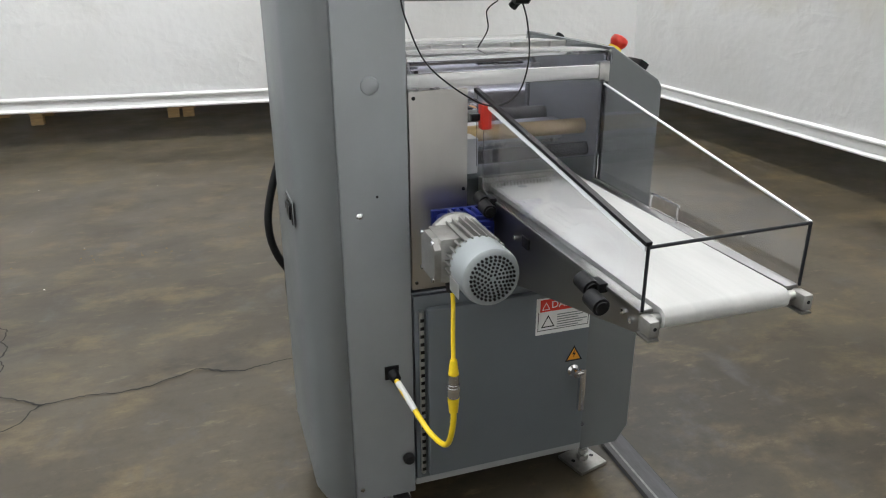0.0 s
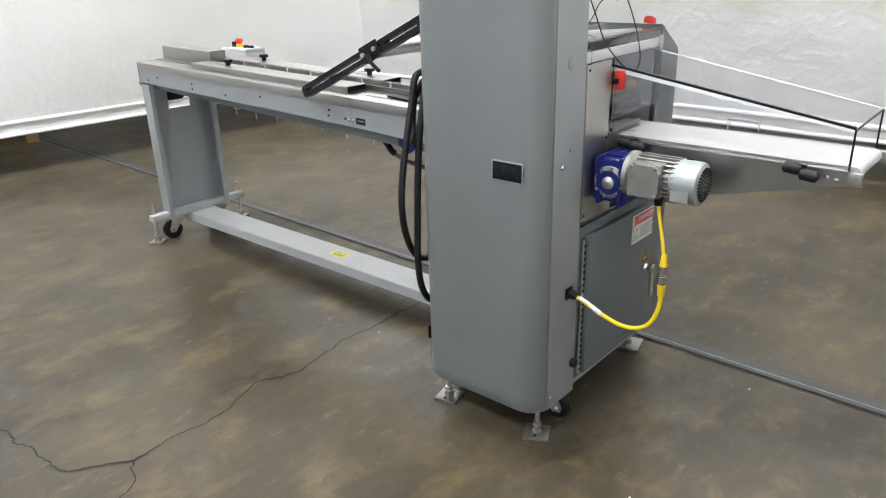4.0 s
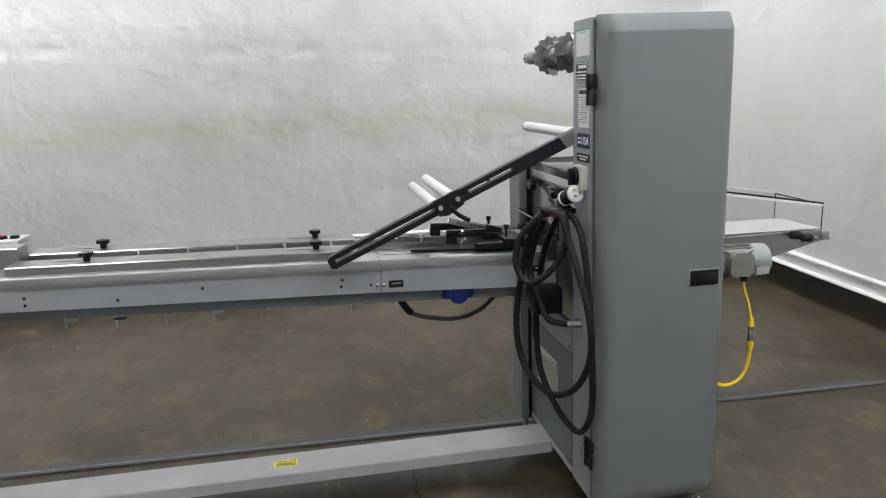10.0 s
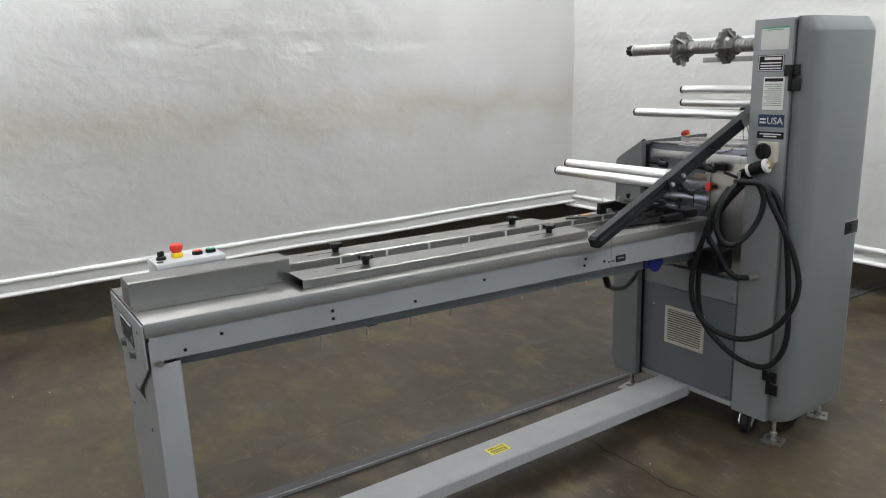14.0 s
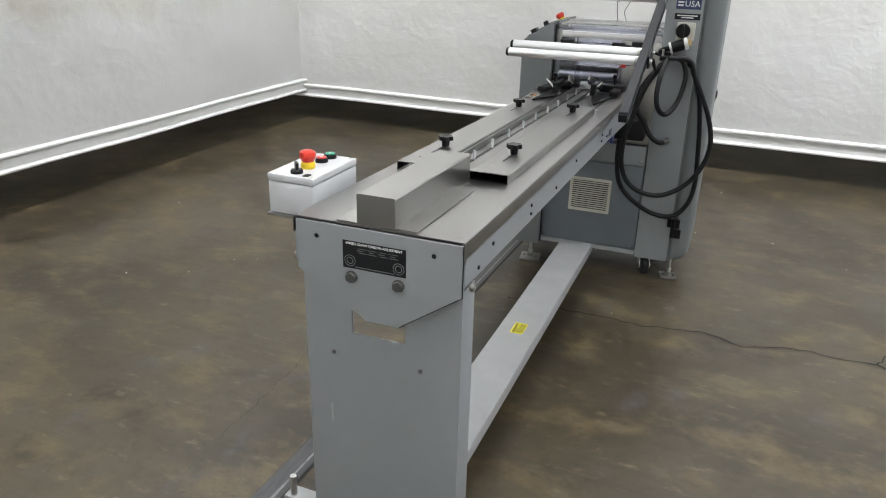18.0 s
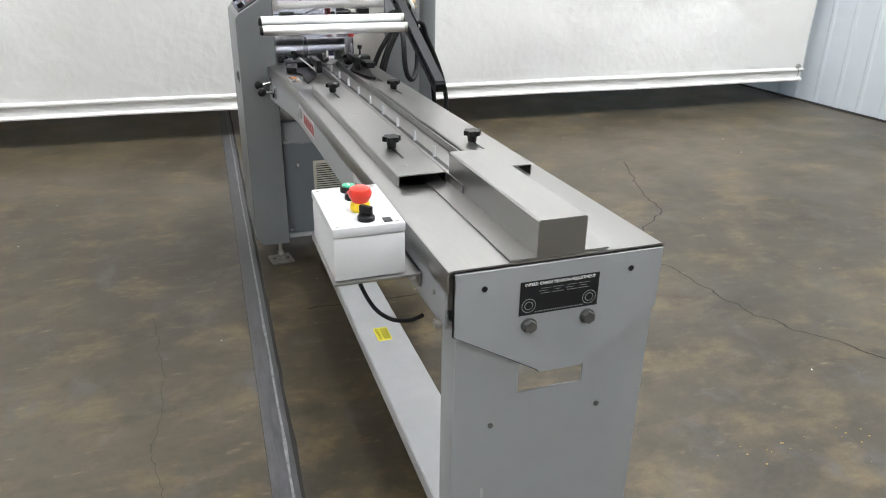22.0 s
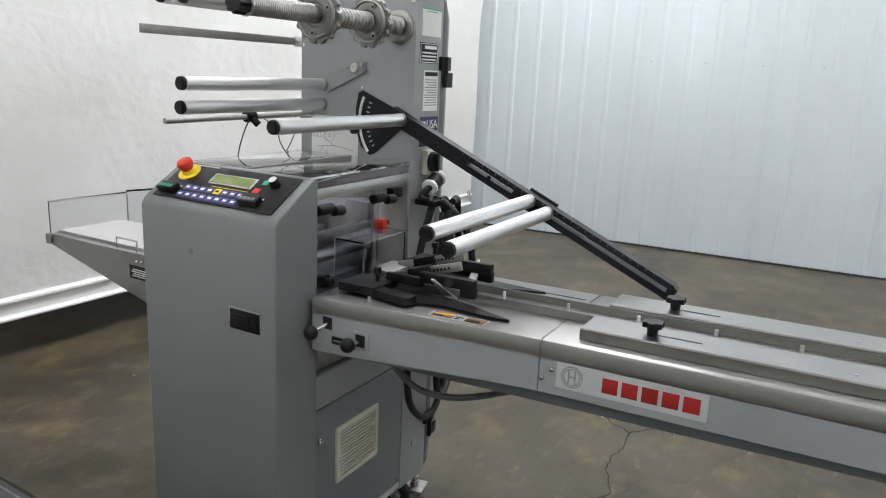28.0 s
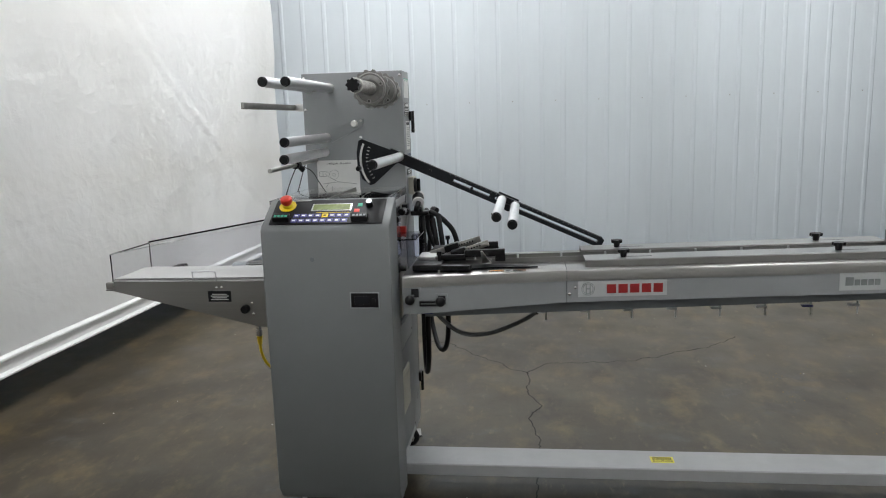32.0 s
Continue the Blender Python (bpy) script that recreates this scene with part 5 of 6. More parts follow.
for x0, x1 in ((DX0, DX0 + 0.006), (DX1 - 0.006, DX1)):
    sp_ = part("side_plate", prism([(0.822, 0.838), (0.822, 0.862), (1.470, 0.872), (1.470, 0.690), (1.385, 0.698), (0.835, 0.832)], "x", x0, x1, 0.001), M_STEEL, dis, "tapered stainless side plate")
    part("end_block", box(min(x0, x1) - 0.006, max(x0, x1) + 0.006, 0.814, 0.844, 0.838, 0.864, 0.004), M_CAST, dis, "folded steel end bracket")
    part("bracket_hole", rod(((x0 + x1) / 2, 0.8136, 0.852), ((x0 + x1) / 2, 0.8144, 0.852), 0.003, seg=10), M_INK, dis)
    part("bracket_foot", box(min(x0, x1) - 0.008, max(x0, x1) + 0.004, 0.812, 0.842, 0.833, 0.8365), M_FOOT, dis)
part("top_rail", box(DX0 - 0.004, DX0 + 0.020, 0.846, 1.470, 0.862, 0.868, 0.001), M_STEEL, dis)
part("top_rail", box(DX1 - 0.020, DX1 + 0.004, 0.846, 1.470, 0.862, 0.868, 0.001), M_STEEL, dis)
loop = [(1.560, 0.876), (0.838, 0.872)] + [(0.838 - 0.016 * math.sin(a), 0.856 + 0.016 * math.cos(a)) for a in [math.pi * k / 8 for k in range(1, 8)]] + [(0.838, 0.840), (1.560, 0.820)]
part("belt", prism(loop, "x", DX0 + 0.025, DX1 - 0.032, 0.0), M_BELT, dis, "white belt with a grey scuff")
part("belt_scuff", rod((0.745, 1.452, 0.8752), (0.745, 1.452, 0.8760), 0.010, seg=16), M_GPRINT, dis)
part("end_roller", rod((DX0 - 0.004, 0.838, 0.856), (DX1 + 0.004, 0.838, 0.856), 0.0075, seg=18), M_ZINC, dis)
pl = part("side_label", box(DX1, DX1 + 0.001, 1.205, 1.292, 0.790, 0.830), M_INK, dis, "small black instruction plate")
part("print_bars", join(*[box(DX1 + 0.001, DX1 + 0.0015, 1.215 + 0.006 * (k % 2), 1.282 - 0.006 * (k % 2), 0.797 + 0.0065 * k, 0.800 + 0.0065 * k) for k in range(4)]), M_PAPER, pl)
part("adjust_knob", lathe([(0.016, 0.0), (0.017, 0.010), (0.014, 0.020), (0.001, 0.022)], (DX1, 1.345, 0.764), "x", 20), M_BLACK, dis, "round black knob")
for y, z in ((1.24, 0.843), (1.26, 0.844), (1.37, 0.785), (1.372, 0.745)):
    part("screw", lathe([(0.005, 0.0), (0.005, 0.003), (0.001, 0.004)], (DX1, y, z), "x", 10), M_CHROME, dis)
part("pull_handle", tube([(DX1 - 0.004, 1.150, 0.868), (DX1 - 0.004, 1.150, 0.896), (DX1 - 0.004, 1.155, 0.902), (DX1 - 0.004, 1.232, 0.902), (DX1 - 0.004, 1.238, 0.896), (DX1 - 0.004, 1.238, 0.868)], 0.0028, 8, 3), M_CHROME, dis, "thin wire handle")


def grips(y, z, bend):
    g_ = part("rubber_grip", rod((DX0 - 0.022, y, z), (DX0 - 0.022, y - 0.042, z - 0.004), 0.0145, seg=16, bev=0.004), M_RUBBER, dis, "black rubber grip")
    part("rubber_grip_lower", rod((DX0 - 0.028, y - 0.042, z - bend), (DX0 - 0.028, y - 0.084, z - bend - 0.004), 0.0145, seg=16, bev=0.004), M_RUBBER, g_)
    part("grip_bracket", box(DX0 - 0.016, DX0, y - 0.05, y - 0.02, z - 0.008, z + 0.008, 0.002), M_BLACK, g_)


grips(0.988, 0.864, 0.012)
grips(1.438, 0.868, 0.006)
for y, z in ((0.868, 0.842), (0.890, 0.846), (1.29, 0.822)):
    part("screw", lathe([(0.005, 0.0), (0.005, -0.004), (0.001, -0.005)], (DX0, y, z), "x", 10), M_CHROME, dis)
part("belt_sensor", box(DX0 - 0.004, DX0, 1.222, 1.252, 0.820, 0.842, 0.001), M_BLACK, dis)
guard = part("belt_guard", prism([(0.848, 0.864), (0.848, 0.962), (1.470, 1.070), (1.470, 0.872)], "x", DX0 - 0.001, DX0 + 0.003), M_GUARD, dis, "clear acrylic belt guard")
part("guard_side", prism([(0.848, 0.866), (0.848, 0.970), (1.470, 1.085), (1.470, 0.872)], "x", DX1 + 0.004, DX1 + 0.008), M_GUARD, guard)
part("guard_strip", join(prism([(0.848, 0.960), (0.848, 0.967), (1.520, 1.078), (1.520, 1.066)], "x", DX0 - 0.0035, DX0 + 0.006)), M_EDGE, guard, "bright edge strip")
part("guard_strip", prism([(0.846, 0.967), (0.846, 0.973), (1.520, 1.085), (1.520, 1.078)], "x", DX0 - 0.004, DX0 + 0.0065), M_BLACK, guard)
part("guard_strip", prism([(0.846, 0.968), (0.846, 0.972), (1.470, 1.088), (1.470, 1.085)], "x", DX1 + 0.004, DX1 + 0.008), M_EDGE, guard)
part("guard_front_edge", rod((DX0 + 0.001, 0.846, 0.965), (DX1 + 0.006, 0.846, 0.969), 0.0028, seg=10), M_BAR, guard, "dark sheet edge across the front")
for x, z in ((DX0 + 0.001, 0.966), (DX1 + 0.006, 0.970)):
    part("guard_corner", rod((x, 0.846, 0.866), (x, 0.846, z), 0.0026, seg=8), M_BAR, guard)

# ---- gear motor on the discharge drive ----
gm = thing("gear_motor", (0.56, 1.30, 0.78), "silver electric motor on a blue worm gearbox", "motor")
gb = part("gearbox", join(box(0.536, 0.640, 1.358, 1.460, 0.716, 0.840, 0.008), box(0.542, 0.632, 1.350, 1.465, 0.724, 0.830, 0.012), box(0.526, 0.640, 1.368, 1.380, 0.709, 0.847, 0.002), box(0.526, 0.640, 1.434, 1.446, 0.709, 0.847, 0.002)), M_BLUE, gm, "blue worm gearbox")
part("gearbox_fins", join(*[box(0.560 + 0.018 * k, 0.568 + 0.018 * k, 1.38, 1.435, 0.839, 0.848, 0.001) for k in range(4)]), M_BLUE, gb)
part("bearing_flange", lathe([(0.046, 0.0), (0.046, -0.006), (0.040, -0.009), (0.022, -0.009)], (0.536, 1.407, 0.775), "x", 30), M_CAST, gb, "silver bolted flange")
for k in range(8):
    a = 2 * math.pi * k / 8 + 0.2
    part("flange_bolt", rod((0.527, 1.407 + 0.040 * math.cos(a), 0.775 + 0.040 * math.sin(a)), (0.521, 1.407 + 0.040 * math.cos(a), 0.775 + 0.040 * math.sin(a)), 0.005, seg=8), M_CHROME, gb)
part("flange_face", lathe([(0.034, -0.007), (0.034, -0.011), (0.020, -0.011)], (0.536, 1.407, 0.775), "x", 24), M_BLUE, gb)
part("output_shaft", lathe([(0.018, -0.008), (0.018, -0.016), (0.012, -0.020), (0.001, -0.020)], (0.536, 1.407, 0.775), "x", 20), M_ZINC, gb)
MC = (0.548, 0.808)
part("motor_flange", lathe([(0.062, 1.352), (0.062, 1.340), (0.052, 1.330), (0.048, 1.330)], (MC[0], 0, MC[1]), "y", 32), M_CAST, gm)
body = part("motor_body", rod((MC[0], 1.335, MC[1]), (MC[0], 1.205, MC[1]), 0.050, seg=32), M_CAST, gm, "finned cast aluminium motor body")
for k in range(26):
    a = 2 * math.pi * k / 26
    part("cooling_fin", moved(box(-0.0016, 0.0016, 1.212, 1.325, 0.048, 0.061), Matrix.Translation((MC[0], 0, MC[1])) @ Matrix.Rotation(a, 4, "Y")), M_CAST, body)
cowl = part("fan_cowl", lathe([(0.052, 1.224), (0.0565, 1.220), (0.0575, 1.162), (0.055, 1.153), (0.050, 1.149), (0.018, 1.146), (0.001, 1.146)], (MC[0], 0, MC[1]), "y", 40), M_COWL, gm, "silver-grey fan cowl with vent holes")
holes = []
for ring, cnt in ((0.008, 6), (0.0148, 11), (0.0216, 16), (0.0284, 21), (0.0352, 26), (0.042, 30)):
    for k in range(cnt):
        a = 2 * math.pi * k / cnt
        yy = 1.1485
        holes.append(rod((MC[0] + ring * math.cos(a), yy, MC[1] + ring * math.sin(a)), (MC[0] + ring * math.cos(a), yy - 0.0034, MC[1] + ring * math.sin(a)), 0.0027, seg=8))
tagged(part("vent_perforation", join(*holes), M_BLACK, cowl), kind="stuff")
part("maker_plate", box(MC[0] - 0.0590, MC[0] - 0.0572, 1.165, 1.212, MC[1] - 0.040, MC[1] - 0.012), M_ALU, cowl, "small foil rating plate")
tb = part("terminal_box", join(box(0.480, 0.522, 1.238, 1.322, 0.768, 0.858, 0.006), prism([(1.246, 0.772), (1.314, 0.772), (1.322, 0.790), (1.322, 0.838), (1.306, 0.856), (1.254, 0.856), (1.238, 0.838), (1.238, 0.790)], "x", 0.468, 0.481, 0.003)), M_CAST, gm, "cast terminal box")
for y, z in ((1.246, 0.776), (1.314, 0.776), (1.246, 0.850), (1.314, 0.850)):
    part("box_screw", rod((0.468, y, z), (0.464, y, z), 0.005, seg=10), M_CHROME, tb)
part("cable_gland", rod((0.506, 1.250, 0.770), (0.506, 1.248, 0.746), 0.014, 0.011, 12), M_BLACK, tb)

yc = thing("yellow_cable", (0.50, 1.24, 0.46), "yellow motor cable hanging in a loop with a steel coupling", "cable")
KX, KY = 0.498, 1.216
part("upper_lead", tube([(0.506, 1.248, 0.748), (0.507, 1.244, 0.72), (KX + 0.003, KY + 0.012, 0.66), (KX, KY, 0.600)], 0.0045, 10), M_YEL, yc)
part("plug_body", rod((KX, KY, 0.615), (KX, KY, 0.580), 0.007, 0.011, 14, 0.002), M_YEL, yc)
part("coupling", join(rod((KX, KY, 0.581), (KX, KY, 0.558), 0.011, seg=16), rod((KX, KY, 0.559), (KX, KY, 0.530), 0.0125, seg=16), rod((KX, KY, 0.553), (KX, KY, 0.547), 0.0138, seg=16)), M_CHROME, yc, "knurled steel coupling")
part("plug_body", rod((KX, KY, 0.531), (KX, KY, 0.492), 0.0125, 0.009, 14, 0.002), M_YEL, yc)
part("lower_lead", tube([(KX, KY, 0.497), (KX, KY + 0.001, 0.470), (KX - 0.002, KY + 0.010, 0.430), (KX - 0.004, KY + 0.032, 0.394), (KX - 0.008, KY + 0.068, 0.376), (KX - 0.020, KY + 0.110, 0.380), (KX - 0.036, KY + 0.160, 0.405), (KX - 0.052, KY + 0.198, 0.433), (0.438, 1.442, 0.449)], 0.0062, 12), M_YEL, yc)
part("cable_tag", tube([(0.462, 1.376, 0.405), (0.449, 1.410, 0.431), (0.440, 1.434, 0.446)], 0.0072, 12, 4), M_PAPER, yc)

# ---- infeed conveyor ----
inf = thing("infeed_conveyor", (0.765, 3.0, 0), "long stainless-topped infeed conveyor on grey legs", "conveyor")
ZT = 0.903
TX0, TX1 = 0.574, 0.957
# tabletop: two sheets with turned-down edges, the first flares toward the machine
YS = 2.497


def top_sheet(y0, y1, flare):
    bm = bmesh.new()
    n = 14
    rows = []
    for i in range(n + 1):
        y = y0 + (y1 - y0) * i / n
        f = (YS - y) / (YS - 1.935) if flare else 0.0
        xr = TX1 + 0.036 * f ** 1.4 if f > 0 else TX1
        prof = [(TX0, ZT - 0.036), (TX0, ZT - 0.006), (TX0 + 0.0016, ZT - 0.0018), (TX0 + 0.006, ZT), (xr - 0.009, ZT), (xr - 0.0024, ZT - 0.0024), (xr, ZT - 0.009), (xr, ZT - 0.038)]
        rows.append([bm.verts.new((x, y, z)) for x, z in prof])
    for a_, b_ in zip(rows, rows[1:]):
        for k in range(len(a_) - 1):
            bm.faces.new((a_[k], a_[k + 1], b_[k + 1], b_[k]))
    bmesh.ops.recalc_face_normals(bm, faces=bm.faces)
    bmesh.ops.solidify(bm, geom=bm.faces[:], thickness=0.003)
    bmesh.ops.recalc_face_normals(bm, faces=bm.faces)
    return bm


part("tabletop", top_sheet(1.935, YS - 0.001, True), M_STEEL, inf, "flared brushed stainless top", tilt=True)
part("tabletop", top_sheet(YS + 0.001, 4.036, False), M_STEEL, inf, "brushed stainless top", tilt=True)


def skirt(x0, x1, y0, y1, z0a, z0b, z1):
    return prism([(y0, z0a), (y1, z0b), (y1, z1), (y0, z1)], "x", x0, x1, 0.001)


for lo_a, lo_b, x0, x1 in ((0.109, 0.098, TX0 + 0.002, TX0 + 0.006), (0.112, 0.104, TX1 - 0.004, TX1)):
    part("side_skirt", skirt(x0, x1, YS + 0.001, 4.028, ZT - lo_a, ZT - lo_b, ZT - 0.036), M_FRAME, inf, "light grey side skirt", tilt=True)
bm = bmesh.new()
rows = []
for i in range(13):
    y = 1.935 + (YS - 0.002 - 1.935) * i / 12
    f = max(0.0, (YS - y) / (YS - 1.935))
    x = TX1 + 0.034 * f ** 1.4
    zb = ZT - 0.112 - 0.020 * min(1.0, f * 1.2)
    rows.append([bm.verts.new(p) for p in ((x - 0.004, y, zb), (x, y, zb), (x, y, ZT - 0.036), (x - 0.004, y, ZT - 0.036))])
for a_, b_ in zip(rows, rows[1:]):
    for k in range(4):
        bm.faces.new((a_[k], a_[(k + 1) % 4], b_[(k + 1) % 4], b_[k]))
bm.faces.new(rows[0]), bm.faces.new(rows[-1])
bmesh.ops.recalc_face_normals(bm, faces=bm.faces)
near_skirt = part("side_skirt", bm, M_FRAME, inf, "curved grey skirt by the machine", tilt=True)
part("side_skirt", skirt(TX0 + 0.002, TX0 + 0.006, 1.905, YS - 0.002, ZT - 0.122, ZT - 0.109, ZT - 0.036), M_FRAME, inf, tilt=True)
part("pan", prism([(2.0, ZT - 0.162), (4.0, ZT - 0.130), (4.0, ZT - 0.110), (2.0, ZT - 0.125)], "x", TX0 + 0.040, TX1 - 0.040, 0.002), M_CAB, inf, "grey chain pan", tilt=True)
part("pan_side", skirt(TX0 + 0.036, TX0 + 0.040, 2.0, 4.00, ZT - 0.160, ZT - 0.128, ZT - 0.040), M_CAB, inf, tilt=True)
part("pan_side", skirt(TX1 - 0.040, TX1 - 0.036, 2.0, 4.00, ZT - 0.160, ZT - 0.128, ZT - 0.040), M_CAB, inf, tilt=True)
for s, x, ys, dz in ((-1, TX0 + 0.002, (2.53, 2.62, 2.625, 3.05, 3.30, 3.56, 3.56, 3.86, 3.95), 0), (1, TX1, (2.505, 2.525, 2.06, 2.115, 2.28, 3.98), 0)):
    for k, y in enumerate(ys):
        z = ZT - (0.060 if k % 2 else 0.082)
        part("screw", lathe([(0.0045, 0.0), (0.0045, s * 0.003), (0.001, s * 0.004)], (x, y, z), "x", 10), M_CHROME if s > 0 else M_BLACK, inf, tilt=True)
for y in (2.488, 2.508):
    part("seam_screw", lathe([(0.006, 0.0), (0.006, -0.003), (0.001, -0.004)], (TX0 + 0.002, y, ZT - 0.084), "x", 12), M_CHROME, inf, tilt=True)
for x in (TX0 + 0.0005,):
    lp = part("warning_plate", box(x, x + 0.002, 2.424, 2.472, ZT - 0.095, ZT - 0.071), M_INK, inf, "small black plate", tilt=True)
    part("print_bar", box(x - 0.0006, x, 2.432, 2.462, ZT - 0.083, ZT - 0.079), M_GPRINT, lp, tilt=True)
    lp = part("warning_plate", box(x, x + 0.002, 1.945, 1.985, ZT - 0.070, ZT - 0.048), M_INK, inf, "small black plate", tilt=True)
    part("print_bar", box(x - 0.0006, x, 1.952, 1.978, ZT - 0.060, ZT - 0.055), M_PAPER, lp, tilt=True)

# brand strips on the operator's skirt, as plain shapes
bs = part("brand_strip", box(TX1, TX1 + 0.001, 2.535, 2.828, ZT - 0.094, ZT - 0.040), M_SILVER, inf, "silver strip with a grey ring and five red blocks", tilt=True)
ring = []
for k in range(28):
    a0, a1 = 2 * math.pi * k / 28, 2 * math.pi * (k + 1) / 28
    for r in (0.0215, 0.017):
        ring.append(rod((TX1 + 0.0012, 2.568 + r * math.cos(a0), ZT - 0.066 + r * math.sin(a0)), (TX1 + 0.0012, 2.568 + r * math.cos(a1), ZT - 0.066 + r * math.sin(a1)), 0.0011, seg=5))
ring += [box(TX1 + 0.001, TX1 + 0.0016, 2.560, 2.563, ZT - 0.080, ZT - 0.052), box(TX1 + 0.001, TX1 + 0.0016, 2.573, 2.576, ZT - 0.080, ZT - 0.052), box(TX1 + 0.001, TX1 + 0.0016, 2.563, 2.573, ZT - 0.0675, ZT - 0.0645)]
part("ring_mark", join(*ring), M_GPRINT, bs, tilt=True)
for k in range(5):
    y = 2.630 + 0.0385 * k
    part("red_block", box(TX1 + 0.001, TX1 + 0.0018, y, y + 0.031, ZT - 0.083, ZT - 0.052, 0.0005), M_DRED, bs, tilt=True)
bs = part("brand_strip", box(TX1, TX1 + 0.001, 3.375, 3.760, ZT - 0.094, ZT - 0.036), M_SILVER, inf, "silver strip with grey blocks", tilt=True)
for y0, y1 in ((3.393, 3.418), (3.421, 3.438), (3.441, 3.460), (3.463, 3.480), (3.483, 3.500)):
    part("grey_block", box(TX1 + 0.001, TX1 + 0.0018, y0, y1, ZT - 0.078, ZT - (0.050 if y0 < 3.40 else 0.058), 0.0005), M_GPRINT, bs, tilt=True)
for k in range(7):
    part("grey_block", box(TX1 + 0.001, TX1 + 0.0018, 3.585 + 0.020 * k, 3.600 + 0.020 * k, ZT - 0.078, ZT - 0.058, 0.0005), M_GPRINT, bs, tilt=True)

# end plate and leg panel
endp = part("end_plate", prism([(TX0 + 0.004, ZT - 0.006), (TX0 + 0.004, ZT - 0.115), (0.704, ZT - 0.202), (0.712, ZT - 0.209), (0.790, ZT - 0.209), (0.797, ZT - 0.202), (TX1 - 0.012, ZT - 0.115), (TX1 - 0.012, ZT - 0.006)], "y", 4.034, 4.038, 0.001), M_FRAME, inf, "light grey end plate", tilt=True)
cp = part("chain_plate", box(0.695, 0.836, 4.038, 4.0392, ZT - 0.094, ZT - 0.034), M_INK, endp, "black chain tension plate", tilt=True)
words("INFEED CHAIN TENSION ADJUSTMENT", 0.0072, plane_pose((0.7655, 4.0394, ZT - 0.0395 + TILT_Y * 1.54), (-1, 0, 0), (0, 0, 1)), M_PAPER, "lettering", cp)
marks = [box(0.712 + 0.006 * (k % 2) + 0.0235 * q, 0.7325 + 0.0235 * q - 0.003 * ((k + q) % 2), 4.0392, 4.0394, ZT - 0.0490 - 0.0044 * k, ZT - 0.0482 - 0.0044 * k) for k in range(3) for q in range(4)]
for cx in (0.711, 0.820):
    for r in (0.012, 0.007):
        for k in range(20):
            a0, a1 = 2 * math.pi * k / 20, 2 * math.pi * (k + 1) / 20
            marks.append(rod((cx + r * math.cos(a0), 4.0393, ZT - 0.077 + r * math.sin(a0)), (cx + r * math.cos(a1), 4.0393, ZT - 0.077 + r * math.sin(a1)), 0.0005, seg=4))
marks += [box(0.722 + 0.004 * k, 0.724 + 0.004 * k, 4.0392, 4.0396, ZT - 0.0905, ZT - 0.0885) for k in range(22)]
part("print_marks", join(*marks), M_GPRINT, cp, tilt=True)
for x in (0.711, 0.817):
    b_ = part("hex_bolt", join(rod((x, 4.038, ZT - 0.113), (x, 4.041, ZT - 0.113), 0.0135, seg=20), rod((x, 4.041, ZT - 0.113), (x, 4.049, ZT - 0.113), 0.011, seg=6)), M_BOLT, endp, "dull steel hexagon bolt", tilt=True)
for x in (0.636, 0.897):
    part("bolt_hole", rod((x, 4.0375, ZT - 0.036), (x, 4.0388, ZT - 0.036), 0.005, seg=12), M_BLACK, endp, tilt=True)
for x in (TX0 - 0.004, TX1 + 0.003):
    part("side_bolt", rod((x, 4.012, ZT - 0.100), (x + (0.010 if x > 0.8 else -0.010), 4.012, ZT - 0.100), 0.009, seg=12, bev=0.002), M_FOOT, inf, tilt=True)

# Dark outline paints in the shadow gap around the end plate.
part("plate_gasket", prism([(TX0 + 0.002, ZT - 0.010), (TX0 + 0.002, ZT - 0.1165), (0.703, ZT - 0.2045), (0.7115, ZT - 0.2115), (0.7905, ZT - 0.2115), (0.798, ZT - 0.2045), (TX1 - 0.010, ZT - 0.1165), (TX1 - 0.010, ZT - 0.010)], "y", 4.0315, 4.0335), M_DARK, endp, "dark strip standing in for the shadow gap behind the end plate", tilt=True)
endp.location.y += 0.003
LX0, LX1, LZ0, LZ1 = 0.577, 0.939, 0.128, 0.890
wy0, wy1 = 4.026, 4.031
wx0, wx1, wz0, wz1 = 0.702, 0.825, 0.687, 0.775
bm = bmesh.new()
xs_, zs_ = (LX0, wx0, wx1, LX1), (LZ0, wz0, wz1, LZ1)
g4 = [[bm.verts.new((x, wy0, z)) for z in zs_] for x in xs_]
for i in range(3):
    for k in range(3):
        if (i, k) != (1, 1):
            bm.faces.new((g4[i][k], g4[i + 1][k], g4[i + 1][k + 1], g4[i][k + 1]))
bmesh.ops.recalc_face_normals(bm, faces=bm.faces)
ext = bmesh.ops.extrude_face_region(bm, geom=bm.faces[:])
for v in ext["geom"]:
    if isinstance(v, bmesh.types.BMVert):
        v.co.y = wy1
bmesh.ops.recalc_face_normals(bm, faces=bm.faces)
leg = part("leg_panel", bm, M_FRAME, inf, "grey leg panel with a window and scratches", smooth=False)
for x0, x1 in ((LX0, LX0 + 0.004), (LX1 - 0.004, LX1)):
    part("leg_flange", box(x0, x1, 3.966, wy0, LZ0, LZ1 - 0.06, 0.001), M_FRAME, leg)
    part("leg_return", box(min(x0, x1) if x0 > 0.7 else x0, (x0 + 0.025) if x0 < 0.7 else x1, 3.963, 3.967, LZ0, LZ1 - 0.06), M_FRAME, leg)
part("leg_return", box(LX1 - 0.028, LX1 - 0.004, 3.963, 3.967, LZ0, LZ1 - 0.06), M_FRAME, leg)
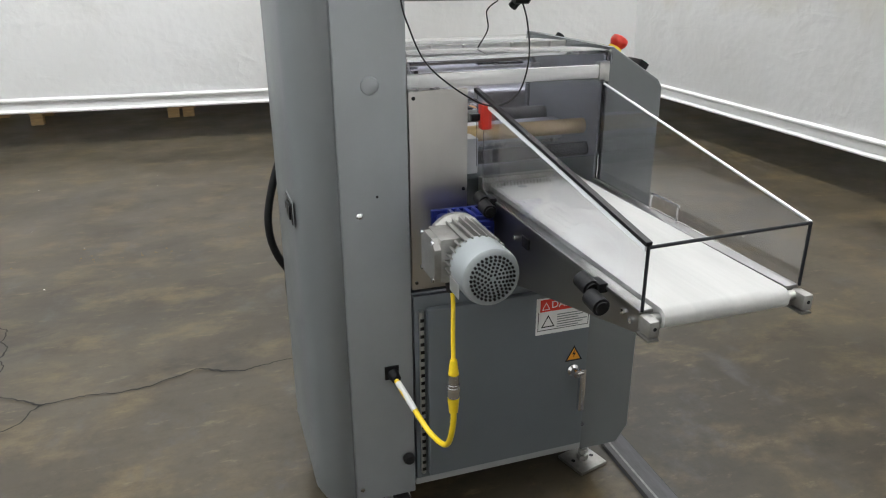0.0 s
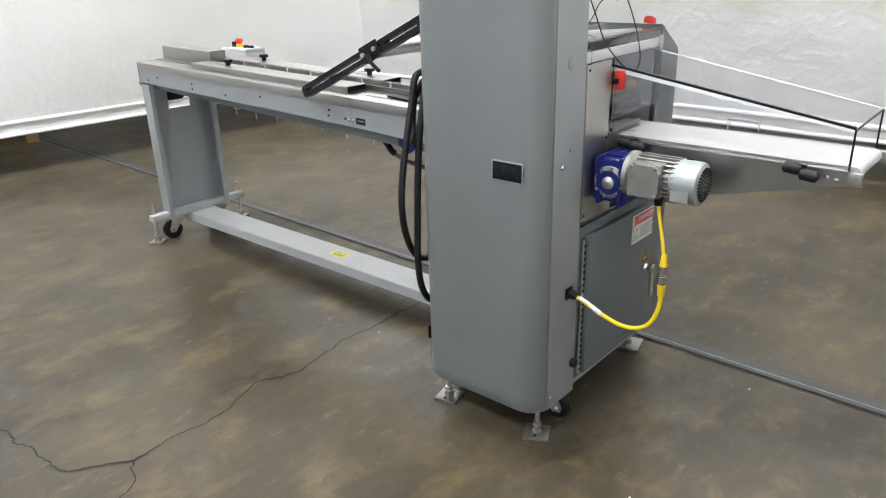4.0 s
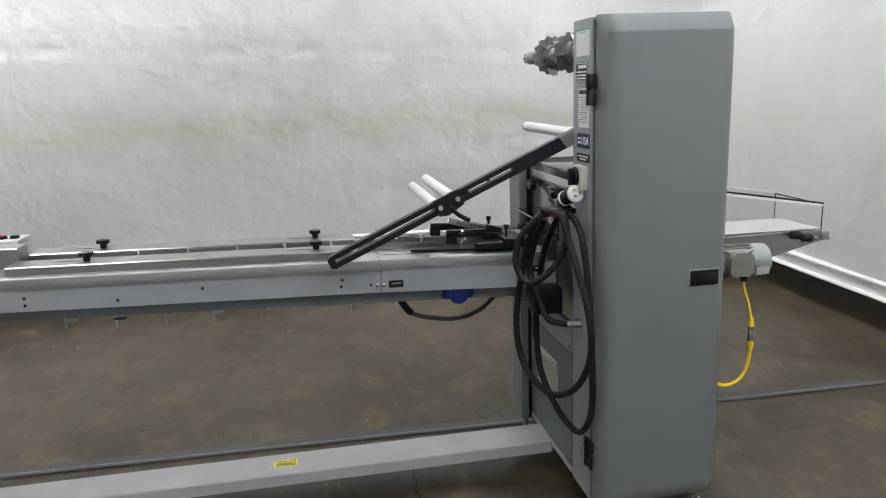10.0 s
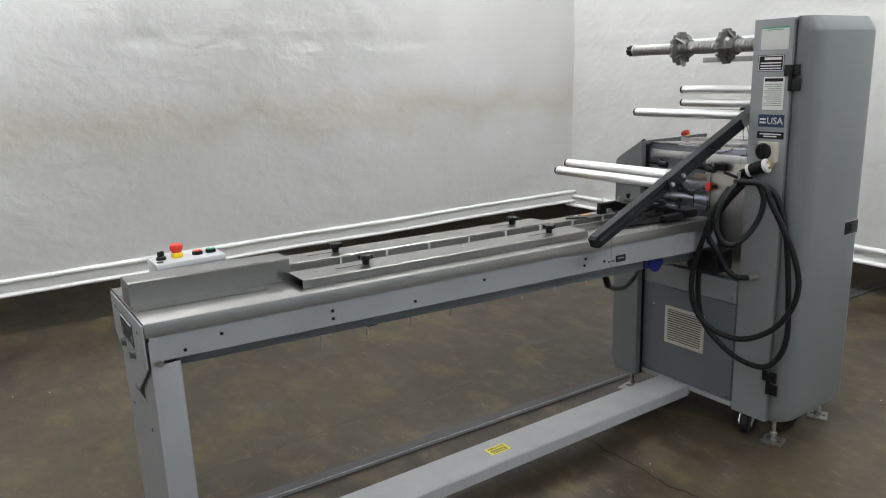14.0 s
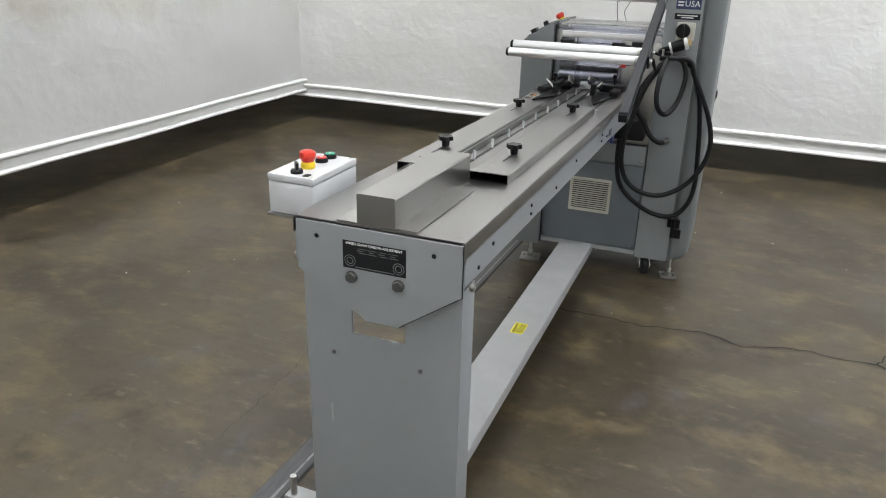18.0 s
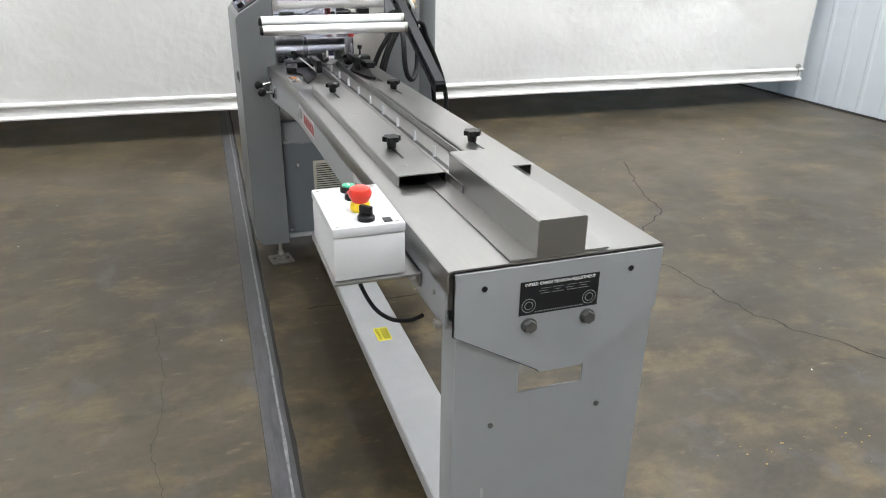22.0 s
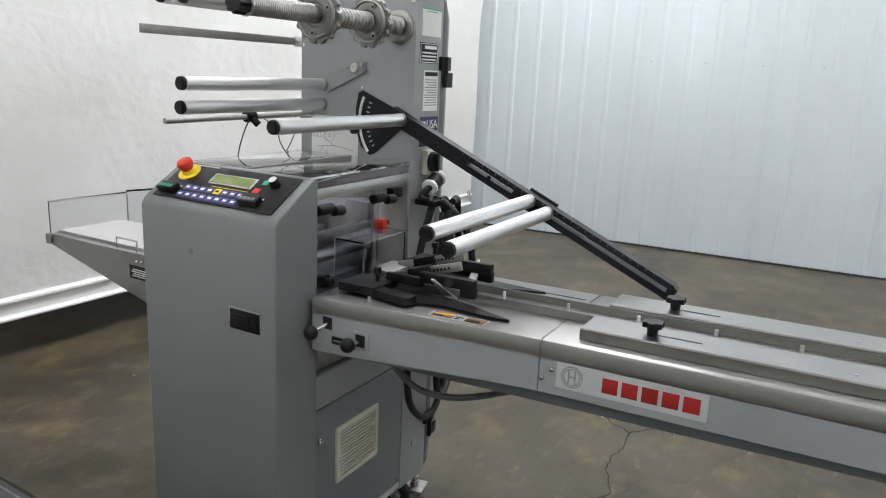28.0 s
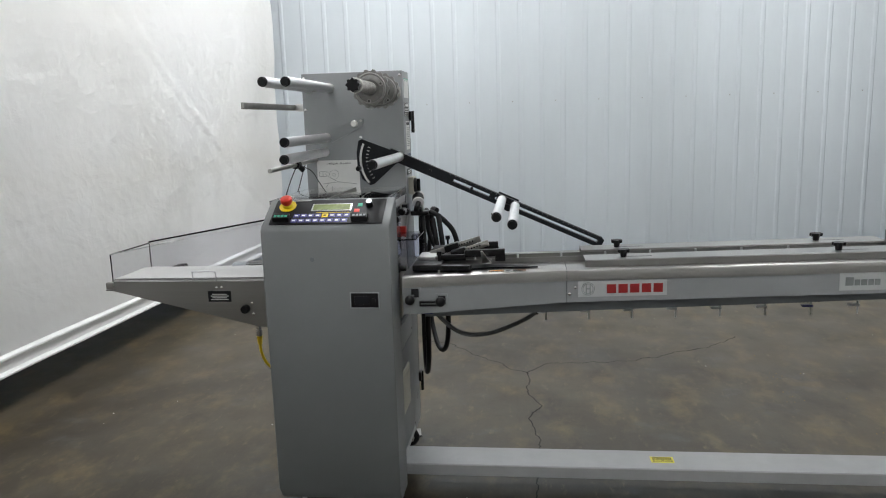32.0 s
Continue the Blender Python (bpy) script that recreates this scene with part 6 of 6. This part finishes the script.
part("leg_foot_rail", box(LX0 + 0.005, LX1 - 0.005, 3.966, 4.020, LZ0, LZ0 + 0.006), M_FRAME, leg)
for x, z in ((0.666, 0.632), (0.872, 0.630), (0.61, 0.137), (0.765, 0.137), (0.915, 0.137)):
    part("leg_screw", lathe([(0.005, 0.0), (0.005, 0.002), (0.001, 0.003)], (x, wy1, z), "y", 10), M_BOLT, leg)
for x, z, w, h in ((0.780, 0.205, 0.004, 0.06), (0.735, 0.190, 0.006, 0.07), (0.882, 0.47, 0.006, 0.05), (0.70, 0.165, 0.05, 0.01)):
    part("scratch", prism([(x - w / 2, z - h / 2), (x + w / 3, z - h / 2), (x + w / 2, z + h / 2), (x - w / 4, z + h / 2)], "y", wy1, wy1 + 0.0004), M_BEAM, leg)
outr = part("outrigger", box(0.482, 1.043, 3.972, 4.018, 0.132, 0.166, 0.005), M_BEAM, inf, "pale grey outrigger bar")
for x in (0.503, 1.022):
    levelling_foot(inf, x, 4.002, 0.222, 0.036, 35 if x < 0.8 else 25)
for x, t_ in ((0.627, 72), (0.897, 76)):
    caster(inf, x, 3.992, 0.130, t_, 0.050)
beam = part("stretcher", prism([(0.692, 0.088), (0.692, 0.128), (0.696, 0.132), (0.842, 0.132), (0.846, 0.128), (0.846, 0.088), (0.841, 0.088), (0.841, 0.126), (0.697, 0.126), (0.697, 0.088)], "y", 1.885, 4.0195, 0.0), M_BEAM, inf, "pale grey floor stretcher")
ys_ = part("caution_label", box(0.746, 0.794, 2.817, 2.902, 0.132, 0.1328), M_CAUTION, beam, "yellow caution label")
words("CAUTION", 0.016, plane_pose((0.784, 2.8595, 0.133), (0, 1, 0), (-1, 0, 0)), M_INK, "lettering", ys_)
part("print_bars", join(*[box(0.751 + 0.006 * k, 0.7535 + 0.006 * k, 2.824, 2.894, 0.1328, 0.1332) for k in range(4)]), M_INK, ys_)
part("foot_bracket", box(0.687, 0.850, 1.8805, 1.8845, 0.095, 0.132, 0.001), M_BEAM, inf)

# guide plates and the cover over the chain
def guide(name, x0, x1, wall_in):
    g_ = part(name, prism([(x0, ZT + 0.001), (x0, ZT + 0.022), (x0 + 0.003, ZT + 0.025), (x1 - 0.003, ZT + 0.025), (x1, ZT + 0.022), (x1, ZT + 0.001), (x1 - 0.002, ZT + 0.001), (x1 - 0.002, ZT + 0.021), (x1 - 0.004, ZT + 0.023), (x0 + 0.004, ZT + 0.023), (x0 + 0.002, ZT + 0.021), (x0 + 0.002, ZT + 0.001)], "y", 2.562, 3.618, 0.0), M_STEEL, inf, "stainless guide plate", tilt=True)
    return g_


gn = guide("guide_plate", 0.814, 0.917, 0.814)
gf = guide("guide_plate", 0.622, 0.722, 0.722)


def star_knob(parent, x, y):
    pts = []
    for i in range(40):
        a_ = 2 * math.pi * i / 40
        r = 0.0192 + 0.0026 * math.cos(6 * a_)
        pts.append((x + r * math.cos(a_), y + r * math.sin(a_)))
    k_ = part("star_knob", prism(pts, "z", ZT + 0.041, ZT + 0.052, 0.003), M_BLACK, parent, "black star knob", tilt=True)
    part("knob_stem", rod((x, y, ZT + 0.025), (x, y, ZT + 0.040), 0.010, 0.012, 16), M_BLACK, k_, tilt=True)


for g_, x in ((gn, 0.872), (gf, 0.675)):
    for y in (2.695, 3.400):
        star_knob(g_, x, y)
        part("slot", box(x - 0.003, x + 0.003, y - 0.005, y + 0.095, ZT + 0.0252, ZT + 0.0256), M_BLACK, g_, tilt=True)
    for y in (3.55, 3.05):
        part("rivet", rod((x + 0.01, y, ZT + 0.0245), (x + 0.01, y, ZT + 0.0262), 0.0035, seg=10), M_ZINC, g_, tilt=True)
# low inner rails along the slot, running through to the head
for x in (0.728, 0.808):
    part("inner_rail", box(x - 0.002, x + 0.002, 2.02, 3.70, ZT + 0.001, ZT + 0.020), M_STEEL, inf, tilt=True)
part("slot_floor", box(0.732, 0.804, 2.02, 3.64, ZT + 0.0005, ZT + 0.003), M_STEEL, inf, tilt=True)
part("chain_slot", box(0.773, 0.783, 1.96, 3.66, ZT + 0.003, ZT + 0.0036), M_BLACK, inf, "dark chain slot", tilt=True)
for k in range(10):
    y = 2.015 + 0.157 * k
    if y < 3.64:
        part("flight_pin", rod((0.778, y, ZT + 0.003), (0.778, y, ZT + 0.028), 0.0040, 0.0037, 12, 0.0008), M_WHITE, inf, "white plastic flight pin", tilt=True)
duct = part("chain_cover", prism([(0.722, ZT + 0.001), (0.722, ZT + 0.062), (0.725, ZT + 0.065), (0.804, ZT + 0.065), (0.807, ZT + 0.062), (0.807, ZT + 0.0035), (0.853, ZT + 0.0035), (0.853, ZT + 0.001)], "y", 3.612, 4.033, 0.0), M_STEEL, inf, "box-shaped stainless chain cover with a foot flange", tilt=True)
part("cover_lip", box(0.676, 0.722, 3.70, 4.030, ZT + 0.001, ZT + 0.0035), M_STEEL, duct, tilt=True)
# return chain with hanging flights
ch = part("return_chain", join(*[box(0.758, 0.772, 2.10 + 0.0127 * k, 2.1085 + 0.0127 * k, ZT - 0.193 + 0.00012 * k, ZT - 0.183 + 0.00012 * k, 0.002, 1) for k in range(102)]), M_DARK, inf, "dark roller chain under the pan", tilt=True)
tagged(ch, kind="stuff")
for k in range(8):
    y = 2.430 + 0.1555 * k
    fl = part("hanging_flight", rod((0.765, y, ZT - 0.180), (0.765, y, ZT - 0.226), 0.0036, seg=10), M_WHITE, inf, "white flight pin hanging down", tilt=True)
    part("flight_foot", box(0.755, 0.775, y - 0.032, y + 0.004, ZT - 0.197, ZT - 0.190, 0.001), M_BLUE if k == 6 else M_WHITE, fl, tilt=True)

# black feed clamps over the flared top
def fin(base, tip, half):
    """A thin tapered blade from a wide foot to a narrow tip."""
    b, t = Vector(base), Vector(tip)
    bm = bmesh.new()
    q = (t - b).cross(Vector((0, 1, 0))).normalized() * 0.0022
    rings = [[bm.verts.new(c + Vector((0, w, 0)) + q * k) for w, k in ((-h, -1), (h, -1), (h, 1), (-h, 1))] for c, h in ((b, half), (b.lerp(t, 0.35), half * 0.62), (t, half * 0.22))]
    for lo, hi in zip(rings, rings[1:]):
        for k in range(4):
            bm.faces.new((lo[k], lo[(k + 1) % 4], hi[(k + 1) % 4], hi[k]))
    bm.faces.new(rings[0])
    bm.faces.new(rings[-1])
    bmesh.ops.recalc_face_normals(bm, faces=bm.faces)
    return bm


cl = part("feed_clamp", join(box(0.826, 0.930, 1.962, 2.066, ZT + 0.006, ZT + 0.028, 0.004), moved(box(-0.019, 0.019, 0, 0.130, ZT + 0.004, ZT + 0.024, 0.004), pose(0.905, 2.040, 0, 0, 0, -10))), M_BLACK, inf, "black feed clamp", tilt=True)
part("clamp_jaw", join(box(0.832, 0.852, 2.14, 2.285, ZT + 0.036, ZT + 0.062, 0.004), box(0.832, 0.852, 2.250, 2.287, ZT + 0.018, ZT + 0.042, 0.003), box(0.834, 0.850, 2.045, 2.145, ZT + 0.024, ZT + 0.046, 0.003)), M_BLACK, cl, tilt=True)
part("clamp_screw", join(rod((0.900, 2.055, ZT + 0.036), (0.900, 2.055, ZT + 0.060), 0.005, seg=10), rod((0.900, 2.055, ZT + 0.056), (0.900, 2.055, ZT + 0.070), 0.009, seg=14)), M_BLACK, cl, tilt=True)
part("wedge_tongue", prism([(0.830, 2.07), (0.924, 2.07), (0.918, 2.14), (0.896, 2.23), (0.905, 2.33), (0.904, 2.400), (0.901, 2.400), (0.882, 2.345), (0.855, 2.285), (0.834, 2.19)], "z", ZT + 0.002, ZT + 0.007, 0.001), M_BLACK, cl, "black tapered tongue", tilt=True)
part("wing_lever", fin((0.835, 2.218, 0.906), (0.900, 2.205, 0.961), 0.017), M_ZINC, cl, "bright metal wing lever")
cl = part("feed_clamp", join(box(0.600, 0.700, 2.000, 2.075, ZT + 0.010, ZT + 0.042, 0.005), box(0.606, 0.640, 2.07, 2.17, ZT + 0.008, ZT + 0.030, 0.004)), M_BLACK, inf, "black feed clamp", tilt=True)
part("clamp_jaw", join(box(0.684, 0.704, 2.12, 2.255, ZT + 0.038, ZT + 0.064, 0.004), box(0.684, 0.704, 2.220, 2.257, ZT + 0.018, ZT + 0.044, 0.003), box(0.686, 0.702, 2.06, 2.125, ZT + 0.026, ZT + 0.048, 0.003)), M_BLACK, cl, tilt=True)
part("wedge_tongue", prism([(0.618, 2.08), (0.712, 2.08), (0.706, 2.20), (0.690, 2.28), (0.662, 2.385), (0.658, 2.385), (0.640, 2.24)], "z", ZT + 0.002, ZT + 0.008, 0.001), M_BLACK, cl, tilt=True)
part("clamp_screw", join(rod((0.640, 2.058, ZT + 0.040), (0.640, 2.058, ZT + 0.075), 0.004, seg=10), rod((0.640, 2.058, ZT + 0.070), (0.640, 2.058, ZT + 0.084), 0.009, seg=14)), M_BLACK, cl, tilt=True)
part("wing_lever", fin((0.725, 2.212, 0.906), (0.670, 2.204, 0.961), 0.014), M_ZINC, cl, "bright metal wing lever")


def toggle(x, y0, z0, y1, z1):
    """A drilled steel bar that rises toward the infeed, held by a black block."""
    length, rise = math.hypot(y1 - y0, z1 - z0), math.degrees(math.atan2(z1 - z0, y1 - y0))
    R = pose(x, y0, ZT + z0, rise, 0, 0)
    t_ = part("toggle_bar", moved(box(-0.004, 0.004, 0, length, -0.011, 0.011, 0.002), R), M_CAST, inf, "drilled steel toggle bar", tilt=True)
    for k in range(9):
        part("drilled_hole", moved(rod((0.0041, length * 0.42 + 0.0105 * k, 0), (0.0046, length * 0.42 + 0.0105 * k, 0), 0.0034, seg=8), R), M_INK, t_, tilt=True)
        part("drilled_hole", moved(rod((-0.0046, length * 0.42 + 0.0105 * k, 0), (-0.0041, length * 0.42 + 0.0105 * k, 0), 0.0034, seg=8), R), M_INK, t_, tilt=True)
    part("toggle_block", moved(box(-0.020, 0.020, length * 0.30, length * 0.58, -0.016, 0.014, 0.004), R), M_BLACK, inf, "black toggle block", tilt=True)


toggle(0.800, 2.030, 0.022, 2.225, 0.078)
toggle(0.724, 2.000, 0.030, 2.190, 0.082)
part("side_knob", join(box(0.905, 0.945, 1.890, 1.920, ZT + 0.004, ZT + 0.034, 0.005), rod((0.925, 1.920, ZT + 0.018), (0.925, 1.940, ZT + 0.018), 0.011, seg=14)), M_BLACK, inf, tilt=True)
part("centre_pin", rod((0.930, 2.055, ZT), (0.930, 2.055, ZT + 0.008), 0.006, seg=12), M_CHROME, inf, tilt=True)
pic = part("picture_label", box(0.918, 0.954, 2.226, 2.364, ZT + 0.0003, ZT + 0.0010), M_SILVER, inf, "small photo-printed instruction label", tilt=True)
part("brown_patch", box(0.921, 0.951, 2.232, 2.284, ZT + 0.0010, ZT + 0.0014), M_PICT, pic, tilt=True)
part("orange_patch", moved(box(-0.004, 0.004, -0.024, 0.024, ZT + 0.0014, ZT + 0.0018), pose(0.932, 2.260, 0, 0, 0, 12)), M_ORANGE, pic, tilt=True)
part("dark_patch", join(box(0.938, 0.950, 2.238, 2.262, ZT + 0.0014, ZT + 0.0018), box(0.930, 0.936, 2.288, 2.306, ZT + 0.0010, ZT + 0.0014), box(0.940, 0.947, 2.290, 2.300, ZT + 0.0010, ZT + 0.0014)), M_INK, pic, tilt=True)
part("brown_patch", box(0.921, 0.951, 2.314, 2.360, ZT + 0.0010, ZT + 0.0014), M_PICT, pic, tilt=True)
part("dark_patch", box(0.934, 0.950, 2.316, 2.348, ZT + 0.0014, ZT + 0.0018), M_INK, pic, tilt=True)
part("rail_slot", box(0.640, 0.646, 2.12, 2.48, ZT + 0.0003, ZT + 0.0008), M_BLACK, inf, tilt=True)
# two ball levers on the operator's skirt
for (y, z), (by, bz), xs in (((1.978, 0.833), (1.966, 0.819), 0.9875), ((2.070, 0.808), (2.071, 0.813), 0.984)):
    lv = part("lever_slot", box(xs - 0.004, xs + 0.001, y - 0.020, y + 0.020, z - 0.021, z + 0.021, 0.001), M_GREY, inf, "grey slot plate")
    part("slot_hole", box(xs, xs + 0.0015, y - 0.013, y + 0.013, z - 0.015, z + 0.015), M_DARK, lv)
    part("lever_shaft", rod((xs - 0.010, y, z), (1.028, by, bz), 0.005, seg=10), M_CHROME, lv)
    part("lever_ball", ball((1.034, by, bz), 0.0175), M_BLACK, lv, "black ball")
pl_ = part("lever_plate", box(0.986, 0.991, 1.992, 2.058, 0.786, 0.804, 0.001), M_INK, inf, "small black plate")
part("print_bar", box(0.991, 0.9914, 1.998, 2.050, 0.794, 0.797), M_GPRINT, pl_)

# drive under the infeed
drv = thing("infeed_drive", (0.62, 2.02, 0.70), "black motor and blue gearbox hung under the infeed", "motor")
part("motor_case", box(0.500, 0.640, 1.905, 2.000, 0.690, 0.778, 0.010), M_BLACK, drv, "black motor case")
part("blue_gearbox", box(0.640, 0.760, 1.905, 2.010, 0.715, 0.782, 0.008), M_BLUE, drv, "blue gearbox")
part("blue_gearbox", box(0.600, 0.720, 2.185, 2.290, 0.742, 0.785, 0.008), M_BLUE, drv, "blue gearbox")
part("blue_gearbox", box(0.900, 0.952, 1.935, 2.034, 0.748, 0.790, 0.004), M_BLUE, drv, "blue gearbox end below the skirt")
part("gear_flange", lathe([(0.034, 0.0), (0.034, -0.006), (0.018, -0.008)], (0.600, 2.237, 0.760), "x", 24), M_BLUE, drv)
hose = thing("grey_hose", (0.60, 2.2, 0.72), "grey corrugated hose sagging below the infeed", "hose")
part("hose", tube([(0.672, 2.432, 0.770), (0.675, 2.415, 0.715), (0.690, 2.385, 0.678), (0.720, 2.31, 0.645), (0.765, 2.21, 0.622), (0.800, 2.12, 0.635), (0.811, 2.05, 0.689), (0.800, 2.00, 0.750)], 0.0085, 10), M_HOSE, hose)
part("hose_elbow", tube([(0.672, 2.437, 0.800), (0.672, 2.434, 0.755), (0.678, 2.408, 0.705), (0.688, 2.390, 0.683)], 0.0125, 10, 5), M_BLACK, hose, "black elbow fitting")

# ---- push-button box ----
pb = thing("push_button_box", (1.05, 3.82, 0.875), "white plastic push-button box on a bracket", "control box")
BX0, BX1, BY0, BY1, BZ0, BZ1 = 0.985, 1.105, 3.706, 3.905, 0.880, 0.973
part("case", box(BX0, BX1, BY0, BY1, BZ0, BZ1 - 0.018, 0.004), M_WHITE, pb)
part("case_lid", box(BX0 - 0.001, BX1 + 0.001, BY0 - 0.001, BY1 + 0.001, BZ1 - 0.017, BZ1, 0.004), M_WHITE, pb, "screwed white lid")
for x in (BX0 + 0.010, BX1 - 0.010):
    for y in (BY0 + 0.010, BY1 - 0.010):
        part("lid_screw", rod((x, y, BZ1 - 0.001), (x, y, BZ1 + 0.001), 0.0045, seg=12), M_ZINC, pb)
part("bracket", join(box(TX1 + 0.001, BX1 + 0.004, BY0 - 0.004, BY1 + 0.006, BZ0 - 0.006, BZ0 - 0.001, 0.001), box(TX1 + 0.001, TX1 + 0.005, BY0, BY1, BZ0 - 0.030, BZ0 - 0.001)), M_STEEL, pb, "stainless bracket")
part("bracket_bolt", rod((TX1 + 0.004, 3.885, BZ0 - 0.018), (TX1 + 0.012, 3.885, BZ0 - 0.018), 0.007, seg=6), M_ZINC, pb)
mushroom(pb, Vector((1.043, 3.832, BZ1)), (0, 0, 1), ring=False, s=0.92)
for y, m_, nm in ((3.773, M_RED, "red push button"), (3.733, M_GREEN, "green push button")):
    bt = part("push_button", lathe([(0.0155, 0.0), (0.0155, 0.006), (0.0135, 0.010), (0.001, 0.010)], (1.042, y, BZ1), "z", 24), M_BLACK, pb, nm)
    part("button_cap", lathe([(0.0115, 0.010), (0.0115, 0.0125), (0.001, 0.013)], (1.042, y, BZ1), "z", 20), m_, bt)
    part("button_mark", box(1.0405, 1.0435, y - 0.005, y + 0.005, BZ1 + 0.013, BZ1 + 0.0134), M_PAPER, bt)
sel = part("selector_switch", lathe([(0.0145, 0.0), (0.0145, 0.006), (0.012, 0.009), (0.001, 0.009)], (1.044, 3.878, BZ1), "z", 24), M_BLACK, pb, "black selector switch")
part("selector_grip", moved(box(-0.004, 0.004, -0.0115, 0.0115, 0.008, 0.025, 0.002), pose(1.044, 3.878, BZ1, 0, 0, 40)), M_BLACK, sel)
part("legend_plate", box(1.004, 1.018, 3.880, 3.898, BZ1, BZ1 + 0.0015), M_INK, pb)
part("box_cable", tube([(1.050, 3.80, BZ0 - 0.006), (1.048, 3.803, 0.850), (1.042, 3.812, 0.818), (1.025, 3.84, 0.785), (1.000, 3.862, 0.770), (0.976, 3.89, 0.779), (0.960, 3.92, 0.802)], 0.0040, 10), M_RUBBER, pb, "black cable")
part("cable_gland", lathe([(0.010, 0.0), (0.010, -0.010), (0.007, -0.012), (0.006, -0.020)], (1.050, 3.80, BZ0 - 0.006), "z", 12), M_DARK, pb)

# ---- power cord hung on the tower ----
pc = thing("power_cord", (0.45, 1.93, 0.35), "thick black power cord coiled on a hook with its plug", "power cord")
HY = 1.900


def hang(pts, off=0.0, lean=0.36):
    """A coil that leans out from the tower: x and z as given, y along the lean."""
    return [(x, 1.912 + lean * (x - 0.25) + off, z) for x, z in pts]


part("coil_small", tube([(0.432, 1.948, 1.047), (0.392, 1.945, 1.045), (0.366, 1.942, 0.990), (0.370, 1.958, 0.920), (0.388, 2.002, 0.858), (0.418, 2.043, 0.828), (0.446, 2.068, 0.850), (0.460, 2.078, 0.902), (0.459, 2.060, 0.970), (0.452, 2.008, 1.026), (0.440, 1.965, 1.048)], 0.0105, 12), M_RUBBER, pc)
part("coil_wide", tube(hang([(0.440, 1.052), (0.358, 1.045), (0.328, 0.982), (0.288, 0.900), (0.246, 0.800), (0.224, 0.696), (0.240, 0.601), (0.296, 0.512), (0.384, 0.458), (0.470, 0.463), (0.538, 0.508), (0.574, 0.588), (0.576, 0.696), (0.548, 0.819), (0.516, 0.929), (0.464, 1.029)], 0.014), 0.0105, 12), M_RUBBER, pc)
part("coil_long", tube(hang([(0.430, 1.050), (0.348, 1.015), (0.306, 0.915), (0.284, 0.793), (0.269, 0.631), (0.263, 0.493), (0.284, 0.401), (0.339, 0.343), (0.425, 0.349), (0.508, 0.396), (0.578, 0.468), (0.604, 0.564), (0.605, 0.694), (0.576, 0.826), (0.527, 0.938), (0.457, 1.030)], -0.018, 0.20), 0.0105, 12), M_RUBBER, pc)
part("cord_tail", tube(hang([(0.465, 1.020), (0.517, 0.930), (0.542, 0.841), (0.509, 0.780), (0.476, 0.719), (0.440, 0.690)], -0.010) + [(0.424, 1.918, 0.679)], 0.0105, 12), M_RUBBER, pc)
plug = part("plug", rod((0.442, HY + 0.018, 1.086), (0.392, HY + 0.010, 1.104), 0.023, 0.024, 24, 0.004), M_RUBBER, pc, "black twist-lock plug")
part("plug_face", rod((0.392, HY + 0.010, 1.104), (0.378, HY + 0.008, 1.109), 0.026, seg=24, bev=0.003), M_PAPER, plug, "white plug face")
part("plug_collar", rod((0.448, HY + 0.019, 1.084), (0.440, HY + 0.018, 1.087), 0.0245, seg=24), M_PAPER, plug)
for a_ in (0, 2.1, 4.2):
    part("plug_blade", moved(box(-0.002, 0.002, -0.005, 0.005, 0.0, 0.016), Matrix.Translation((0.379, HY + 0.008, 1.109)) @ Vector((-0.94, -0.03, 0.34)).to_track_quat("Z", "Y").to_matrix().to_4x4() @ pose(0.012 * math.cos(a_), 0.012 * math.sin(a_), 0, 0, 0, math.degrees(a_))), M_TAN, plug)
part("cord_to_plug", tube([(0.440, HY + 0.010, 1.054), (0.480, HY + 0.014, 1.063), (0.475, HY + 0.02, 1.076), (0.446, HY + 0.019, 1.085)], 0.0105, 12), M_RUBBER, pc)
part("strap", join(box(0.425, 0.480, HY - 0.010, HY + 0.062, 1.036, 1.054, 0.003), rod((0.470, HY + 0.03, 1.052), (0.535, HY + 0.04, 1.072), 0.006, seg=10)), M_BLACK, pc, "black cord clamp")

# tidy helper notes from the objects
for ob in scene.objects:
    if "off" in ob:
        del ob["off"]
